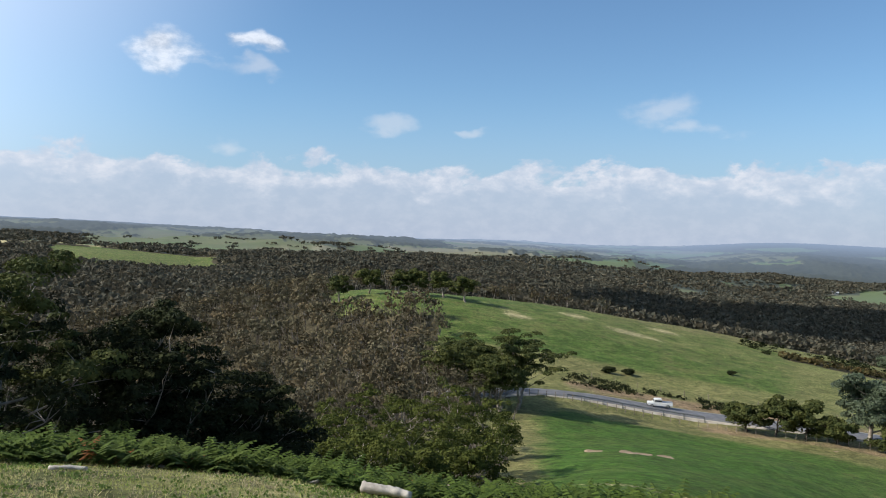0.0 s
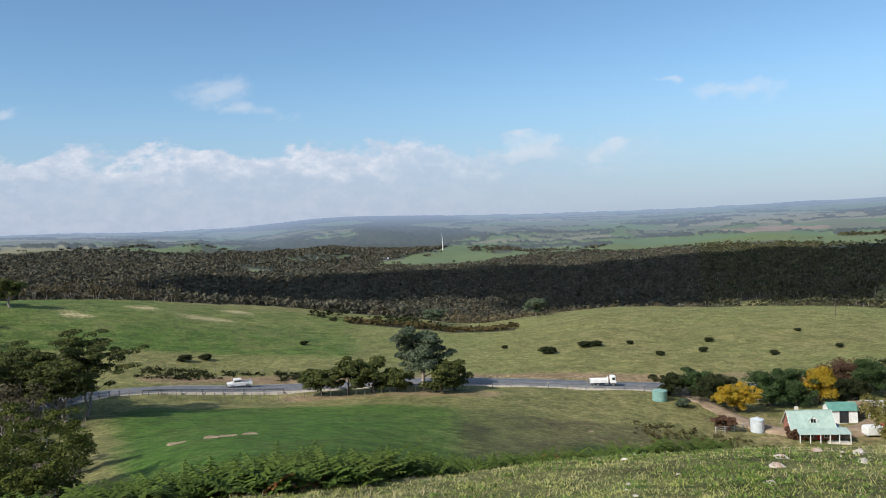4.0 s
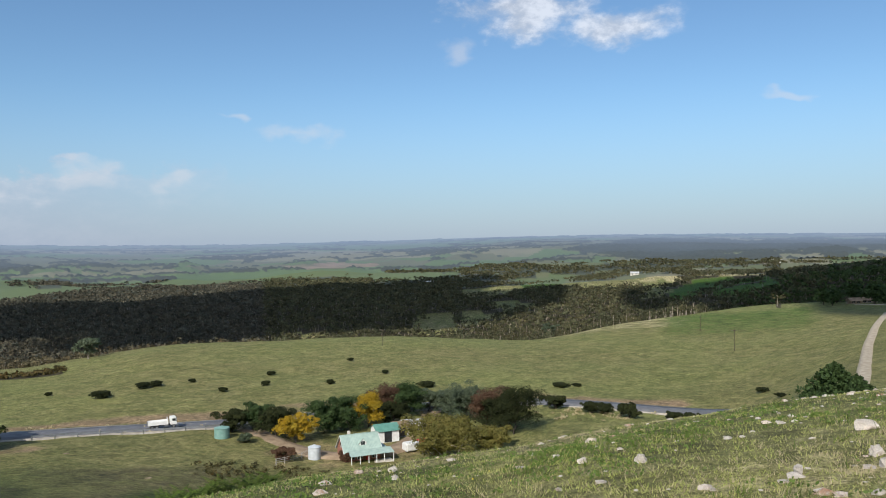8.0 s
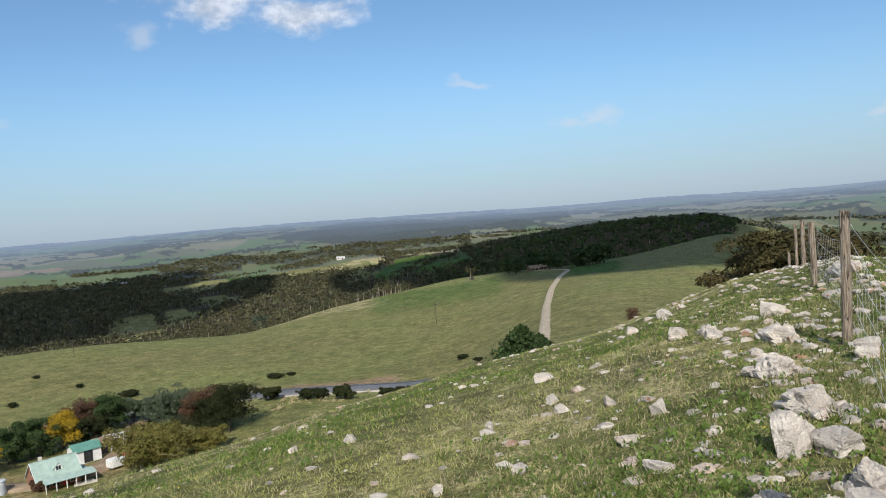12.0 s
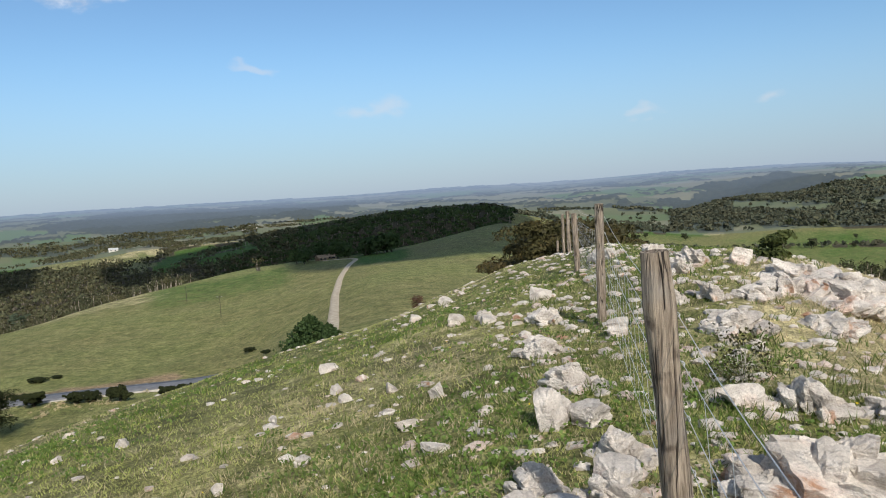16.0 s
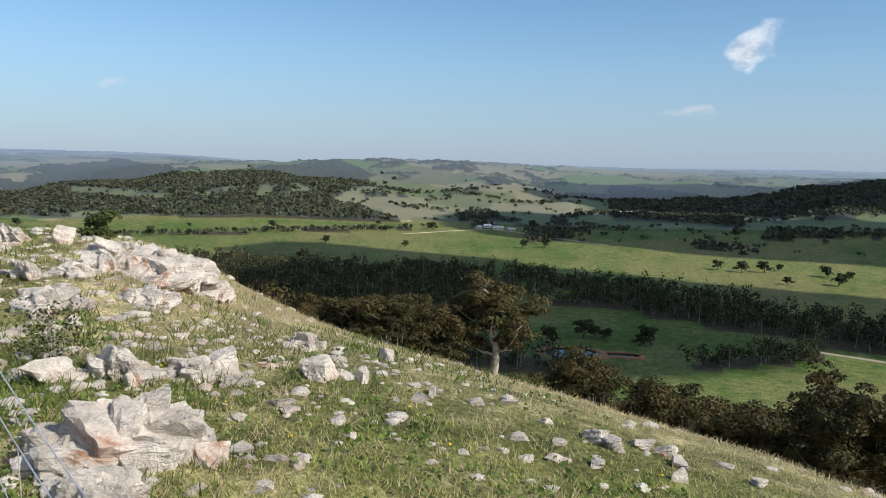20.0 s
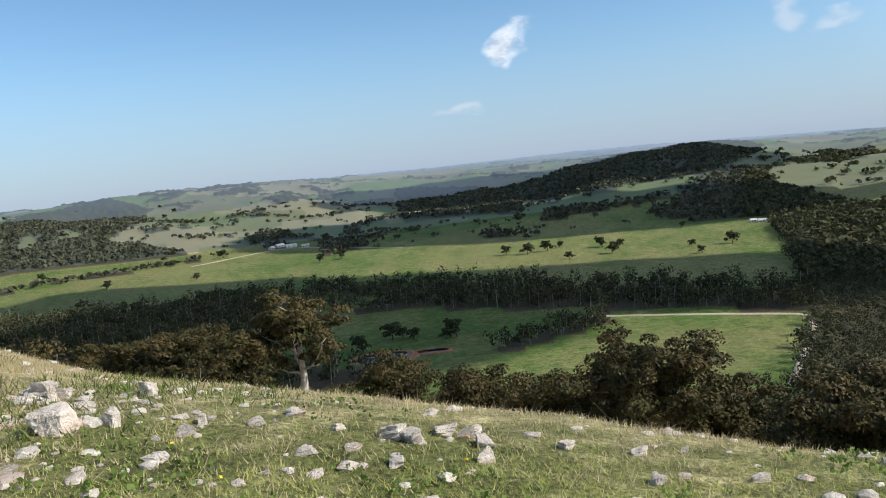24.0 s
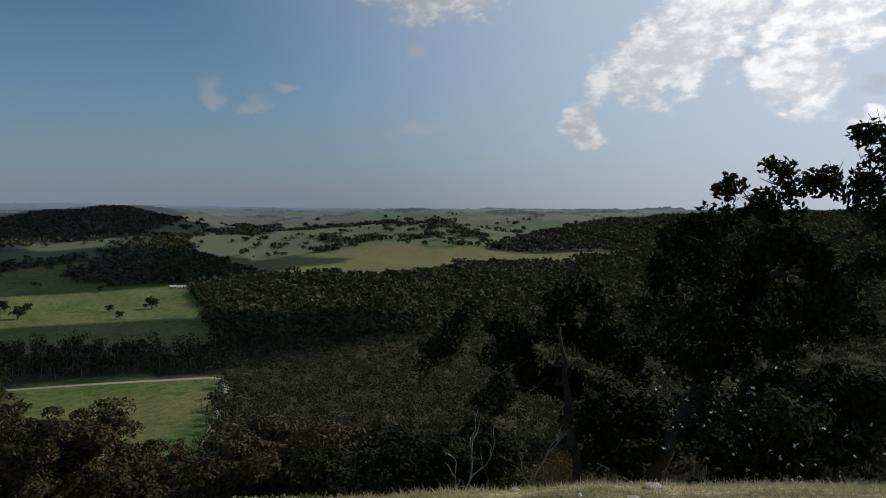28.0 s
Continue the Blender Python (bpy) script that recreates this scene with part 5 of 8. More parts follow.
# ---------------------------------------------------------------- hilltop: rocks
def shard(rng, w, d, h, jag=0.03, n=9):
    """One broken block, bounded by flat faces along its bedding and joints, as (V, triangles)."""
    g = np.linspace(-1, 1, n)
    V, F, base = [], [], 0
    for ax in range(3):
        for s in (-1, 1):
            u, v = np.meshgrid(g, g, indexing="ij")
            P = np.empty((n * n, 3))
            P[:, ax], P[:, (ax + 1) % 3], P[:, (ax + 2) % 3] = s, u.ravel(), v.ravel()
            V.append(P)
            i, j = np.meshgrid(np.arange(n - 1), np.arange(n - 1), indexing="ij")
            a = base + i * n + j
            q = np.stack([a, a + n, a + n + 1, a + 1], -1).reshape(-1, 4)
            F.append(q if s > 0 else q[:, ::-1])
            base += n * n
    V, F = np.concatenate(V), np.concatenate(F)
    key = np.round(V * 37).astype(int)
    D = V / np.linalg.norm(V, axis=1)[:, None]
    # faces: the bedding above and below, two joint sets, and a few odd breaks
    sets = [(0, 0, 1), (0, 0, -1), (1, 0.1, 0), (-1, 0.1, 0), (0.2, 1, 0), (0.1, -1, 0)]
    M = np.array(sets) + rng.normal(size=(6, 3)) * 0.22
    M = np.concatenate([M, rng.normal(size=(6, 3))])
    M /= np.linalg.norm(M, axis=1)[:, None]
    C = np.concatenate([rng.uniform(0.6, 1.0, 6), rng.uniform(0.7, 1.05, 6)])
    V = D * np.min(C / np.maximum(D @ M.T, 0.05), axis=1)[:, None]
    # thin beds, each broken back a little further or less than the next
    bed = np.floor((V @ M[0] + 1.2) * rng.uniform(2.6, 4.2)).astype(int)
    up = (V @ M[0])[:, None] * M[0]
    V = up + (V - up) * rng.uniform(0.84, 1.04, 24)[np.clip(bed, 0, 23)][:, None]
    V = 2 * (V - V.min(0)) / (V.max(0) - V.min(0)) - 1
    hsh = np.sin(key @ [[12.9, 78.2, 37.7], [39.3, 11.1, 83.1], [73.1, 52.2, 9.1]] + rng.uniform(0, 9)) * 43758.5
    V = V + (hsh - np.floor(hsh) - 0.5) * jag * 2
    _, first, back = np.unique(key, axis=0, return_index=True, return_inverse=True)
    F = np.ravel(back)[np.concatenate([F[:, :3], F[:, [0, 2, 3]]])]
    return V[first] * [w / 2, d / 2, h / 2], F[(F[:, 0] != F[:, 1]) & (F[:, 1] != F[:, 2]) & (F[:, 0] != F[:, 2])]


def outcrop(seed, w, d, h, blocks, at, label, group):
    """Broken blocks of bedded rock leaning one way out of the ground, with a ragged, low outline."""
    rng = np.random.default_rng(seed)
    top = thing("rock_outcrop", label, "rock", at, group)
    for k in range(blocks):
        p = rng.uniform(-1, 1, 2) * (1 - 0.25 * (k < 3))
        if k == 0:
            p = p * 0.25
        dome = max(0.25, 1 - 0.75 * float(p @ p))
        bw = w * rng.uniform(0.22, 0.48) * (0.75 if w > 0.7 else 1)
        bd, bh = d * rng.uniform(0.16, 0.42), h * dome * rng.uniform(0.6, 1.05)
        if k == 0:
            bw, bd, bh = w * 0.56, d * 0.55, h * 0.66
        V, F = shard(rng, bw, bd, bh * 1.5, 0.035)
        R = np.array((Matrix.Rotation(rng.normal() * 0.25, 3, "Z") @ Matrix.Rotation(-0.42 + rng.normal() * 0.14, 3, "X") @ Matrix.Rotation(rng.normal() * 0.12, 3, "Y")))
        part("block", (V @ R.T + [p[0] * w * 0.38, p[1] * d * 0.4, bh * 0.2], F), M_ROCK, top)
    return top


def rock(x, y, w, h, seed, label, group):
    rng = random.Random(seed)
    g = float(ground(x, y))
    if w >= 0.33:
        return outcrop(seed, w * 1.1, w * rng.uniform(0.6, 0.85), min(max(h, 0.26 * w), 0.55 * w), 10 + int(w * 22), Matrix.Translation((x, y, g)) @ pose(0, 0, 0, 0, 0, 17 + rng.uniform(-25, 25)), label, group)
    else:
        V, F = shard(np.random.default_rng(seed), w, w * rng.uniform(0.6, 0.95), max(h * 0.9, 0.25 * w) * 1.2)
        ob = part("rock", (V, F), M_ROCK, at=Matrix.Translation((x, y, g + 0.2 * h)) @ pose(0, 0, 0, rng.uniform(-14, 14), rng.uniform(-14, 14), rng.uniform(0, 360)))
    return tagged(ob, label, "rock", group)


FENCE_ROCKS = [(4.4, -2.78, 0.46, 0.38), (4.51, -2.38, 0.3, 0.22), (4.24, -3.16, 0.36, 0.24), (4.19, -3.39, 0.24, 0.22),
               (8.44, -2.3, 0.45, 0.34), (6.74, -1.79, 0.46, 0.32), (5.45, -1.61, 0.45, 0.28), (4.7, -1.28, 0.3, 0.32), (4.61, -1.46, 0.26, 0.2), (4.0, -1.45, 0.38, 0.28),
               (3.73, -1.3, 0.25, 0.16), (3.74, -0.91, 0.38, 0.22), (3.53, -1.2, 0.34, 0.2), (3.53, -0.73, 0.25, 0.15), (3.37, -0.95, 0.24, 0.14), (6.22, -4.14, 0.55, 0.2)]
CREST_ROCKS = [(6.29, -3.33, 0.8, 0.2), (7.25, -4.98, 1.2, 0.4), (7.51, -4.5, 0.5, 0.32), (8.87, -4.83, 0.26, 0.26), (9.4, -4.49, 0.5, 0.32), (8.98, -4.09, 0.42, 0.3),
               (7.52, -3.75, 0.42, 0.26), (7.26, -4.08, 0.42, 0.24), (7.67, -3.42, 0.34, 0.22), (7.49, -5.52, 0.7, 0.28), (12.6, -4.5, 0.6, 0.34), (11.61, -4.94, 0.45, 0.3),
               (4.59, -4.49, 0.36, 0.18), (3.74, -3.84, 0.3, 0.2), (10.18, -2.72, 0.3, 0.22), (9.78, -1.52, 0.3, 0.18), (9.61, -1.87, 0.34, 0.2), (6.9, -2.55, 0.26, 0.2),
               (8.0, -4.9, 0.75, 0.3), (6.9, -5.3, 0.6, 0.24)]
SLOPE_ROCKS = [(5.55, -0.47, 0.2, 0.15), (4.78, -0.55, 0.25, 0.13), (7.71, 0.02, 0.27, 0.14), (7.0, -0.47, 0.2, 0.15), (6.31, -0.77, 0.19, 0.2), (7.69, 2.61, 0.16, 0.1),
               (14.53, -2.08, 0.4, 0.28), (12.93, -1.34, 0.3, 0.2), (9.27, -1.82, 0.3, 0.18), (7.07, 0.59, 0.2, 0.12), (5.44, 0.27, 0.17, 0.13), (5.31, 0.82, 0.16, 0.12),
               (7.3, -0.05, 0.25, 0.1), (7.6, 1.99, 0.17, 0.15), (8.0, 5.0, 0.18, 0.1), (9.9, 6.2, 0.2, 0.12), (10.5, 3.4, 0.22, 0.14), (9.2, 0.1, 0.3, 0.16)]
SOUTH_ROCKS = [(2.07, -4.58, 0.22, 0.12), (1.93, -4.57, 0.22, 0.12), (1.85, -4.85, 0.24, 0.1), (1.72, -4.93, 0.22, 0.1), (1.58, -4.75, 0.18, 0.1), (1.47, -4.45, 0.12, 0.12),
               (0.6, -4.42, 0.11, 0.09), (0.76, -5.05, 0.15, 0.07), (4.0, -4.85, 0.15, 0.17), (3.52, -4.02, 0.16, 0.15), (2.33, -4.09, 0.15, 0.08), (3.16, -4.33, 0.14, 0.09),
               (2.83, -4.78, 0.13, 0.07), (1.16, -4.97, 0.13, 0.07), (0.13, -4.72, 0.12, 0.06), (1.85, -4.17, 0.12, 0.07), (2.88, -4.46, 0.12, 0.07), (2.41, -4.57, 0.11, 0.06)]
n_rock = 100
outcrop(7, 0.98, 0.62, 0.42, 40, Matrix.Translation((3.3, -2.12, float(ground(3.3, -2.12)) - 0.03)) @ pose(0, 0, 0, 3, -4, 62), "large pale pink-white quartzite boulder with orange stains", "boulders by the fence")
outcrop(9, 0.5, 0.42, 0.2, 16, Matrix.Translation((2.92, -1.78, float(ground(2.92, -1.78)) - 0.03)) @ pose(0, 0, 0, 0, 0, 20), "low orange-stained quartzite boulder beside the large one", "boulders by the fence")
for rocks, label, group in ((FENCE_ROCKS, "broken pinkish white quartzite rock beside the fence", "boulders by the fence"),
                            (CREST_ROCKS, "jagged pale quartzite rock on the stony crest", "rocks on the crest"),
                            (SLOPE_ROCKS, "pale grey rock half sunk in the grass", "rocks on the grassy slope"),
                            (SOUTH_ROCKS, "small white quartzite rock lying in short grass", "rocks on the south slope")):
    for x, y, w, h in rocks:
        if rocks is SLOPE_ROCKS:
            w, h = w * 0.75, h * 0.75
        if rocks is SOUTH_ROCKS:
            w, h = w * 0.8, h * 0.85
        n_rock += 1
        rock(x, y, w, h, n_rock, label, group)

# loose rocks and stones, thickest along the crest
rng = np.random.default_rng(5)
shapes = []
for k in range(10):
    shapes.append(mesh_np("rock", *shard(rng, 1.0, rng.uniform(0.6, 0.9), rng.uniform(0.5, 0.8), 0.03, 6), M_ROCK))


def stony(x, y):
    """How stony the hilltop is."""
    a, r = polar(x, y)
    across = x * 0.29 + (y + 0.34) * 0.957 * 1.0
    d = 0.9 * np.exp(-((across + 1.0) / 1.9) ** 2) * np.clip((x - 2.2) / 2, 0, 1) + 0.16
    d = d * np.where((a > 100) * (a < 130) * (r > 6.5), 1.3, 1.0)
    return np.where(a < 40, 0.03, np.where(a < 62, 0.03, np.where(a < 84, 0.06, np.where(a > 185, 0.05, d))))


made = 0
while made < 300:
    a, r = rng.uniform(42, 200), 2.6 + 24 * rng.uniform(0, 1) ** 1.6
    x, y = r * math.sin(radians(a)), r * math.cos(radians(a))
    if rng.uniform() > float(stony(np.array(x), np.array(y))) or math.hypot(x - 0.5, y + 0.5) < 0.6:
        continue
    s = (0.085 + 0.14 * rng.uniform() ** 2) * (1 + 0.02 * r) * (1.1 if 100 < a < 130 and r > 5 else (0.75 if a > 132 else (0.62 if a < 95 else 1.0)))
    ob = part("loose_rock", shapes[made % 10], at=Matrix.Translation((x, y, float(ground(x, y)) - 0.06 * s)) @ pose(0, 0, 0, rng.uniform(-14, 14), rng.uniform(-14, 14), rng.uniform(0, 360))
              @ Matrix.Diagonal((s, s * rng.uniform(0.7, 1.2), s * rng.uniform(0.3, 0.7), 1)))
    tagged(ob, "loose pale rock on the stony crest" if 98 < a < 132 else "loose pale rock lying in the grass", "rock", "loose rocks on the hilltop")
    made += 1


def pebbles(n, seed):
    """Small stones, as one mass."""
    rng = np.random.default_rng(seed)
    bm = bmesh.new()
    bmesh.ops.create_icosphere(bm, subdivisions=1, radius=1.0)
    base = np.array([v.co for v in bm.verts])
    tri = np.array([[v.index for v in f.verts] for f in bm.faces])
    bm.free()
    Vs, got = [], 0
    while got < n:
        a, r = rng.uniform(42, 215, 4000), 2.0 + 26 * rng.uniform(0, 1, 4000) ** 1.5
        x, y = r * np.sin(np.radians(a)), r * np.cos(np.radians(a))
        ok = rng.uniform(0, 1, 4000) < stony(x, y)
        x, y, r = x[ok], y[ok], r[ok]
        s = (0.016 + 0.06 * rng.uniform(0, 1, len(x)) ** 2) * (1 + 0.035 * r)
        B = base[None] * rng.uniform(0.55, 1.15, (len(x), 12, 3)) * s[:, None, None] * [1, 1, 0.45]
        ang = rng.uniform(0, 6.3, len(x))
        R = np.stack([np.stack([np.cos(ang), -np.sin(ang), 0 * ang], -1), np.stack([np.sin(ang), np.cos(ang), 0 * ang], -1), np.stack([0 * ang, 0 * ang, 1 + 0 * ang], -1)], 1)
        Vs.append(np.einsum("nij,nkj->nki", R, B) + np.stack([x, y, ground(x, y) + 0.1 * s], -1)[:, None])
        got += len(x)
    V = np.concatenate(Vs)[:n]
    F = (tri[None] + 12 * np.arange(n)[:, None, None]).reshape(-1, 3)
    return V.reshape(-1, 3), F


tagged(part("small_stones", pebbles(3000, 8), M_ROCK), "small white stones strewn over the hilltop grass", "stones", kind="stuff")


# ---------------------------------------------------------------- hilltop: grass, weeds, bracken
def blades(n, seed, a0, a1, r0, r1, tall, wide, patch):
    """Tufts of six grass blades, as thick on the ground as they look from the hilltop."""
    rng = np.random.default_rng(seed)
    a, r = rng.uniform(a0, a1, n), r0 * (r1 / r0) ** rng.uniform(0, 1, n)
    x, y = r * np.sin(np.radians(a)), r * np.cos(np.radians(a))
    ok = patch(x, y) > rng.uniform(0, 1, n)
    x, y, r = x[ok], y[ok], r[ok]
    n = len(x)
    k = 6
    X = np.repeat(x, k) + rng.normal(size=n * k) * 0.03 * (1 + np.repeat(r, k) * 0.06)
    Y = np.repeat(y, k) + rng.normal(size=n * k) * 0.03 * (1 + np.repeat(r, k) * 0.06)
    Z = ground(X, Y) - 0.008
    h = tall * np.repeat(rng.uniform(0.45, 1.3, n), k) * rng.uniform(0.6, 1.2, n * k)
    w = wide * (1 + np.repeat(r, k) * 0.09)
    t = rng.uniform(0, 6.3, n * k)
    lx, ly = rng.normal(size=n * k) * 0.6 * h, rng.normal(size=n * k) * 0.6 * h
    A = np.stack([X - np.cos(t) * w, Y - np.sin(t) * w, Z], 1)
    B = np.stack([X + np.cos(t) * w, Y + np.sin(t) * w, Z], 1)
    C = np.stack([X + lx, Y + ly, Z + h], 1)
    return np.stack([A, B, C], 1).reshape(-1, 3), np.arange(3 * n * k).reshape(-1, 3)


def on_top(x, y):
    a, r = polar(x, y)
    return np.where(r < brow_at(a) + 5, 1.0, 0.25)


def greener(x, y):
    return on_top(x, y) * np.clip(0.62 + 0.45 * swell(x / 1.7, y / 1.7, 1) + 0.2 * swell(x / 7, y / 7, 7) - 0.12 * inside(polar(x, y)[0], 112, 240, 10) - 0.9 * inside(polar(x, y)[0], 116, 240, 8) * np.clip(polar(x, y)[1] / 4 - 0.95, 0, 1), 0.05, 1)


def drier(x, y):
    a, r = polar(x, y)
    return on_top(x, y) * np.clip(0.26 + 0.12 * inside(a, 112, 240, 8) + 0.5 * swell(x / 2.3, y / 2.3, 4) + 0.75 * inside(a, 116, 240, 8) * np.clip(r / 6 - 0.3, 0.1, 1), 0.03, 1)


def fringe(x, y):
    """The tall straw along the southern brow."""
    a, r = polar(x, y)
    return inside(a, 120, 236, 6) * np.clip(1 - np.abs(r - brow_at(a) + 0.6) / 2.4, 0, 1)


tagged(part("grass", blades(105000, 21, -36, 236, 1.7, 26, 0.038, 0.0034, greener), M_GRASS), "short green grass on the hilltop", "grass", kind="stuff")
tagged(part("dry_grass", blades(62000, 22, -36, 236, 1.7, 26, 0.05, 0.0028, drier), M_STRAW), "straw-coloured dry grass stalks on the hilltop", "grass", kind="stuff")
tagged(part("underfoot_grass", blades(7000, 29, 0, 360, 0.3, 1.75, 0.036, 0.0032, greener), M_GRASS), "short green grass where the walker stands", "grass", kind="stuff")
tagged(part("grass_tufts", blades(16000, 28, 60, 150, 2.0, 18, 0.085, 0.004, lambda x, y: on_top(x, y) * np.clip(0.75 * swell(x / 0.8, y / 0.8, 5) + 0.5 * stony(x, y), 0, 1)), M_TUFT), "rank dark green grass tufts between the stones", "grass", kind="stuff")
tagged(part("tall_dry_grass", blades(70000, 27, 118, 236, 6, 17, 0.066, 0.0026, fringe), M_STRAW), "tall pale dry grass fringing the brow", "grass", kind="stuff")


def weeds(n, seed):
    rng = np.random.default_rng(seed)
    a, r = rng.uniform(-36, 190, n), 1.8 * (17 / 1.8) ** rng.uniform(0, 1, n)
    x, y = r * np.sin(np.radians(a)), r * np.cos(np.radians(a))
    ok = np.clip(0.3 + 0.75 * swell(x / 1.3, y / 1.3, 6) + 0.3 * swell(x / 0.5, y / 0.5, 2) + 0.35 * (a < 12) - 1.2 * inside(a, 115, 200, 6) * np.clip(r / 5 - 0.8, 0, 1), 0, 1) > rng.uniform(0, 1, n)
    x, y, r = x[ok], y[ok], r[ok]
    k = 6
    X, Y = np.repeat(x, k) + rng.normal(size=len(x) * k) * 0.035, np.repeat(y, k) + rng.normal(size=len(x) * k) * 0.035
    C = np.stack([X, Y, ground(X, Y) + rng.uniform(0.008, 0.045, len(X))], 1)
    return leaves(C, 0.013 * (1 + 0.05 * np.repeat(r, k))[:, None], rng, -0.6, 0.6)


tagged(part("broadleaf_weeds", weeds(34000, 23), M_WEED), "bright green broadleaf weeds among the grass", "weeds", kind="stuff")


def petals(n, seed, a0, a1, r0, r1, size, up):
    rng = np.random.default_rng(seed)
    a, r = rng.uniform(a0, a1, n), rng.uniform(r0, r1, n)
    x, y = r * np.sin(np.radians(a)), r * np.cos(np.radians(a))
    C = np.stack([x, y, ground(x, y) + rng.uniform(0.5, 1, n) * up], 1)
    return leaves(np.repeat(C, 3, 0) + rng.normal(size=(3 * n, 3)) * size * 0.3, size, rng, 0, 0.8)


tagged(part("dandelions", petals(30, 24, 60, 175, 3.5, 9, 0.008, 0.06), M_YFLOWER), "tiny yellow dandelion flowers in the grass", "flowers", kind="stuff")


def fronds(n, seed, where_ok, a0, a1, r0, r1, long):
    """Arching fern fronds with leaflets on both sides."""
    rng = np.random.default_rng(seed)
    a, r = rng.uniform(a0, a1, n), r0 + (r1 - r0) * rng.uniform(0, 1, n)
    x, y = r * np.sin(np.radians(a)), r * np.cos(np.radians(a))
    ok = where_ok(x, y) > rng.uniform(0, 1, n)
    x, y = x[ok], y[ok]
    n = len(x)
    z, t = ground(x, y) - 0.03, rng.uniform(0, 6.3, n)
    L = long * rng.uniform(0.45, 1.25, n) * np.where(polar(x, y)[0] > 27, 0.65, 1.0) * (0.95 + 0.35 * swell(x / 1.1, y / 1.1, 3))
    rise = rng.uniform(0.45, 0.9, n)
    quads, m = [], 8
    ct, st = np.cos(t), np.sin(t)
    for i in range(m):
        f = 0.3 + 0.7 * (i + 0.5) / m
        cx, cy, cz = x + ct * L * 0.6 * f ** 1.4, y + st * L * 0.6 * f ** 1.4, z + L * rise * (f - 0.38 * f ** 2.2)
        wid = L * 0.24 * (1.1 - f)
        half = L * 0.034
        for side in (-1, 1):
            ex, ey, ez = cx - st * wid * side + ct * half, cy + ct * wid * side + st * half, cz - wid * 0.25
            quads.append(np.stack([np.stack([cx - ct * half, cy - st * half, cz], 1), np.stack([ex - ct * half, ey - st * half, ez], 1),
                                   np.stack([ex + ct * half * 0.3, ey + st * half * 0.3, ez], 1), np.stack([cx + ct * half, cy + st * half, cz + half * 0.3], 1)], 1))
    V = np.concatenate(quads).reshape(-1, 3)
    return V, np.arange(len(V)).reshape(-1, 4)


def bracken_patch(x, y):
    a, r = polar(x, y)
    lo = brow_at(a) + np.where(a < -5, 0.2, np.where(a < 25, 0.0, 0.8))
    hi = np.interp(a, [-50, 0, 15, 30, 47, 55], [40, 30, 22, 14.5, 14.5, 16.5])
    return np.where((r > lo + 0.5 * swell(x / 2, y / 2, 2)) * (r < hi), 1.0, 0.0) * np.where(a > 38, 0.75, 1.0)


tagged(part("bracken", fronds(19000, 31, bracken_patch, -42, 50, 8, 17, 0.68), M_BRACKEN), "dense green bracken along the brow of the hill", "bracken", kind="stuff")
tagged(part("dead_bracken", fronds(1500, 32, lambda x, y: bracken_patch(x, y) * (swell(x / 2, y / 2, 9) > 0.2), -42, 40, 8, 18, 0.5), M_RUST), "rust-brown dead bracken fronds among the green", "bracken", kind="stuff")


# ---------------------------------------------------------------- hilltop: log, fence
def log_shape(length, r, seed):
    rng = np.random.default_rng(seed)
    n, sides = 14, 12
    f = np.linspace(-0.5, 0.5, n)
    P = np.stack([f * length, 0.012 * np.sin(f * 5), 0.006 * np.cos(f * 7)], 1)
    V, F = tube(P, r * (1 - 0.25 * (f + 0.5)) * (1 + 0.06 * rng.normal(size=n)), sides)
    V += rng.normal(size=V.shape) * r * 0.07
    a, b = len(V), len(V) + 1
    V = np.concatenate([V, [P[0]], [P[-1]]])
    caps = [[a, (j + 1) % sides, j, j] for j in range(sides)] + [[b, (n - 1) * sides + j, (n - 1) * sides + (j + 1) % sides, (n - 1) * sides + (j + 1) % sides] for j in range(sides)]
    tri = np.concatenate([F[:, [0, 1, 2]], F[:, [0, 2, 3]], np.array(caps)[:, :3]])
    return V, tri


lp = spot(357.0, 9.55, 0.1)
log = part("log", log_shape(0.6, 0.068, 3), M_DEAD, at=Matrix.Translation(lp) @ pose(0, 0, 0, 0, 6, -12), smooth=True)
tagged(log, "bleached grey-white log lying at the edge of the bracken", "log")
sp = spot(335.7, 9.8, 0.03)
tagged(part("fallen_stick", log_shape(0.4, 0.028, 4), M_DEAD, at=Matrix.Translation(sp) @ pose(0, 0, 0, 0, 3, 8), smooth=True), "short bleached piece of wood in the grass", "log")
for k, (la, lr) in enumerate([(341, 11.2), (344.5, 11.4), (352, 10.6)]):
    tagged(part("fallen_stick", log_shape(0.22, 0.025, 40 + k), M_DEAD, at=Matrix.Translation(spot(la, lr, 0.03)) @ pose(0, 0, 0, 0, 3, 15 * k), smooth=True), "short bleached piece of wood in the grass", "log")

LINE = Vector((0.957, -0.29, 0))
POST_AT = [(0.5, -0.5), (2.52, -1.1), (7.68, -2.66), (12.9, -4.13), (18.1, -5.62), (23.2, -7.05), (28.4, -8.4), (33.6, -9.7)]


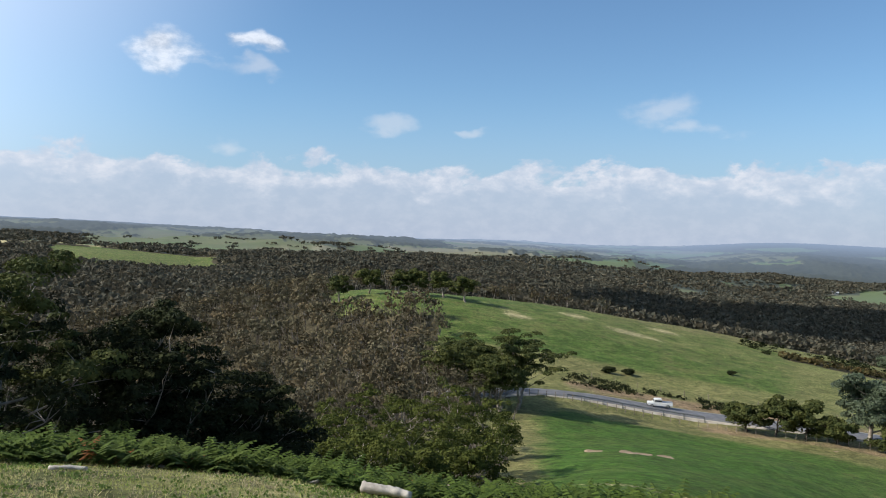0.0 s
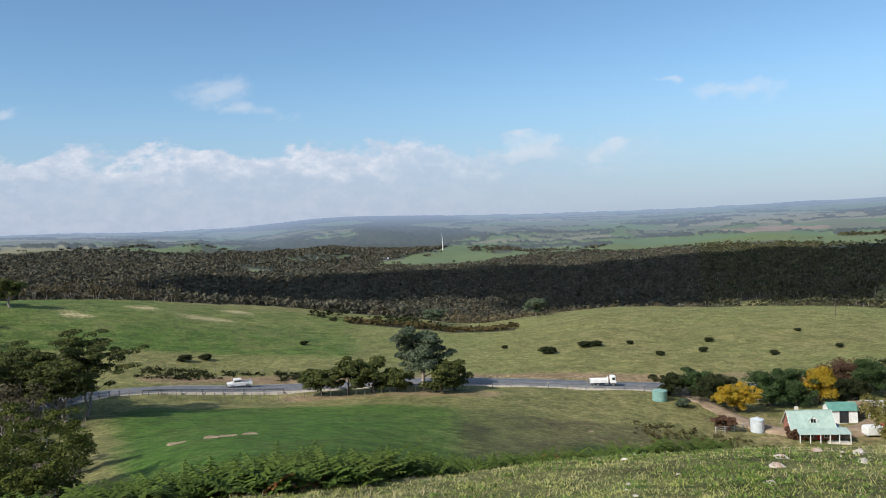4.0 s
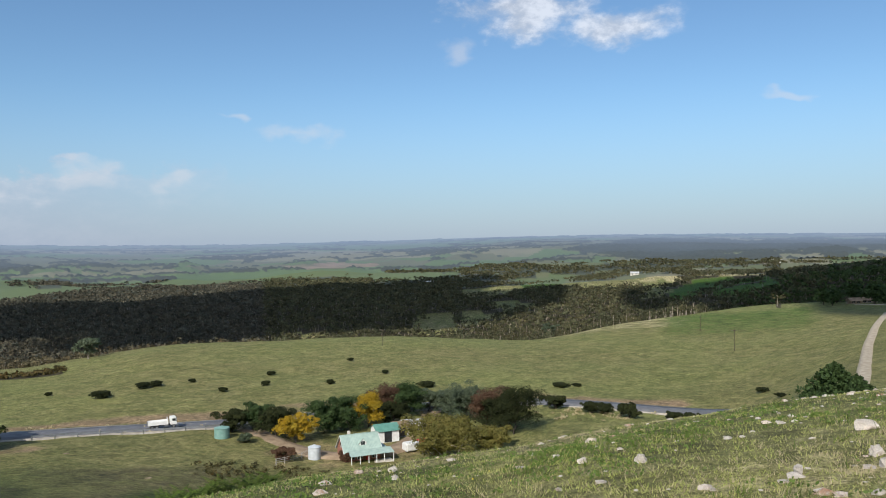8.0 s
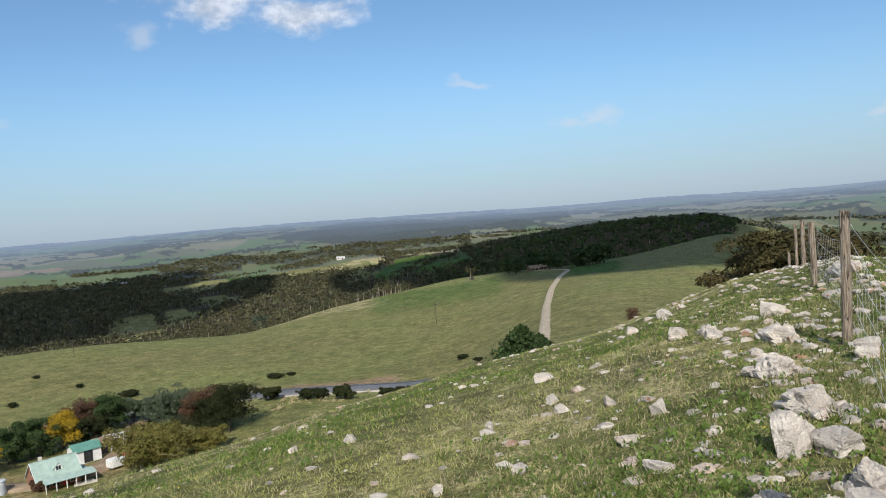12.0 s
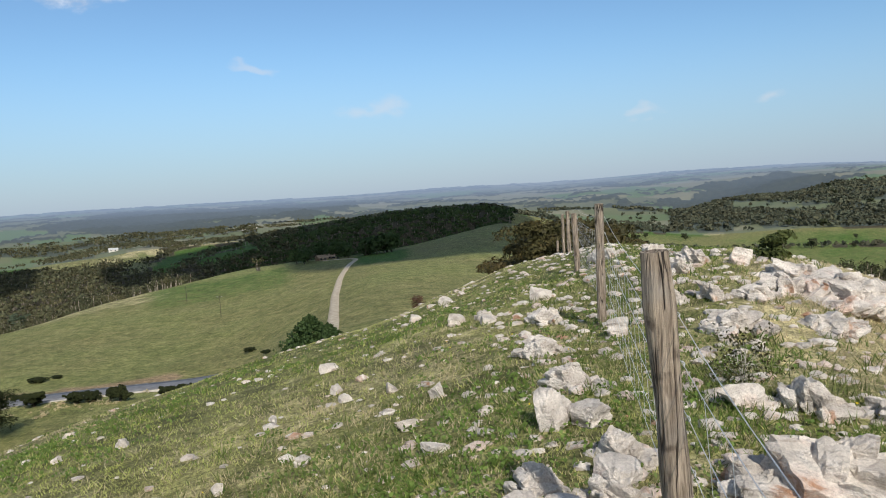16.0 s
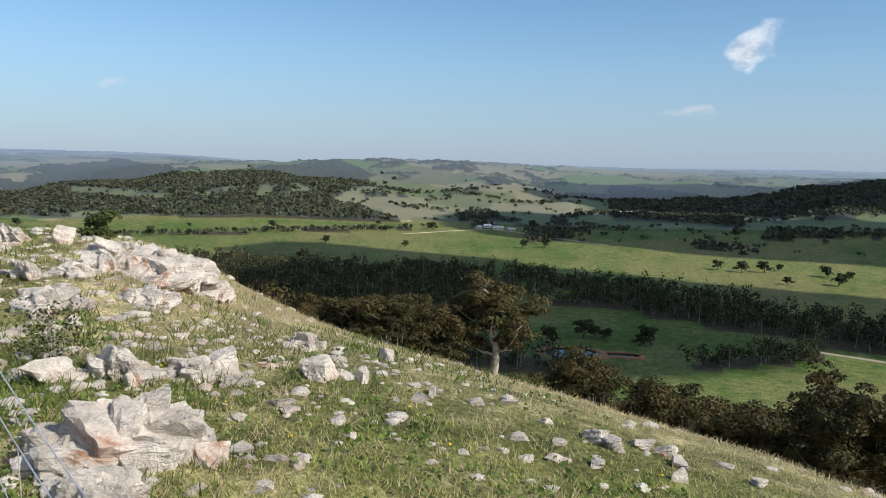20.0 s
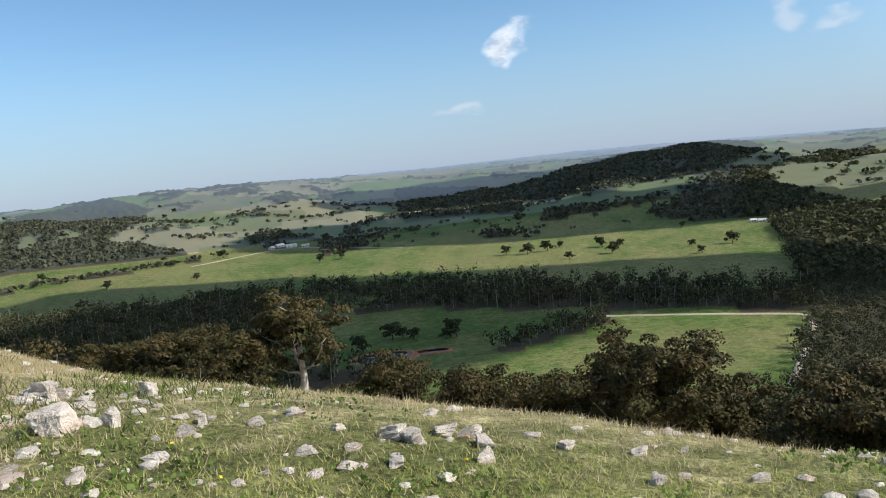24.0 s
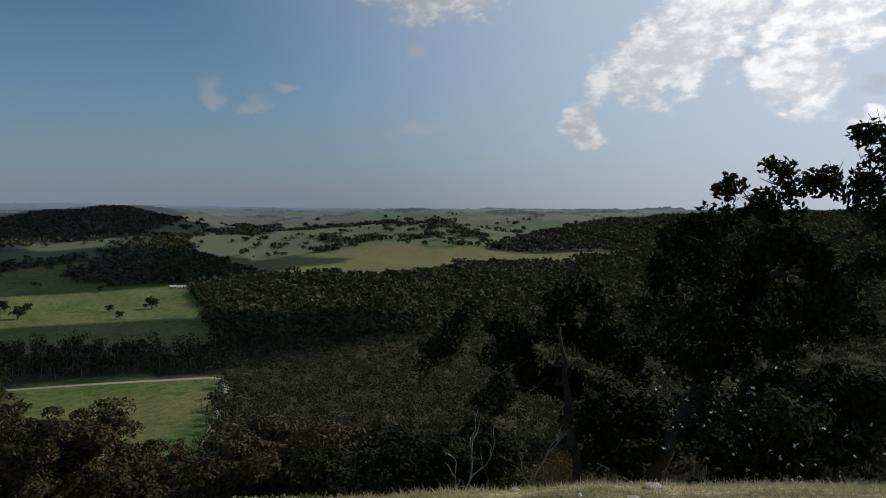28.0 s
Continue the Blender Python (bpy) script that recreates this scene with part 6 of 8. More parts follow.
def post(k, x, y, height, radius):
    rng = np.random.default_rng(60 + k)
    g = float(ground(x, y))
    t = thing("fence_post", "weathered round timber fence post with wire staples", "fence post", (x, y, g), "posts of the ridge fence")
    n = 9
    f = np.linspace(0, 1, n)
    lean = rng.normal(size=2) * 0.012
    if k == 1:
        lean = np.array([0.03, 0.05])
    P = np.stack([lean[0] * height * f, lean[1] * height * f, -0.15 + (height + 0.15) * f], 1)
    sides = 16
    V, F = tube(P, radius * (1 + 0.05 * rng.normal(size=n)), sides)
    V += rng.normal(size=V.shape) * radius * 0.025
    top = len(V)
    V = np.concatenate([V, [P[-1] + [0, 0, 0.006]]])
    tri = np.concatenate([F[:, [0, 1, 2]], F[:, [0, 2, 3]], [[top, (n - 1) * sides + j, (n - 1) * sides + (j + 1) % sides] for j in range(sides)]])
    part("timber", (V, tri), M_POST, t, smooth=False)
    heights = [0.18, 0.36, 0.54, 0.72, 0.9, 1.06]
    side = Vector((-0.29, -0.957, 0))
    for h in heights:
        if h < height - 0.02 and k < 4:
            c = Vector((lean[0] * h, lean[1] * h, h)) + side * (radius + 0.004)
            arc = [c + LINE * (0.012 * math.cos(u)) + side * 0.008 * math.sin(u) + Vector((0, 0, 0.006 * math.cos(u))) for u in np.linspace(0, math.pi, 5)]
            part("staple", tube([tuple(q) for q in arc], 0.002, 4), M_WIRE, t)
    return [Vector((x + lean[0] * h, y + lean[1] * h, g + h)) + side * (radius + 0.006) for h in heights]


rows = []
for k, (x, y) in enumerate(POST_AT):
    g = float(ground(x, y))
    rows.append(post(k, x, y, (-0.345 - g) if k == 0 else (-0.2 - g if k < 3 else (0.98 if k < 5 else 1.4)), 0.047 if k < 2 else 0.046))
fence = thing("fence_wires", "sagging galvanised ringlock wires strung between the posts", "fence", tuple(rows[0][0]))
base_at = Vector(rows[0][0])
for w in range(6):
    for k in range(len(rows) - 1):
        a, b = rows[k][w] - base_at, rows[k + 1][w] - base_at
        if k == 0 and w == 5:
            a = rows[0][4] - base_at + Vector((0, 0, 0.06))
        pts = [a.lerp(b, f) + Vector((0, 0, -0.05 * 4 * f * (1 - f))) for f in np.linspace(0, 1, 9)]
        part("wire", tube([tuple(p) for p in pts], 0.0015, 4), M_WIRE, fence)
for k in range(3):
    L = (rows[k + 1][0] - rows[k][0]).length
    for i in range(1, int(L / 0.3)):
        f = i * 0.3 / L
        sag = Vector((0, 0, -0.05 * 4 * f * (1 - f)))
        pts = [rows[k][w].lerp(rows[k + 1][w], f) + sag - base_at for w in range(5)]
        part("stay_wire", tube([tuple(p) for p in pts], 0.0010, 4), M_WIRE, fence)


# ---------------------------------------------------------------- trees near the hilltop
def place(name, label, category, bark, foliage, az, r, group="", spin=0.0, **kw):
    return tree(name, label, category, bark, foliage, Matrix.Translation(spot(az, r)) @ pose(0, 0, 0, 0, 0, spin), group, **kw)


place("gum_tree", "gnarled gum tree with a pale twisted trunk on the brow", "tree", M_DEAD, M_SCRUB, 148.4, 34, spin=40, seed=1, height=6.1, spread=2.3, girth=0.2, limbs=14, bare=0.44, clump=0.42,
      per=170, leaf=0.075, twigs=5, lean=0.05)
for az, r, h, s, sd in [(173.4, 25, 4.4, 2.6, 2), (170.6, 27, 3.9, 2.0, 3), (184.5, 22, 3.3, 1.9, 4), (187.5, 23, 3.6, 1.9, 5), (191.5, 20, 3.2, 1.8, 6), (178.5, 27, 3.2, 1.7, 7),
                            (165, 28, 3.4, 1.7, 8), (160, 30, 3.0, 1.6, 9), (155, 32, 3.0, 1.7, 10), (143.5, 33, 3.4, 2.0, 11), (139.5, 33, 3.6, 2.0, 12), (135.5, 34, 3.2, 1.9, 13),
                            (132, 36, 3.2, 2.0, 14), (128.8, 40, 3.2, 2.0, 15)]:
    place("scrub_gum", "low brown-green scrub gum with thin pale stems", "tree", M_BARK, M_SCRUB, az, r, "scrub below the brow", spin=sd * 70, seed=sd, height=h, spread=s, girth=0.08, limbs=9, bare=0.45,
          clump=0.4, per=130, leaf=0.062, twigs=4, lean=0.14, stems=3)
def aloft(az, el, r):
    """The point at a bearing, an elevation seen from the hilltop, and a distance over the ground."""
    return np.array([r * math.sin(radians(az)), r * math.cos(radians(az)), r * math.tan(radians(el))])


def crown_tree(label, seed, trunk, clumps, dist, girth, leaf_mat, per=800, wide=1.0):
    """A gum whose limbs reach from a leaning trunk to clusters of leaves: clumps of bearing, elevation, radius."""
    rng = np.random.default_rng(seed)
    P = [np.array(aloft(a, e, r)) for a, e, r in trunk]
    P[0][2] = float(ground(P[0][0], P[0][1])) - 0.2
    foot = P[0].copy()
    f = np.linspace(0, len(P) - 1, 14)
    T = np.stack([np.interp(f, np.arange(len(P)), [p[c] for p in P]) for c in range(3)], 1)
    T[1:-1] = 0.25 * T[:-2] + 0.5 * T[1:-1] + 0.25 * T[2:] + rng.normal(size=(12, 3)) * 0.03
    wood = [tube(T - foot, np.linspace(girth, girth * 0.18, 14), 8)]
    nodes, thick = [t for t in T[4:]], [girth * (0.8 - 0.03 * i) for i in range(10)]
    leafs = []
    ends = [(aloft(a, e, dist + rng.uniform(-0.9, 0.9)), rad * wide) for a, e, rad in clumps]
    ends.sort(key=lambda c: np.min(np.linalg.norm(np.array(nodes) - c[0], axis=1)))
    for c, rad in ends:
        N = np.array(nodes)
        cost = np.linalg.norm(N - c, axis=1) + 0.9 * np.maximum(N[:, 2] - c[2], 0)
        k = int(np.argmin(cost))
        a = N[k]
        m = 7
        h = np.linspace(0, 1, m)[:, None]
        Q = a + (c - a) * h + np.array([0, 0, -0.12]) * np.sin(h * math.pi) * np.linalg.norm(c - a)
        Q[1:-1] += rng.normal(size=(m - 2, 3)) * 0.06
        g = min(thick[k] * 0.72, girth * 0.4)
        wood.append(tube(Q - foot, np.linspace(g, max(0.012, g * 0.45), m), 6))
        nodes += [Q[3], Q[5], c]
        thick += [g * 0.75, g * 0.6, max(0.012, g * 0.45)]
        for _ in range(5):
            d = rng.normal(size=3)
            d[2] = abs(d[2])
            tip = c + d / np.linalg.norm(d) * rad * rng.uniform(0.6, 1.2)
            wood.append(tube(np.array([c - [0, 0, rad * 0.3], (c + tip) / 2 + rng.normal(size=3) * 0.03, tip]) - foot, [0.012, 0.008, 0.003], 4))
        sub = c + rng.normal(size=(7, 3)) * rad * [0.5, 0.5, 0.4]
        n = int(per * (rad / 0.4) ** 2)
        d = rng.normal(size=(n, 3))
        d *= (rng.uniform(0, 1, (n, 1)) ** 0.4) / np.linalg.norm(d, axis=1)[:, None]
        leafs.append(sub[rng.integers(0, 7, n)] + d * rad * 0.5 - foot)
    t = thing("dark_gum_tree", label, "tree", tuple(foot), "dark trees on the west brow")
    part("trunk", join(*wood), M_BARK_DARK, t, smooth=True)
    part("crown", leaves(np.concatenate(leafs), 0.05, rng, 0.2), leaf_mat, t)
    return t


WEST_CROWN = [(217.8, -0.5, 0.24), (220.0, -1.8, 0.32), (221.0, -0.2, 0.3), (223.9, -0.5, 0.34), (226.7, 2.5, 0.4), (227.6, 1.5, 0.3), (227.3, -1.4, 0.44), (228.6, 0.1, 0.34), (216.9, -4.5, 0.58),
              (214.9, -3.9, 0.3), (213.6, -6.3, 0.38), (218.8, -5.5, 0.58), (221.3, -5.1, 0.42), (223.7, -6.9, 0.5), (215.6, -8.6, 0.58), (218.5, -9.8, 0.66), (222.0, -9.6, 0.58), (224.6, -9.1, 0.36),
              (217.0, -12.2, 0.44), (220.2, -13.3, 0.44), (218.1, -2.5, 0.26), (226.0, -5.2, 0.3), (214.3, -11.4, 0.3)]
crown_tree("tall gum with open clustered crown against the sky, leaves coloured backlit-dark", 35, [(211.7, -20, 12.2), (215.7, -14.2, 12.4), (218.2, -9.8, 12.5), (221.5, -5.5, 12.6), (225.1, -3.5, 12.7)], WEST_CROWN, 12.5, 0.13, M_GUM_DARK_SHADE)
crown_tree("small gum with twisted bare twigs, leaves coloured backlit-dark", 33, [(208.4, -19.5, 12.4), (207.5, -14.6, 12.5), (206.8, -10, 12.6)],
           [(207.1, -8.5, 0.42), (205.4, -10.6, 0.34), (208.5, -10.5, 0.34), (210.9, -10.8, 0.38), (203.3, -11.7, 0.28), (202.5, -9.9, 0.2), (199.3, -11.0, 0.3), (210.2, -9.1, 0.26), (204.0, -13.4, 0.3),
            (206.8, -13.3, 0.34), (198.3, -12.0, 0.22), (211.6, -12.5, 0.3), (202.5, -14.7, 0.26)], 12.8, 0.09, M_GUM_DARK_SHADE, wide=1.3)
crown_tree("tall gum with open clustered crown against the sky, leaves coloured backlit-dark", 36, [(231, -17, 13), (231.5, -9, 13), (231, -3, 13)],
           [(229.6, 1.2, 0.34), (231, 2.6, 0.4), (232.5, 1.0, 0.4), (233.2, -1.5, 0.45), (231, -1.2, 0.4), (232, -4.5, 0.5), (230, -4.0, 0.3), (234, -5, 0.4)], 13.2, 0.11, M_GUM_DARK_SHADE)
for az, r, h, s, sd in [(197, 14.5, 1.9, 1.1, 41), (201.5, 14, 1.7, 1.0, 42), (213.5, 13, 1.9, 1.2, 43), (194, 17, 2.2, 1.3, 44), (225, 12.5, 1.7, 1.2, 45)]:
    place("dark_gum_tree", "low gum shrub with bare grey twigs, leaves coloured backlit-dark", "tree", M_BARK_DARK, M_GUM_DARK_SHADE, az, r, "dark trees on the west brow", seed=sd, height=h, spread=s, girth=0.06, limbs=8, bare=0.25, clump=0.3,
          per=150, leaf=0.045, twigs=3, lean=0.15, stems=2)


def bare_branch(seed, length, g):
    rng = np.random.default_rng(seed)
    out = []
    def go(p, d, l, g, depth):
        n = 5
        P = [np.array(p)]
        for i in range(n):
            d = d + rng.normal(size=3) * 0.28
            d /= np.linalg.norm(d)
            P.append(P[-1] + d * l / n)
        out.append(tube(P, np.linspace(g, g * 0.4, n + 1), 5))
        if depth:
            for i in (2, 4, 5):
                go(P[i], d + rng.normal(size=3) * 0.7, l * 0.55, g * 0.5, depth - 1)
    go([0, 0, 0], np.array([0.7, 0.2, 0.45]), length, g, 2)
    return join(*out)


for k, (az, r, up, L, spin) in enumerate([(197, 11.5, 0.55, 1.3, 160), (200, 11.8, 0.7, 1.2, 40), (204.5, 12.2, 0.6, 1.0, 200), (209, 12.6, 1.2, 0.9, 60)]):
    tagged(part("dead_branch", bare_branch(70 + k, L, 0.028), M_DEAD, at=Matrix.Translation(spot(az, r, up - 0.5)) @ pose(0, 0, 0, 0, 0, spin), smooth=True), "bare bleached dead branch standing among dark shrubs", "branch",
           "dead branches on the west brow")
shrub_at = spot(219, 9.8)
shrub = tree("flowering_shrub", "shrub with small white flowers on the brow", "shrub", M_BARK_DARK, M_GUM_DARK_SHADE, Matrix.Translation(shrub_at), seed=51, height=1.3, spread=0.9, girth=0.03, limbs=10, bare=0.1, clump=0.2, per=90,
             leaf=0.035, twigs=3, stems=3)
rngf = np.random.default_rng(52)
d = rngf.normal(size=(210, 3)) * [0.5, 0.5, 0.3] + [0, 0, 0.8]
part("flowers", leaves(np.repeat(d, 3, 0) + rngf.normal(size=(630, 3)) * 0.01, 0.017, rngf, 0, 0.8), M_FLOWER, shrub, "small white flowers")
place("dry_shrub", "leafless grey shrub between the boulders", "shrub", M_DEAD, M_SCRUB, 118.5, 5.6, seed=53, height=0.4, spread=0.28, girth=0.009, limbs=12, bare=0.05, clump=0.04, per=3, leaf=0.012, twigs=5, stems=4)
place("green_shrub", "small round green shrub on the crest", "shrub", M_BARK, M_GUM, 120.8, 11.0, seed=54, height=0.3, spread=0.22, girth=0.01, limbs=8, bare=0.1, clump=0.12, per=60, leaf=0.03, twigs=2)
place("brown_shrub", "thin brown leafless bush on the slope", "shrub", M_BARK_DARK, M_PURPLE, 96.2, 28, seed=55, height=0.42, spread=0.26, girth=0.02, limbs=10, bare=0.1, clump=0.12, per=14, leaf=0.02, twigs=4, stems=3)
place("green_weed", "clump of tall weeds on the brow", "shrub", M_BARK, M_GUM, 173.5, 9.8, seed=56, height=0.35, spread=0.3, girth=0.01, limbs=8, bare=0.1, clump=0.12, per=50, leaf=0.03, twigs=2)

# dark gums in the north-west, below the bracken: first in sunlit leaf colour, rest in shade colour
for az, r, h, s, sd in [(331.5, 37, 11.2, 5.0, 61), (328, 33, 9, 4, 62), (337, 37, 8.4, 4.6, 63), (341.5, 38, 6.6, 4.2, 64), (346, 40, 5.6, 3.8, 65), (335, 46, 9, 4.5, 66), (348, 44, 4.6, 3.0, 67)]:
    place("dark_gum_tree", "large dark green gum with bare grey limbs below the bracken", "tree", M_BARK, M_GUM_DARK_SHADE if sd != 61 else M_GUM, az, r, "dark gums below the bracken", seed=sd, height=h, spread=s, girth=0.2,
          limbs=20, bare=0.12, clump=0.7, per=210, leaf=0.09, twigs=5, lean=0.08, flat=0.55)
for az, r, h, s, sd in [(351, 62, 7, 4.2, 71), (354.5, 66, 7.5, 4.5, 72), (358.5, 70, 8.5, 4.6, 73), (1, 66, 8, 4.2, 74), (3.5, 72, 8, 4, 75), (356.5, 80, 9, 5, 76), (0.5, 90, 9.5, 5, 77), (353, 90, 9, 5, 78), (4.8, 84, 5.5, 2.6, 79),
                        (349, 54, 4.6, 3.2, 170), (352.5, 52, 4.2, 3.4, 171), (356.2, 55, 4.6, 3.6, 172), (359.6, 57, 4.6, 3.4, 173), (2.6, 60, 4.4, 3.0, 174), (358, 49, 3.2, 2.6, 175), (354.4, 47, 3.2, 2.8, 176), (1.8, 52, 3.2, 2.4, 177)]:
    place("gum_tree", "rounded green gum tree on the lower slope", "tree", M_BARK, M_OLIVE, az, r, "gums on the lower slope", seed=sd, height=h, spread=s, girth=0.16, limbs=12, bare=0.08, clump=0.62, per=120, leaf=0.1, twigs=3, flat=0.62)
for az, r, h, s, sd in [(5.8, 137, 13, 7, 81), (2.4, 142, 12, 6.5, 82), (0.2, 150, 12, 6, 83), (4.4, 133, 10, 5, 85)]:
    place("gum_tree", "spreading dark gum with leaning pale trunks near the road", "tree", M_BARK, M_GUM, az, r, "gums by the road bend", seed=sd, height=h, spread=s, girth=0.32, limbs=13, bare=0.34, clump=1.15, per=140, leaf=0.19,
          twigs=4, stems=2, flat=0.45)


# ---------------------------------------------------------------- along the road
place("gum_tree", "tall rounded grey-green gum beside the road", "tree", M_BARK, M_BLUEGUM, 29.0, 163, seed=91, height=13, spread=6.2, girth=0.42, limbs=14, bare=0.22, clump=1.45, per=150, leaf=0.27, twigs=6, flat=0.7)
for az, r, h, s, sd in [(21.6, 159, 5.5, 3.2, 92), (23.3, 158, 7.2, 4.0, 93), (25.2, 159, 6.6, 3.8, 94), (27, 158, 4.2, 2.8, 95), (31.2, 160, 6.5, 3.4, 96), (30.3, 157, 5, 3, 97)]:
    place("wattle_tree", "bushy dark green wattle on the bank below the road", "tree", M_BARK_DARK, M_GUM, az, r, "wattles below the road", seed=sd, height=h, spread=s, girth=0.2, limbs=12, bare=0.1, clump=1.05, per=100, leaf=0.24, twigs=5)
HOUSE_TREES = [(46.6, 168, 5.2, 3.0, M_GUM_DARK_SHADE, "dense dark green bush near the water tank"), (48.2, 169, 6.5, 3.4, M_PINE, "dense dark green bush near the water tank"),
               (49.6, 164, 7.0, 3.6, M_GUM_DARK_SHADE, "dark evergreen tree beside the farmhouse"), (51.0, 159, 6.6, 3.2, M_YELLOW, "autumn tree with orange-yellow leaves beside the farmhouse"),
               (53.0, 166, 8.0, 3.6, M_PINE, "dark conifer behind the farmhouse"), (54.8, 168, 8.6, 3.8, M_PINE, "dark conifer behind the farmhouse"), (56.2, 171, 9.0, 3.2, M_YELLOW, "bright yellow autumn tree behind the conifers"),
               (57.3, 176, 9.5, 3.4, M_PURPLE, "bare reddish tree behind the farmhouse"), (58.9, 178, 10, 3.2, M_PINE, "dark cypress behind the farmhouse"), (60.6, 182, 6, 4.0, M_BLUEGUM, "grey-green shrubbery behind the house yard"),
               (62.2, 180, 6, 3.6, M_BLUEGUM, "grey-green shrubbery behind the house yard"), (63.4, 172, 9.5, 4.2, M_BLUEGUM, "rounded green tree beside the house yard"), (64.8, 168, 9.0, 4.0, M_PURPLE, "brown-leaved tree beside the willow"),
               (66.8, 160, 11.5, 4.4, M_GUM_DARK_SHADE, "tall dark evergreen at the end of the garden"), (65.8, 164, 9.0, 3.8, M_GUM_DARK_SHADE, "dark evergreen at the end of the garden"), (58.0, 172, 6.0, 3.0, M_GUM_DARK_SHADE, "dark shrubbery behind the house yard"),
               (54.6, 147, 2.2, 1.6, M_PURPLE, "brown leafless shrub in front of the farmhouse"), (50.2, 147, 2.6, 1.8, M_PURPLE, "brown leafless shrub on the dirt bank"), (47.4, 158, 2.0, 1.4, M_BLUEGUM, "low grey-green shrub by the driveway"),
               (69.9, 181, 3.2, 2.6, M_GUM_DARK_SHADE, "round dark bush beside the road"), (72.4, 178, 2.6, 2.0, M_GUM_DARK_SHADE, "round dark bush beside the road"), (73.3, 178, 2.4, 1.9, M_GUM_DARK_SHADE, "round dark bush beside the road"),
               (75.0, 174, 3.6, 2.2, M_GUM_DARK_SHADE, "round dark bush beside the road"), (78.0, 172, 2.0, 1.8, M_GUM_DARK_SHADE, "round dark bush beside the road"), (79.2, 172, 1.9, 1.6, M_GUM_DARK_SHADE, "round dark bush beside the road")]
for k, (az, r, h, s, m, label) in enumerate(HOUSE_TREES):
    place("garden_tree" if h > 3.5 else "bush", label, "tree" if h > 3.5 else "bush", M_BARK_DARK, m, az, r, seed=200 + k, height=h * 0.8, spread=s * 1.12, girth=0.15, limbs=13, bare=0.04,
          clump=h * 0.14, per=130, leaf=0.16, twigs=6, flat=0.85)
place("willow", "broad yellow-green willow beside the farmhouse", "tree", M_BARK, M_WILLOW, 61.6, 145, seed=240, height=8.4, spread=5.6, girth=0.35, limbs=18, bare=0.04, clump=1.5, per=170, leaf=0.2, twigs=7, flat=1.0)
place("willow", "low yellow-green willow growth at the end of the garden", "tree", M_BARK, M_WILLOW, 65.3, 148, seed=241, height=4.2, spread=4.0, girth=0.2, limbs=12, bare=0.05, clump=1.1, per=130, leaf=0.2, twigs=5)

# low bushes dotted over the pasture behind the road
RIDGE_BUSHES = [(38.2, 217, 1.5, 3.4), (40.8, 227, 1.3, 3.0), (41.6, 229, 1.2, 2.6), (49.3, 239, 1.0, 1.8), (48.9, 220, 1.0, 1.8), (53.5, 220, 1.0, 1.8), (46, 214, 1.0, 1.6), (44, 232, 0.9, 1.4), (57.5, 236, 0.9, 1.6),
                (60.5, 214, 1.2, 3.6), (13.6, 199, 1.2, 2.2), (12.2, 196, 1.3, 2.4), (20.4, 225, 0.9, 1.8), (70.2, 212, 0.9, 3.2), (71.4, 214, 0.7, 1.8), (83.9, 205, 0.9, 2.4), (85.0, 190, 0.8, 1.8), (55, 260, 0.8, 1.5), (35, 232, 0.8, 1.3)]
first = None
for k, (az, r, h, s) in enumerate(RIDGE_BUSHES):
    if first is None:
        w, l = grow(seed=260, height=1.0, spread=1.0, girth=0.03, limbs=9, bare=0.05, clump=0.32, per=90, leaf=0.09, twigs=3, stems=2)
        first = thing("gorse_bush", "low dark green bush on the dry pasture", "bush", group="bushes on the pasture")
        part("trunk", w, M_BARK_DARK, first)
        part("crown", l, M_GUM_DARK_SHADE, first)
        first.matrix_basis = Matrix.Translation(spot(az, r)) @ Matrix.Diagonal((s * 0.6, s * 0.6, h, 1))
    else:
        copy_thing(first, Matrix.Translation(spot(az, r)) @ pose(0, 0, 0, 0, 0, 47 * k)).scale = (s * 0.6, s * 0.6, h)


def bush_band(seed, n, a0, a1, r0, r1, size, mat, name, label):
    rng = np.random.default_rng(seed)
    a, r = rng.uniform(a0, a1, n), rng.uniform(r0, r1, n)
    x, y = r * np.sin(np.radians(a)), r * np.cos(np.radians(a))
    ok = swell(x / 6, y / 6, seed) > -0.1
    x, y = x[ok], y[ok]
    d = rng.normal(size=(len(x), 26, 3)) * [0.55, 0.55, 0.3]
    s = size * rng.uniform(0.5, 1.3, len(x))
    C = np.stack([x, y, ground(x, y) + s * 0.35], 1)[:, None] + d * s[:, None, None]
    tagged(part(name, leaves(C.reshape(-1, 3), np.repeat(s * 0.3, 26)[:, None], rng, 0, 0.7), mat), label, "bushes", kind="stuff")


bush_band(3, 170, 21, 31, 285, 325, 1.3, M_GUM_DARK_SHADE, "heath_patch", "patch of dark heathy scrub on the ridge")
bush_band(4, 260, 9, 21, 176, 186, 0.7, M_GUM_DARK_SHADE, "roadside_scrub", "low scrub along the far side of the road")
bush_band(5, 420, 32, 80, 170, 183, 0.5, M_STRAW, "roadside_grass", "tall dry grass along the road verge")
bush_band(6, 240, 44, 64, 128, 142, 0.6, M_SCRUB, "garden_growth", "rough brown growth below the farmhouse")


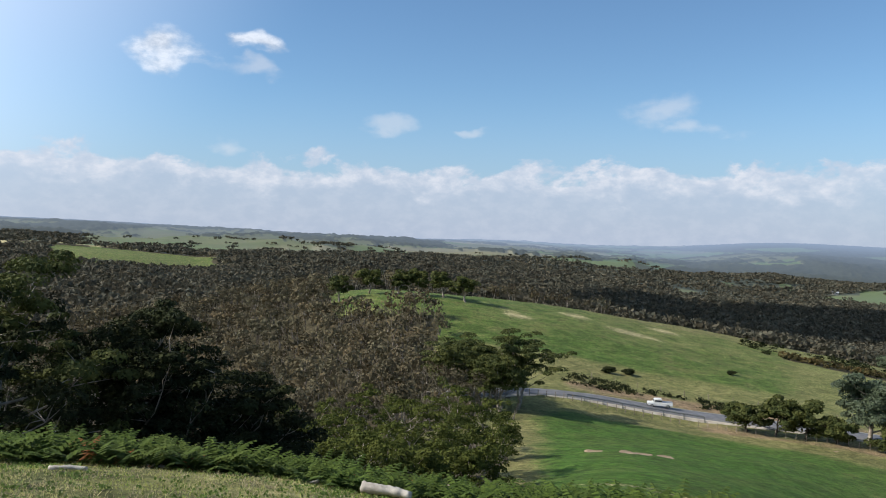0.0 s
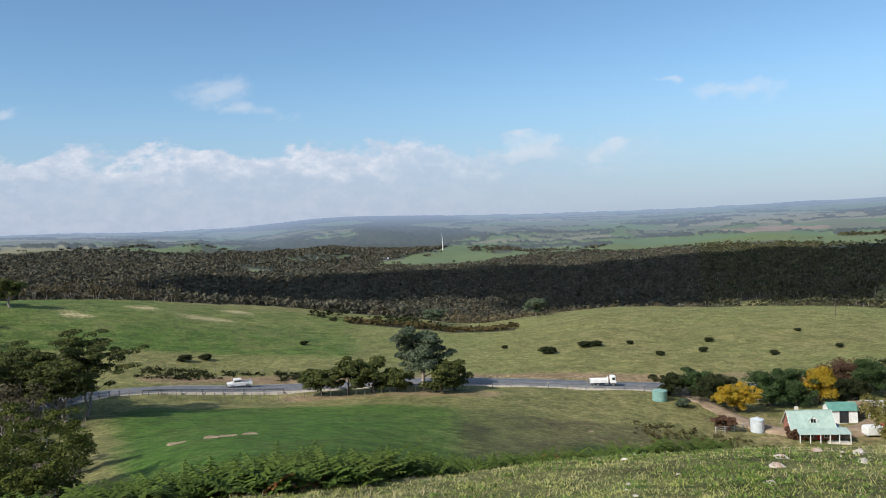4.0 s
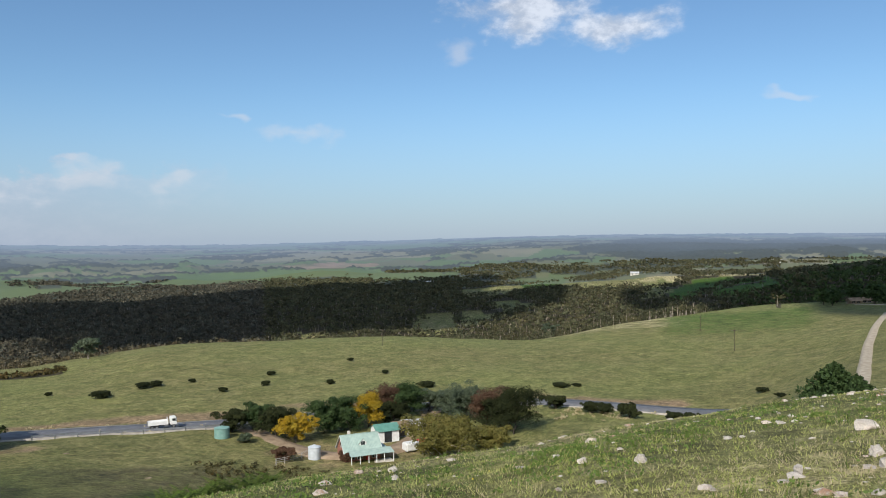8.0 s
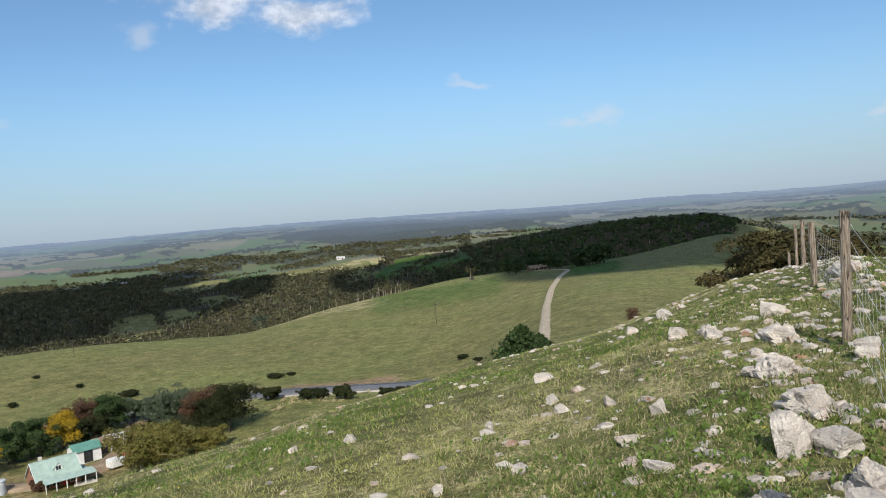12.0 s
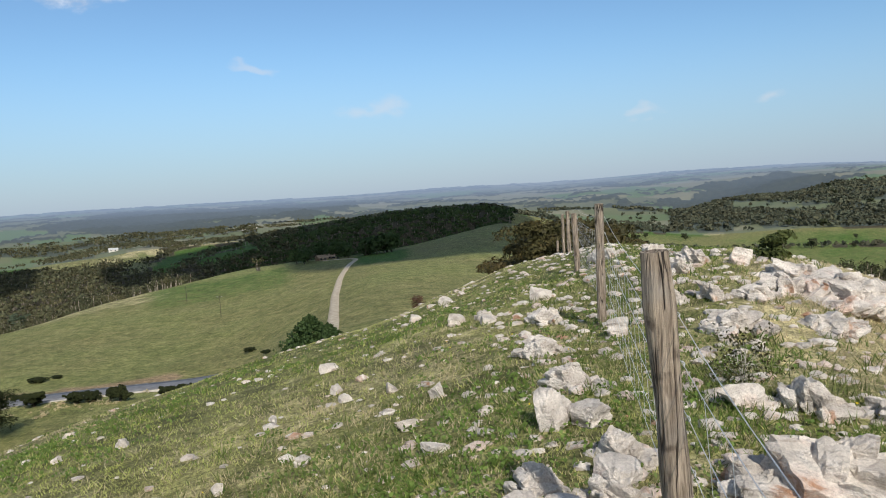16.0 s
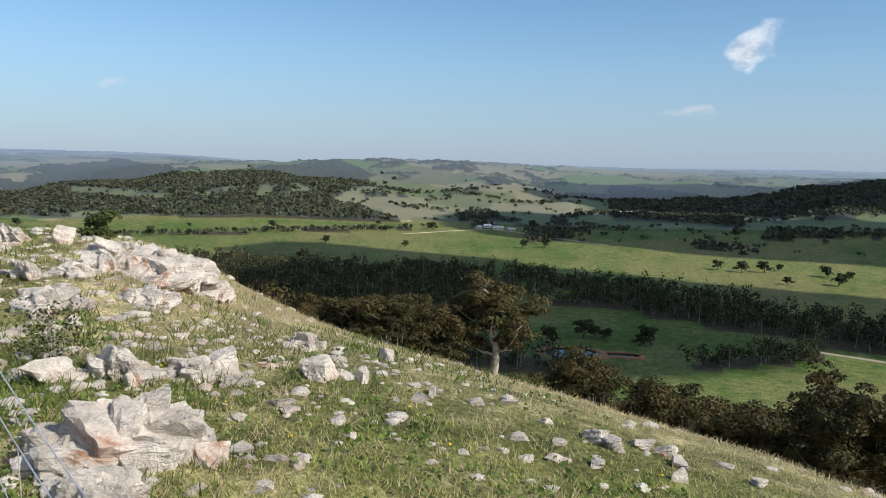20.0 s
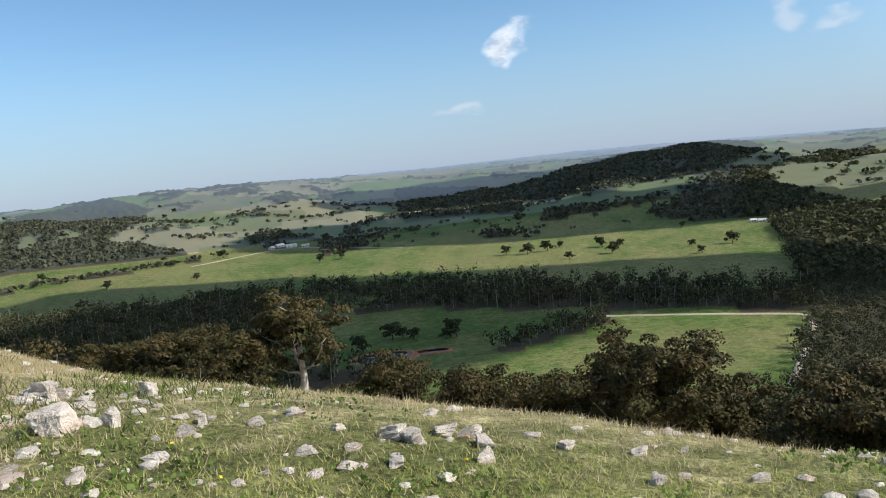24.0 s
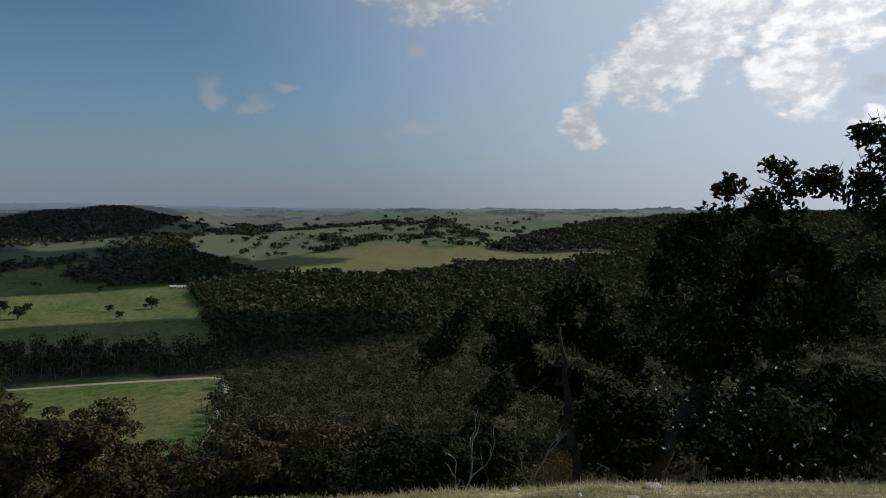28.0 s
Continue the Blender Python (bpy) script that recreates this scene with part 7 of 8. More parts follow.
def conifer(az, r, h, s, seed, label, group="", leaf=0.22, n=2600):
    """A conical tree with tiers of drooping boughs."""
    rng = np.random.default_rng(seed)
    t = thing("conifer", label, "tree", spot(az, r), group)
    part("trunk", tube([(0, 0, -0.3), (0.02 * h, 0, h * 0.5), (0, 0, h * 0.97)], [h * 0.035, h * 0.02, 0.03], 7), M_BARK_DARK, t)
    f = rng.uniform(0.03, 1, n) ** 1.25
    tier = np.round(f * 9) / 9 * 0.6 + f * 0.4
    a = rng.uniform(0, 6.3, n)
    rad = s * (1 - tier) ** 0.75 * rng.uniform(0.35, 1.05, n) * (1 + 0.18 * np.sin(a * 5 + tier * 30))
    C = np.stack([rad * np.cos(a), rad * np.sin(a), h * f - 0.12 * rad], 1)
    part("crown", leaves(C, leaf, rng, 0.5, 0.6), M_PINE, t)
    return t


conifer(88.2, 131, 4.9, 5.2, 281, "broad dark green conifer on the lower slope", leaf=0.3, n=4200)
conifer(89.5, 129, 2.8, 3.2, 282, "low spreading conifer beside the broad one", leaf=0.26, n=1600)

# copse of brown trees on the ridge beyond the fence
w, l = grow(seed=290, height=8, spread=3.2, girth=0.16, limbs=12, bare=0.1, clump=1.0, per=230, leaf=0.11, twigs=4)
copse = thing("brown_tree", "dense brown-leaved tree in a copse on the ridge", "tree", group="copse on the ridge")
part("trunk", w, M_BARK_DARK, copse)
part("crown", l, M_SCRUB, copse)
rngc = np.random.default_rng(6)
copse.matrix_basis = Matrix.Translation(spot(106.6, 70))
for k in range(24):
    az, r = rngc.uniform(106.0, 108.7), rngc.uniform(62, 95)
    top = -1 * (1.7 + 0.3 * (az - 106.2) / 4.2)
    z = float(spot(az, r).z)
    s = np.clip((r * math.tan(radians(top)) - z) / 8 * rngc.uniform(0.85, 1.03), 0.5, 1.9)
    copy_thing(copse, Matrix.Translation(spot(az, r)) @ pose(0, 0, 0, 0, 0, rngc.uniform(0, 360)) @ Matrix.Scale(s, 4))

# single trees on the crest and behind it
for az, r, h, s, sd, m in [(69.1, 480, 15, 7, 301, M_BLUEGUM), (1.8, 262, 9.5, 4.5, 302, M_GUM), (0.2, 268, 9, 4.5, 303, M_GUM), (-1.6, 272, 9, 4.5, 304, M_GUM), (-3.2, 270, 8.5, 4.2, 305, M_GUM), (-5.2, 274, 9, 4.5, 306, M_GUM),
                           (-7.4, 270, 9, 4.5, 307, M_GUM), (37.4, 330, 7, 6, 308, M_BLUEGUM), (30.0, 312, 5, 4.5, 309, M_BLUEGUM)]:
    place("gum_tree", "grey-green gum tree standing on the ridge top", "tree", M_BARK, m, az, r, "gums on the ridge top", seed=sd, height=h, spread=s, girth=0.3, limbs=10, bare=0.3, clump=1.4, per=90, leaf=0.36, twigs=3)


# ---------------------------------------------------------------- farmhouse and yard
def facing(az, r, up=0.0, turn=0.0):
    return Matrix.Translation(spot(az, r, up)) @ pose(0, 0, 0, 0, 0, -az + turn)


def corrugated(x0, x1, y0, z0, y1, z1, thick=0.05, step=0.38):
    """A sloped sheet of ribbed roofing between two eaves lines."""
    bm = bmesh.new()
    n = int((x1 - x0) / step)
    prev = None
    for i in range(n * 2 + 1):
        x = x0 + (x1 - x0) * i / (n * 2)
        up = 0.035 if i % 2 else 0.0
        row = [bm.verts.new((x, y0, z0 + up)), bm.verts.new((x, y1, z1 + up)), bm.verts.new((x, y1, z1 + up - thick)), bm.verts.new((x, y0, z0 + up - thick))]
        if prev:
            for k in range(4):
                bm.faces.new((prev[k], prev[(k + 1) % 4], row[(k + 1) % 4], row[k]))
        else:
            bm.faces.new(row)
        prev = row
    bm.faces.new(prev[::-1])
    bmesh.ops.recalc_face_normals(bm, faces=bm.faces[:])
    return bm


def window_part(parent, x, y, z, w, h, turn=0.0, name="window"):
    m = Matrix.Translation((x, y, z)) @ pose(0, 0, 0, 0, 0, turn)
    fr = box(-w / 2 - 0.07, -0.05, -h / 2 - 0.07, w / 2 + 0.07, 0.02, h / 2 + 0.07, 0.01)
    win = part(name, fr, M_WHITE, parent, "white window frame", at=m)
    part("pane", box(-w / 2, -0.065, -h / 2, -0.03, -0.052, h / 2), M_GLASS, win, "dark glass")
    part("pane", box(0.03, -0.065, -h / 2, w / 2, -0.052, h / 2), M_GLASS, win, "dark glass")
    return win


def farmhouse():
    t = thing("farmhouse", "red brick farmhouse with steep pale green iron roof and verandah", "house", facing(55.5, 150, -0.2, 18) @ Matrix.Scale(0.76, 4))
    W, D, E, R = 4.6, 3.2, 2.7, 6.1
    part("wall", prism([(-D, -1.2), (D, -1.2), (D, E), (0, R - 0.1), (-D, E)], -W, W), M_WALL, t, "dull red brick wall in the shade of the verandah")
    part("roof", corrugated(-W - 0.4, W + 0.4, -D - 0.5, E - 0.45, 0, R), M_ROOF, t, "pale green ribbed iron roof")
    part("roof", corrugated(-W - 0.4, W + 0.4, D + 0.5, E - 0.45, 0, R), M_ROOF, t, "pale green ribbed iron roof")
    part("ridge_cap", box(-W - 0.42, -0.14, R + 0.01, W + 0.42, 0.14, R + 0.09, 0.02), M_ROOF, t)
    for side in (-1, 1):
        part("bargeboard", prism([(-D - 0.52, E - 0.6), (-D - 0.5, E - 0.38), (0, R + 0.06), (0, R - 0.16)], side * (W + 0.42) - 0.03, side * (W + 0.42) + 0.03), M_WHITE, t)
        part("bargeboard", prism([(D + 0.52, E - 0.6), (D + 0.5, E - 0.38), (0, R + 0.06), (0, R - 0.16)], side * (W + 0.42) - 0.03, side * (W + 0.42) + 0.03), M_WHITE, t)
    dorm = part("dormer", prism([(-0.95, 3.6), (0.95, 3.6), (0.95, 4.3), (0, 5.3), (-0.95, 4.3)], 0, 2.0), M_WHITE, t, "white gabled dormer", at=Matrix.Translation((0.3, -2.25, 0)) @ pose(0, 0, 0, 0, 0, 90))
    for side in (-1, 1):
        part("dormer_roof", prism([(side * 1.2, 4.12), (0, 5.42), (0, 5.34), (side * 1.2, 4.02)], -0.2, 2.1), M_ROOF, dorm, "pale green iron roof")
    window_part(dorm, -0.01, 0, 4.2, 1.0, 0.9, -90, "dormer_window")
    # verandah on the front and round the end
    part("verandah_roof", corrugated(-W + 0.6, W + 2.6, -D - 3.0, 2.15, -D + 0.1, 2.85), M_ROOF, t, "pale green verandah roof")
    part("verandah_roof", corrugated(-D - 0.4, D, -W - 2.6, 2.15, -W + 0.1, 2.9), M_ROOF, t, "pale green verandah roof", at=pose(0, 0, 0, 0, 0, 90))
    part("verandah_floor", box(-W + 0.6, -D - 2.9, -1.2, W + 2.5, -D, 0.05, 0.03), M_BRICK, t)
    for x in (-W + 0.8, -1.6, 0.6, 2.6, 4.6, W + 2.4):
        part("verandah_post", box(x - 0.09, -D - 2.85, 0, x + 0.09, -D - 2.67, 2.2, 0.02), M_WHITE, t)
    for y in (-0.8, 1.2, D - 0.1):
        part("verandah_post", box(W + 2.32, y - 0.09, -1.0, W + 2.5, y + 0.09, 2.2, 0.02), M_WHITE, t)
    for x in (-2.8, -0.8, 3.0):
        window_part(t, x, -D - 0.01, 1.35, 1.3, 1.4)
    part("door", box(0.75, -D - 0.06, 0.05, 1.7, -D + 0.01, 2.1, 0.02), M_RED, t, "dark red front door")
    window_part(t, -W - 0.01, 0.0, 3.9, 0.9, 1.1, -90)
    window_part(t, -W - 0.01, -1.4, 1.4, 1.2, 1.3, -90)
    part("chimney", box(-2.6, 0.8, 4.2, -1.9, 1.5, 6.7, 0.03), M_BRICK, t, "rendered chimney")


farmhouse()


def shed(az, r, W, D, H, rise, roof, wall, label, turn=0.0, doors=1):
    t = thing("shed", label, "shed", facing(az, r, 0.05, turn))
    part("wall", prism([(-D, -0.8), (D, -0.8), (D, H), (0, H + rise - 0.08), (-D, H)], -W, W), wall, t)
    part("roof", corrugated(-W - 0.25, W + 0.25, -D - 0.3, H - 0.15, 0, H + rise), roof, t)
    part("roof", corrugated(-W - 0.25, W + 0.25, D + 0.3, H - 0.15, 0, H + rise), roof, t)
    for i in range(doors):
        x = -W + (2 * W) * (i + 0.5) / doors
        part("door", box(x - 0.8, -D - 0.05, -0.05, x + 0.8, -D + 0.01, H - 0.25, 0.02), M_GLASS, t, "dark open doorway")
    return t


shed(57.4, 161, 2.4, 1.9, 2.4, 1.0, M_ROOF_DARK, M_WHITE, "small shed with a dark green iron roof", 20)
shed(58.5, 164, 1.7, 1.5, 2.2, 0.7, M_EARTH, M_IRON, "low rust-brown iron shed", 20)
shed(59.4, 166, 2.2, 1.6, 2.2, 0.5, M_IRON, M_WHITE, "pale low outbuilding in the house yard", 10)


def tank(az, r, rad, h, mat, label):
    t = thing("water_tank", label, "water tank", spot(az, r, 0.0))
    prof = [(rad, -0.5)] + [(rad + (0.03 if i % 2 else 0), h * i / 14) for i in range(15)]
    part("drum", drum(prof, 28), mat, t)
    part("lid", drum([(rad + 0.06, h), (rad + 0.06, h + 0.05), (rad * 0.5, h + 0.22), (0.25, h + 0.33)], 28), mat, t, "shallow conical lid")
    part("hatch", drum([(0.26, h + 0.3), (0.26, h + 0.42), (0.2, h + 0.45)], 14), mat, t)
    part("outlet_pipe", tube([(rad - 0.1, 0, 0.25), (rad + 0.3, 0, 0.25), (rad + 0.35, 0, -0.3)], 0.05, 6), M_GALV, t)


tank(45.9, 162, 1.45, 2.0, M_TANK, "round green plastic water tank on the bank")
tank(52.3, 149, 1.15, 2.2, M_TANK_GREY, "round pale grey water tank near the house")


def rail_fence(points, label, group):
    t = thing("rail_fence", label, "fence", spot(*points[0]))
    o = spot(*points[0])
    P = [spot(a, r) - o for a, r in points]
    for p in P:
        part("post", box(p.x - 0.08, p.y - 0.08, p.z - 0.3, p.x + 0.08, p.y + 0.08, p.z + 1.15, 0.015), M_DEAD, t)
    for p, q in zip(P, P[1:]):
        for h in (0.4, 0.75, 1.05):
            part("rail", tube([tuple(p + Vector((0, 0, h))), tuple(q + Vector((0, 0, h)))], 0.055, 6), M_DEAD, t)


rail_fence([(49.6, 143.5), (50.2, 145), (50.8, 147), (51.4, 149), (52.0, 151.5)], "bleached timber post and rail fence by the driveway", "")
rail_fence([(58.6, 168), (59.6, 168.5), (60.6, 168.5), (61.3, 166)], "pale timber rail fence round the yard", "")


# ---------------------------------------------------------------- vehicles
def wheel(parent, x, y, rad, wid):
    w = part("wheel", drum([(rad * 0.86, -wid / 2), (rad, -wid / 2 + 0.04), (rad, wid / 2 - 0.04), (rad * 0.86, wid / 2)], 20, "Y"), M_DARK, parent, "black tyre", at=Matrix.Translation((x, y, rad)))
    part("rim", drum([(rad * 0.55, -wid / 2 - 0.015), (rad * 0.6, 0), (rad * 0.55, wid / 2 + 0.015)], 16, "Y"), M_GALV, w, "steel rim")


def along_road(az):
    p = spot(az, float(np.interp(az, [a for a, _ in ROAD], [r for _, r in ROAD])))
    k = int(np.argmin(np.hypot(road_c[:, 0] - p.x, road_c[:, 1] - p.y)))
    d = road_c[min(k + 1, len(road_c) - 1)] - road_c[max(k - 1, 0)]
    return Vector(road_c[k]) + Vector((0, 0, 0.05)), math.degrees(math.atan2(d[1], d[0])), Vector((*road_n[k], 0))


def pickup(az):
    p, ang, side = along_road(az)
    t = thing("pickup", "white pickup driving on the country road", "car", Matrix.Translation(p + side * 1.5) @ pose(0, 0, 0, 0, 0, ang + 180))
    part("body", prism([(-0.9, 0.45), (0.9, 0.45), (0.92, 0.95), (0.86, 1.05), (-0.86, 1.05), (-0.92, 0.95)], -2.5, 2.5), M_WHITE, t, "white painted body")
    cab = box(-0.5, -0.84, 1.05, 1.5, 0.84, 1.78, 0.12)
    for v in cab.verts:
        if v.co.z > 1.5:
            v.co.x = v.co.x * 0.78 + 0.05
            v.co.y *= 0.86
    c = part("cab", cab, M_WHITE, t)
    for s in (-1, 1):
        part("side_window", box(-0.3, s * 0.81 - 0.02, 1.18, 1.1, s * 0.81 + 0.02, 1.55), M_GLASS, c, "dark glass")
        part("headlight", box(2.47, s * 0.7 - 0.15, 0.75, 2.52, s * 0.7 + 0.15, 0.92, 0.02), M_GALV, t)
    part("windscreen", box(1.28, -0.66, 1.15, 1.4, 0.66, 1.6), M_GLASS, c, "dark glass")
    part("tray", box(-2.5, -0.8, 1.0, -0.65, 0.8, 1.14, 0.02), M_GALV, t)
    part("bumper", box(2.48, -0.85, 0.42, 2.62, 0.85, 0.65, 0.03), M_DARK, t)
    for x in (-1.55, 1.6):
        for y in (-0.8, 0.8):
            wheel(t, x, y, 0.36, 0.25)


def truck(az):
    p, ang, side = along_road(az)
    t = thing("tip_truck", "white tip truck with an open tray on the road", "truck", Matrix.Translation(p + side * -1.5) @ pose(0, 0, 0, 0, 0, ang) @ Matrix.Scale(0.82, 4))
    part("chassis", box(-3.3, -0.5, 0.65, 3.2, 0.5, 0.95, 0.03), M_DARK, t)
    cab = box(1.7, -1.1, 0.8, 3.4, 1.1, 2.75, 0.15)
    for v in cab.verts:
        if v.co.z > 1.9 and v.co.x > 2.5:
            v.co.x -= 0.25
    c = part("cab", cab, M_WHITE, t, "white cab")
    part("windscreen", box(3.16, -0.95, 1.75, 3.3, 0.95, 2.45), M_GLASS, c, "dark glass")
    for s in (-1, 1):
        part("side_window", box(2.2, s * 1.1 - 0.02, 1.75, 3.0, s * 1.1 + 0.02, 2.4), M_GLASS, c, "dark glass")
        part("mirror", box(3.15, s * 1.25 - 0.08, 1.6, 3.25, s * 1.25 + 0.08, 2.1, 0.02), M_DARK, c)
    part("tray", prism([(-1.15, 1.05), (1.15, 1.05), (1.2, 1.95), (1.1, 1.95), (1.05, 1.15), (-1.05, 1.15), (-1.1, 1.95), (-1.2, 1.95)], -3.6, 1.2), M_WHITE, t, "white steel tray")
    part("headboard", box(1.1, -1.2, 1.05, 1.22, 1.2, 2.5, 0.02), M_WHITE, t)
    part("tailgate", box(-3.66, -1.15, 1.05, -3.58, 1.15, 1.9, 0.02), M_GALV, t)
    part("fuel_tank", box(0.3, -1.1, 0.5, 1.3, -0.65, 0.95, 0.08), M_GALV, t)
    for x in (-2.6, -1.5, 2.5):
        for y in (-0.95, 0.95):
            wheel(t, x, y, 0.48, 0.32)


pickup(15.2)
truck(41.5)
tagged(part("parked_trailer", box(-1.2, -0.7, 0.3, 1.2, 0.7, 0.9, 0.06), M_RED, at=facing(60.0, 158, 0.0, 30)), "red box trailer parked in the house yard", "trailer")
tagged(part("parked_caravan", box(-1.6, -1.0, 0.3, 1.6, 1.0, 1.9, 0.2), M_WHITE, at=facing(59.3, 153.5, 0.0, 30)), "small white trailer parked in the house yard", "trailer")


# ---------------------------------------------------------------- guard rail, roadside posts, poles
def guard_rail(az0, az1, off):
    k0, k1 = [int(np.argmin(np.abs((np.degrees(np.arctan2(road_c[:, 0], road_c[:, 1])) + 60) % 360 - 60 - a))) for a in (az0, az1)]
    o = Vector(road_c[k0])
    t = thing("guard_rail", "galvanised steel guard rail along the road", "guard rail", o)
    P = [Vector((road_c[k][0], road_c[k][1], road_c[k][2])) + Vector((*road_n[k], 0)) * off - o for k in range(k0, k1 + 1)]
    prof = [(0.0, 0.42), (0.05, 0.48), (0.0, 0.55), (0.0, 0.58), (0.05, 0.65), (0.0, 0.72)]
    n = len(P)
    V = np.array([[p.x + road_n[k0 + i][0] * d, p.y + road_n[k0 + i][1] * d, p.z + h] for i, p in enumerate(P) for d, h in prof])
    i, j = np.meshgrid(np.arange(n - 1), np.arange(5), indexing="ij")
    part("beam", (V, np.stack([i * 6 + j, i * 6 + j + 1, (i + 1) * 6 + j + 1, (i + 1) * 6 + j], -1).reshape(-1, 4)), M_GALV, t)
    for p in P[::1]:
        part("post", box(p.x - 0.07, p.y - 0.07, p.z - 0.9, p.x + 0.07, p.y + 0.07, p.z + 0.72), M_GALV, t)


guard_rail(33.5, 46.0, -4.4)
guard_rail(9.0, 18.5, -4.4)


def small_post(az, r, h, label, group, rad=0.07):
    t = thing("farm_post", label, "fence post", spot(az, r), group)
    part("timber", drum([(rad, -0.3), (rad, h - 0.05), (rad * 0.7, h)], 8), M_POST, t)
    return t


one = small_post(11.5, 156, 1.3, "grey timber fence post below the road", "roadside fence posts")
for k in range(40):
    az = 6.0 + k * 0.62
    if abs(az - 11.5) < 0.3:
        continue
    copy_thing(one, Matrix.Translation(spot(az, 156.5 + 0.02 * (az - 6) ** 1.3)))
for k in range(16):
    copy_thing(one, Matrix.Translation(spot(4.6 + 0.1 * k, 74 + 5.2 * k)))
for k in range(12):
    copy_thing(one, Matrix.Translation(spot(11 + 1.6 * k, 186 + 0.2 * k)))


def power_pole(az, r, h, arm=True):
    t = thing("power_pole", "tall timber pole with a crossarm on the pasture", "pole", spot(az, r), "poles on the pasture")
    part("pole", drum([(0.11, -0.5), (0.08, h)], 8), M_BARK_DARK, t)
    if arm:
        part("crossarm", box(-0.9, -0.06, h - 0.6, 0.9, 0.06, h - 0.48, 0.01), M_BARK_DARK, t, at=pose(0, 0, 0, 0, 0, -az))
        for x in (-0.75, 0, 0.75):
            part("insulator", drum([(0.06, 0), (0.08, 0.08), (0.04, 0.2)], 8), M_WHITE, t, at=pose(0, 0, 0, 0, 0, -az) @ Matrix.Translation((x, 0, h - 0.48)))


power_pole(57.3, 296, 6.5)
power_pole(79.9, 350, 7.0, False)
power_pole(82.1, 286, 7.5)
power_pole(92.6, 430, 7.0)
mast = thing("radio_mast", "slim white mast rising from the far woods", "mast", spot(30.8, 1480))
part("pole", drum([(0.9, -1), (0.55, 30)], 10), M_WHITE, mast)
part("head", drum([(1.1, 26), (1.2, 27), (1.2, 30), (0.9, 31)], 10), M_GALV, mast)

# pale rock slabs in the green field
for k, (az, r, w) in enumerate([(11.3, 90, 2.2), (13.6, 91, 2.6), (14.8, 92, 2.0), (16.2, 95, 2.0), (36, 150, 1.0), (27, 150, 1.1), (41, 130, 1.2)]):
    tagged(part("field_rock", shard(np.random.default_rng(400 + k), w, w * 0.8, 0.4), M_EARTH, at=Matrix.Translation(spot(az, r, -0.08))), "flat brown-grey rock slab in the bright green field", "rock", "rock slabs in the field")


# ---------------------------------------------------------------- far farms, ponds, clouds
def far_house(az, r, W, D, H, roof, label, turn=0.0):
    if r > 700:
        W, D, H = W * 0.75, D * 0.8, H * 0.8
    t = thing("far_farmhouse", label, "house", facing(az, r, 0.2, turn), "farms across the valleys")
    part("wall", prism([(-D, -2), (D, -2), (D, H), (0, H + D * 0.55 - 0.1), (-D, H)], -W, W), M_BRICK if r > 700 else M_EARTH, t)
    for s in (-1, 1):
        part("roof", prism([(s * (D + 0.5), H - 0.3), (0, H + D * 0.55 + 0.1), (0, H + D * 0.55 - 0.05), (s * (D + 0.5), H - 0.45)], -W - 0.4, W + 0.4), roof if r > 700 else M_EARTH, t)
    for x in (-W * 0.5, W * 0.4):
        window_part(t, x, -D - 0.01, H * 0.5, 1.6, 1.2)


FARMS = [(148.0, 1012, 9, 4, 3.2, M_IRON, 10), (147.2, 1030, 7, 4, 3.4, M_WHITE, 30), (149.0, 1000, 6, 3, 3, M_IRON, 0), (146.6, 1015, 5, 3, 3, M_IRON, 50),
         (157.4, 1240, 8, 4, 2.6, M_IRON, 15), (156.8, 1250, 5, 4, 2.4, M_IRON, -10), (158.3, 1235, 5, 3, 2.2, M_IRON, 25), (181.2, 800, 5, 3, 2.4, M_IRON, 0), (180.6, 805, 4, 2.6, 2.4, M_IRON, 20),
         (89.4, 440, 2.8, 2.0, 1.6, M_TANK_GREY, 30), (90.2, 446, 2.2, 1.8, 1.6, M_TANK_GREY, -10), (84.8, 1420, 11, 5, 4, M_WHITE, 10), (84.2, 1440, 6, 4, 4, M_IRON, 0),
         (26.6, 1400, 7, 4, 3.5, M_IRON, 20), (75.5, 1150, 8, 4, 3.5, M_IRON, 0), (60.8, 1320, 8, 4, 3.5, M_WHITE, 30),
         (351.2, 640, 6, 3.5, 3, M_IRON, 20)]
for k, (az, r, W, D, H, m, turn) in enumerate(FARMS):
    far_house(az, r, W, D, H, m, "low brown farm building half hidden by pines" if m is M_TANK_GREY else "pale farm building with a light iron roof across the valley" if m is not M_WHITE else "white farm building standing in distant fields", turn)


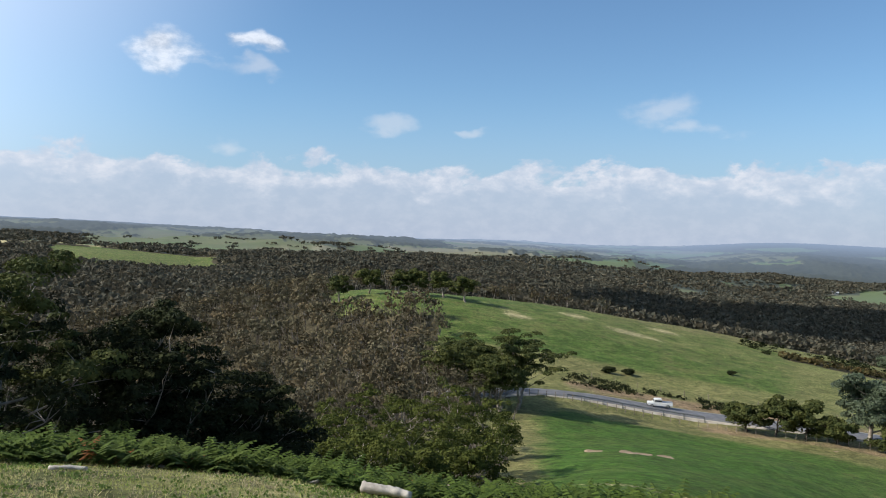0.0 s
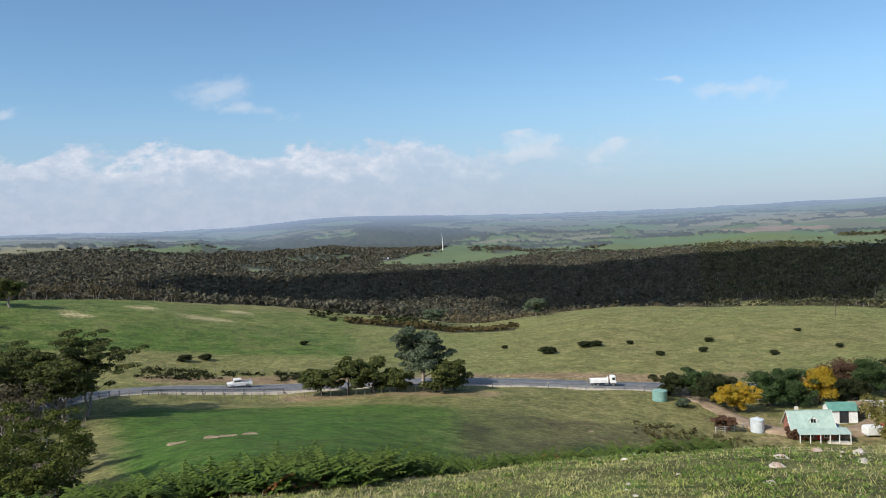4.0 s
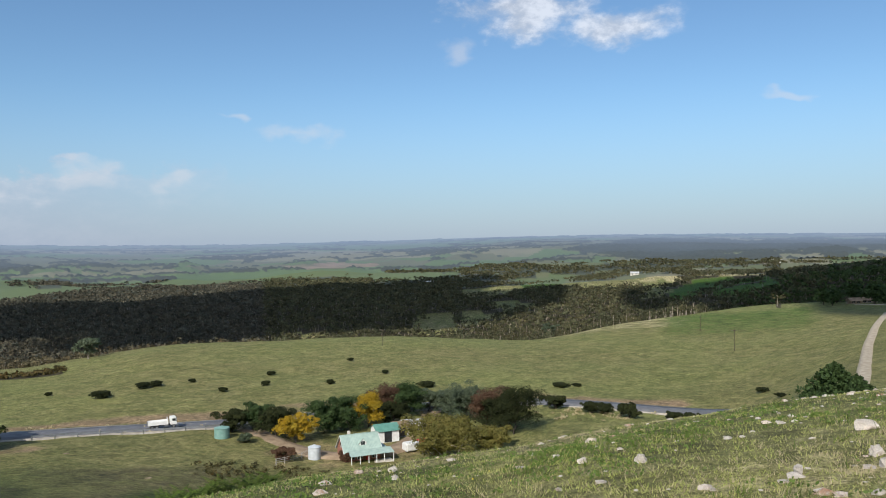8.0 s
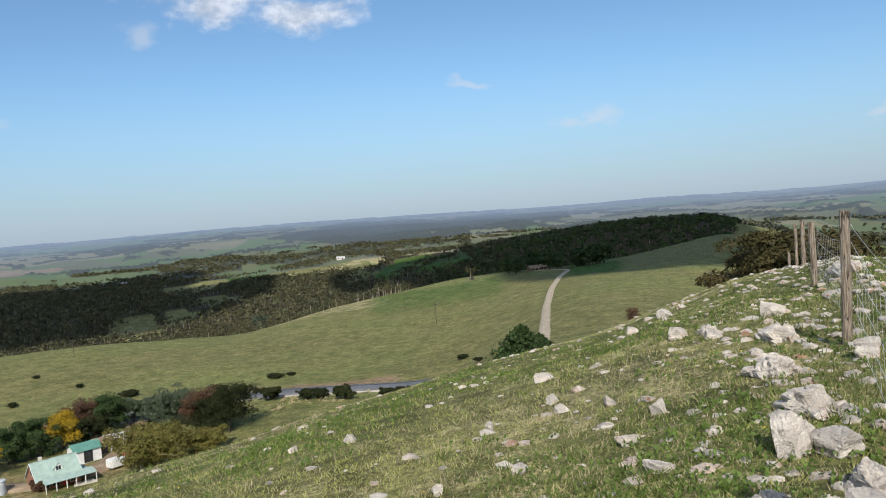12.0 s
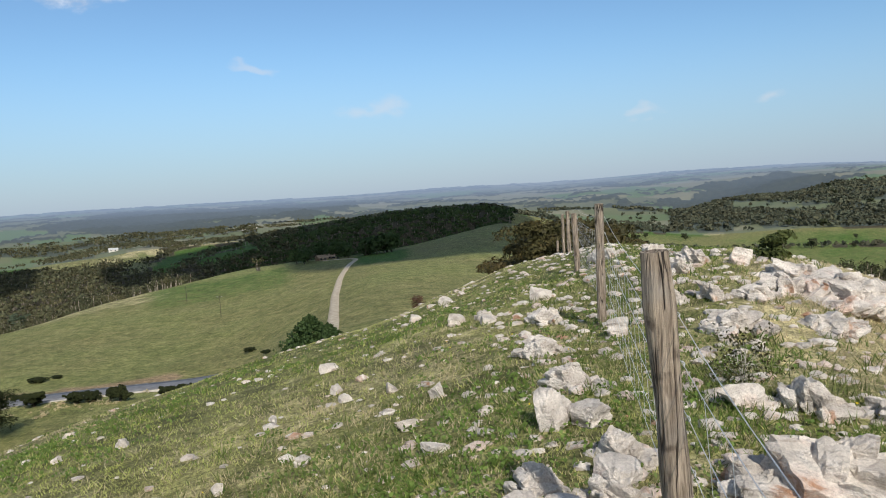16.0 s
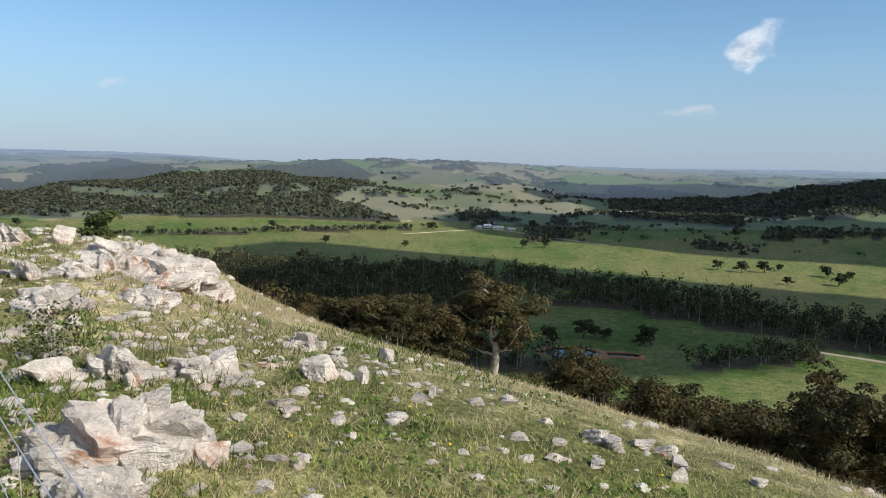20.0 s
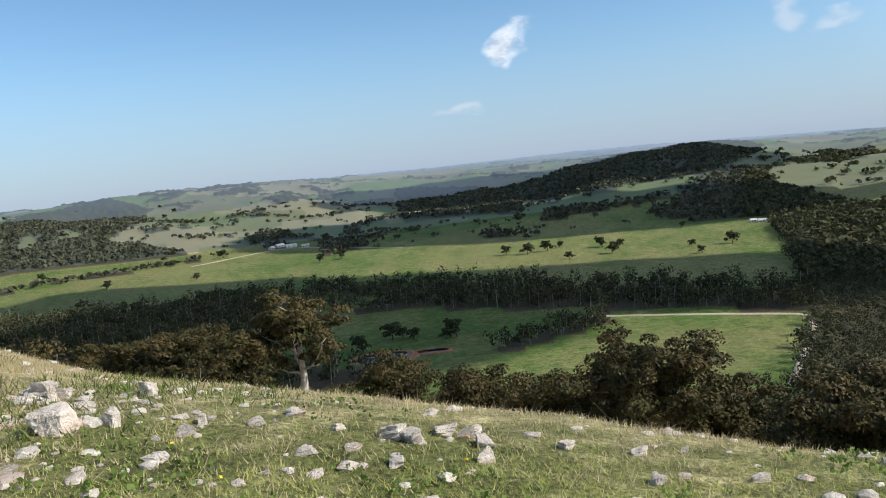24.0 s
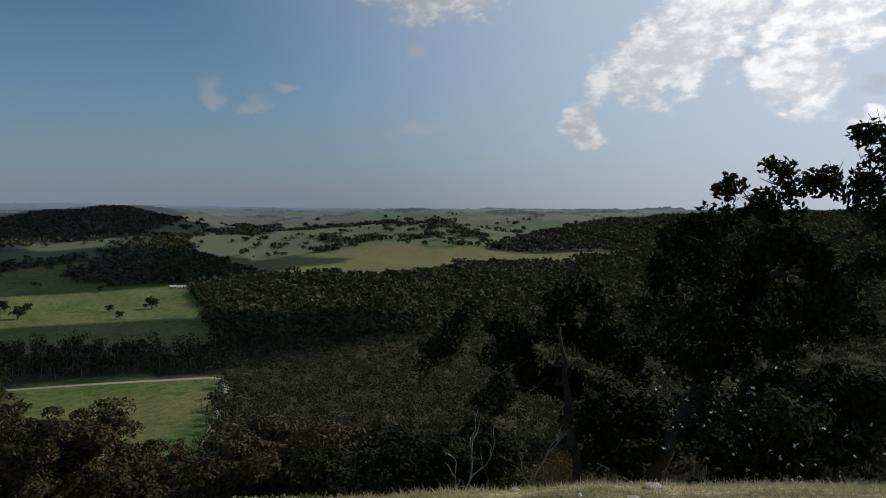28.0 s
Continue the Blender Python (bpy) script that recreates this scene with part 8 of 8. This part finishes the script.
def pond(name, az, r, w, d, label):
    rng = np.random.default_rng(int(az))
    n = 40
    c = spot(az, r)
    a = np.arange(n) * 2 * math.pi / n
    k = 1 + 0.1 * np.sin(2 * a + 1) + 0.06 * np.sin(3 * a)
    ux, uy = np.array([math.cos(radians(az)), -math.sin(radians(az))]), np.array([math.sin(radians(az)), math.cos(radians(az))])
    t = thing(name, label, "pond", c, kind="structure")
    bm = bmesh.new()
    rings = []
    for f, z in ((0.99, 0.75), (1.12, 1.15), (1.3, 0.7), (1.5, -0.6)):
        rings.append([bm.verts.new((*(ux * w * f * k[i] * math.cos(a[i]) + uy * d * f * k[i] * math.sin(a[i])), z + (0.5 if 0.05 * n < i < 0.45 * n and f < 1.4 else 0))) for i in range(n)])
    for p, q in zip(rings, rings[1:]):
        for i in range(n):
            bm.faces.new((p[i], p[(i + 1) % n], q[(i + 1) % n], q[i]))
    part("bank", bm, M_CLAY, t, "bare red earth bank")
    bm = bmesh.new()
    bm.faces.new([bm.verts.new((*(ux * w * k[i] * math.cos(a[i]) + uy * d * k[i] * math.sin(a[i])), 0.8)) for i in range(n)])
    part("water", bm, M_WATER, t, "still dark water")


pond("farm_pond", 153.6, 348, 11, 9, "farm pond with a bare earth bank in the valley")
pond("farm_pond", 142.0, 528, 12, 7, "small pond among the valley trees")
pond("farm_pond", 157.3, 352, 7, 3, "shallow clay scrape beside the farm pond")

# scattered single trees in the valley fields and on the far hills
w, l = grow(seed=330, height=8, spread=4.5, girth=0.3, limbs=10, bare=0.2, clump=1.6, per=16, leaf=0.85, twigs=2)
lone = thing("field_tree", "dark round gum tree standing alone in a valley field", "tree", group="single trees in the valley fields")
part("trunk", w, M_BARK_DARK, lone)
part("crown", l, M_WOODS_S, lone)
lone.matrix_basis = Matrix.Translation(spot(152.3, 372))
rngt = np.random.default_rng(12)
VALLEY_TREES = [(154.5, 395), (155.3, 398), (156, 392), (158.5, 382), (159.3, 386), (147.5, 385), (168, 640), (171.5, 690), (171, 655), (176.5, 665), (179.2, 668), (170.4, 700), (166.5, 700), (165, 690), (167.3, 715), (163.5, 700), (177.2, 620)]
for az, r in VALLEY_TREES:
    copy_thing(lone, Matrix.Translation(spot(az, r)) @ pose(0, 0, 0, 0, 0, rngt.uniform(0, 360)) @ Matrix.Scale(rngt.uniform(0.6, 1.2), 4))
for k in range(110):
    az, r = rngt.uniform(112, 206), rngt.uniform(760, 1900)
    if 184 < az and r < 1120:
        continue
    copy_thing(lone, Matrix.Translation(spot(az, r)) @ pose(0, 0, 0, 0, 0, rngt.uniform(0, 360)) @ Matrix.Scale(rngt.uniform(0.6, 1.3), 4))
dark = thing("farm_pine", "dark pine sheltering the farm on the ridge", "tree", spot(92.8, 440), "pines round the ridge farm")
w, l = grow(seed=331, height=9, spread=4.0, girth=0.3, limbs=10, bare=0.12, clump=1.6, per=20, leaf=0.8, twigs=2)
part("trunk", w, M_BARK_DARK, dark)
part("crown", l, M_PINE, dark)
for k in range(30):
    az, r = (rngt.uniform(92.4, 94.5), rngt.uniform(432, 450)) if k % 2 else (rngt.uniform(87.5, 91.5), rngt.uniform(426, 470))
    copy_thing(dark, Matrix.Translation(spot(az, r)) @ pose(0, 0, 0, 0, 0, rngt.uniform(0, 360)) @ Matrix.Scale(rngt.uniform(0.7, 1.3), 4))


def cloud(name, gx, gy, wide, deep, seed, high=900.0, thick=1.0):
    """A cumulus cloud out of view overhead, placed so that its shadow falls round gx, gy."""
    rng = np.random.default_rng(seed)
    z0 = float(ground(gx, gy))
    c = Vector((gx, gy, z0)) + towards * ((high - z0) / towards.z)
    bm = bmesh.new()
    for k in range(130):
        r = rng.uniform(0.17, 0.3)
        p = rng.uniform(-1, 1, 2)
        p = p / max(1.0, np.linalg.norm(p)) * 0.85
        m = Matrix.Translation((p[0] * wide, p[1] * deep, rng.uniform(0, 0.3) * 60 * thick)) @ Matrix.Diagonal((wide * r, deep * r, (40 + 60 * r) * thick, 1))
        bmesh.ops.create_icosphere(bm, subdivisions=2, radius=1.0, matrix=m)
    for v in bm.verts:
        v.co += Vector(noise.noise_vector(v.co * 0.012)) * 26 * thick
    ob = part(name, bm, M_CLOUD, at=Matrix.Translation(c))
    return tagged(ob, "white flat-based cumulus cloud out of view overhead, set there for its shadow", "cloud", "cumulus clouds overhead", "structure")


cloud("cloud", 800, 600, 400, 170, 1)
cloud("cloud", 420, 760, 230, 110, 7)
cloud("cloud", 740, 385, 150, 115, 13)
cloud("cloud", 770, -10, 190, 200, 2)
cloud("cloud", 130, -495, 260, 88, 3)
cloud("cloud", 210, -1480, 320, 260, 4)
cloud("cloud", 250, -970, 390, 180, 10)
cloud("cloud", 560, -1650, 320, 260, 11)
# thin unseen cloud sheet, added only to darken the land to the west
cloud("cloud", -108, -32, 100, 92, 8, thick=0.1)
cloud("cloud", 268, -396, 172, 158, 9, thick=0.3)
cloud("cloud", 430, -520, 170, 72, 14, thick=0.5)
cloud("cloud", 60, -545, 130, 60, 15, thick=0.5)
cloud("cloud", 455, -62, 120, 85, 12, thick=0.3)
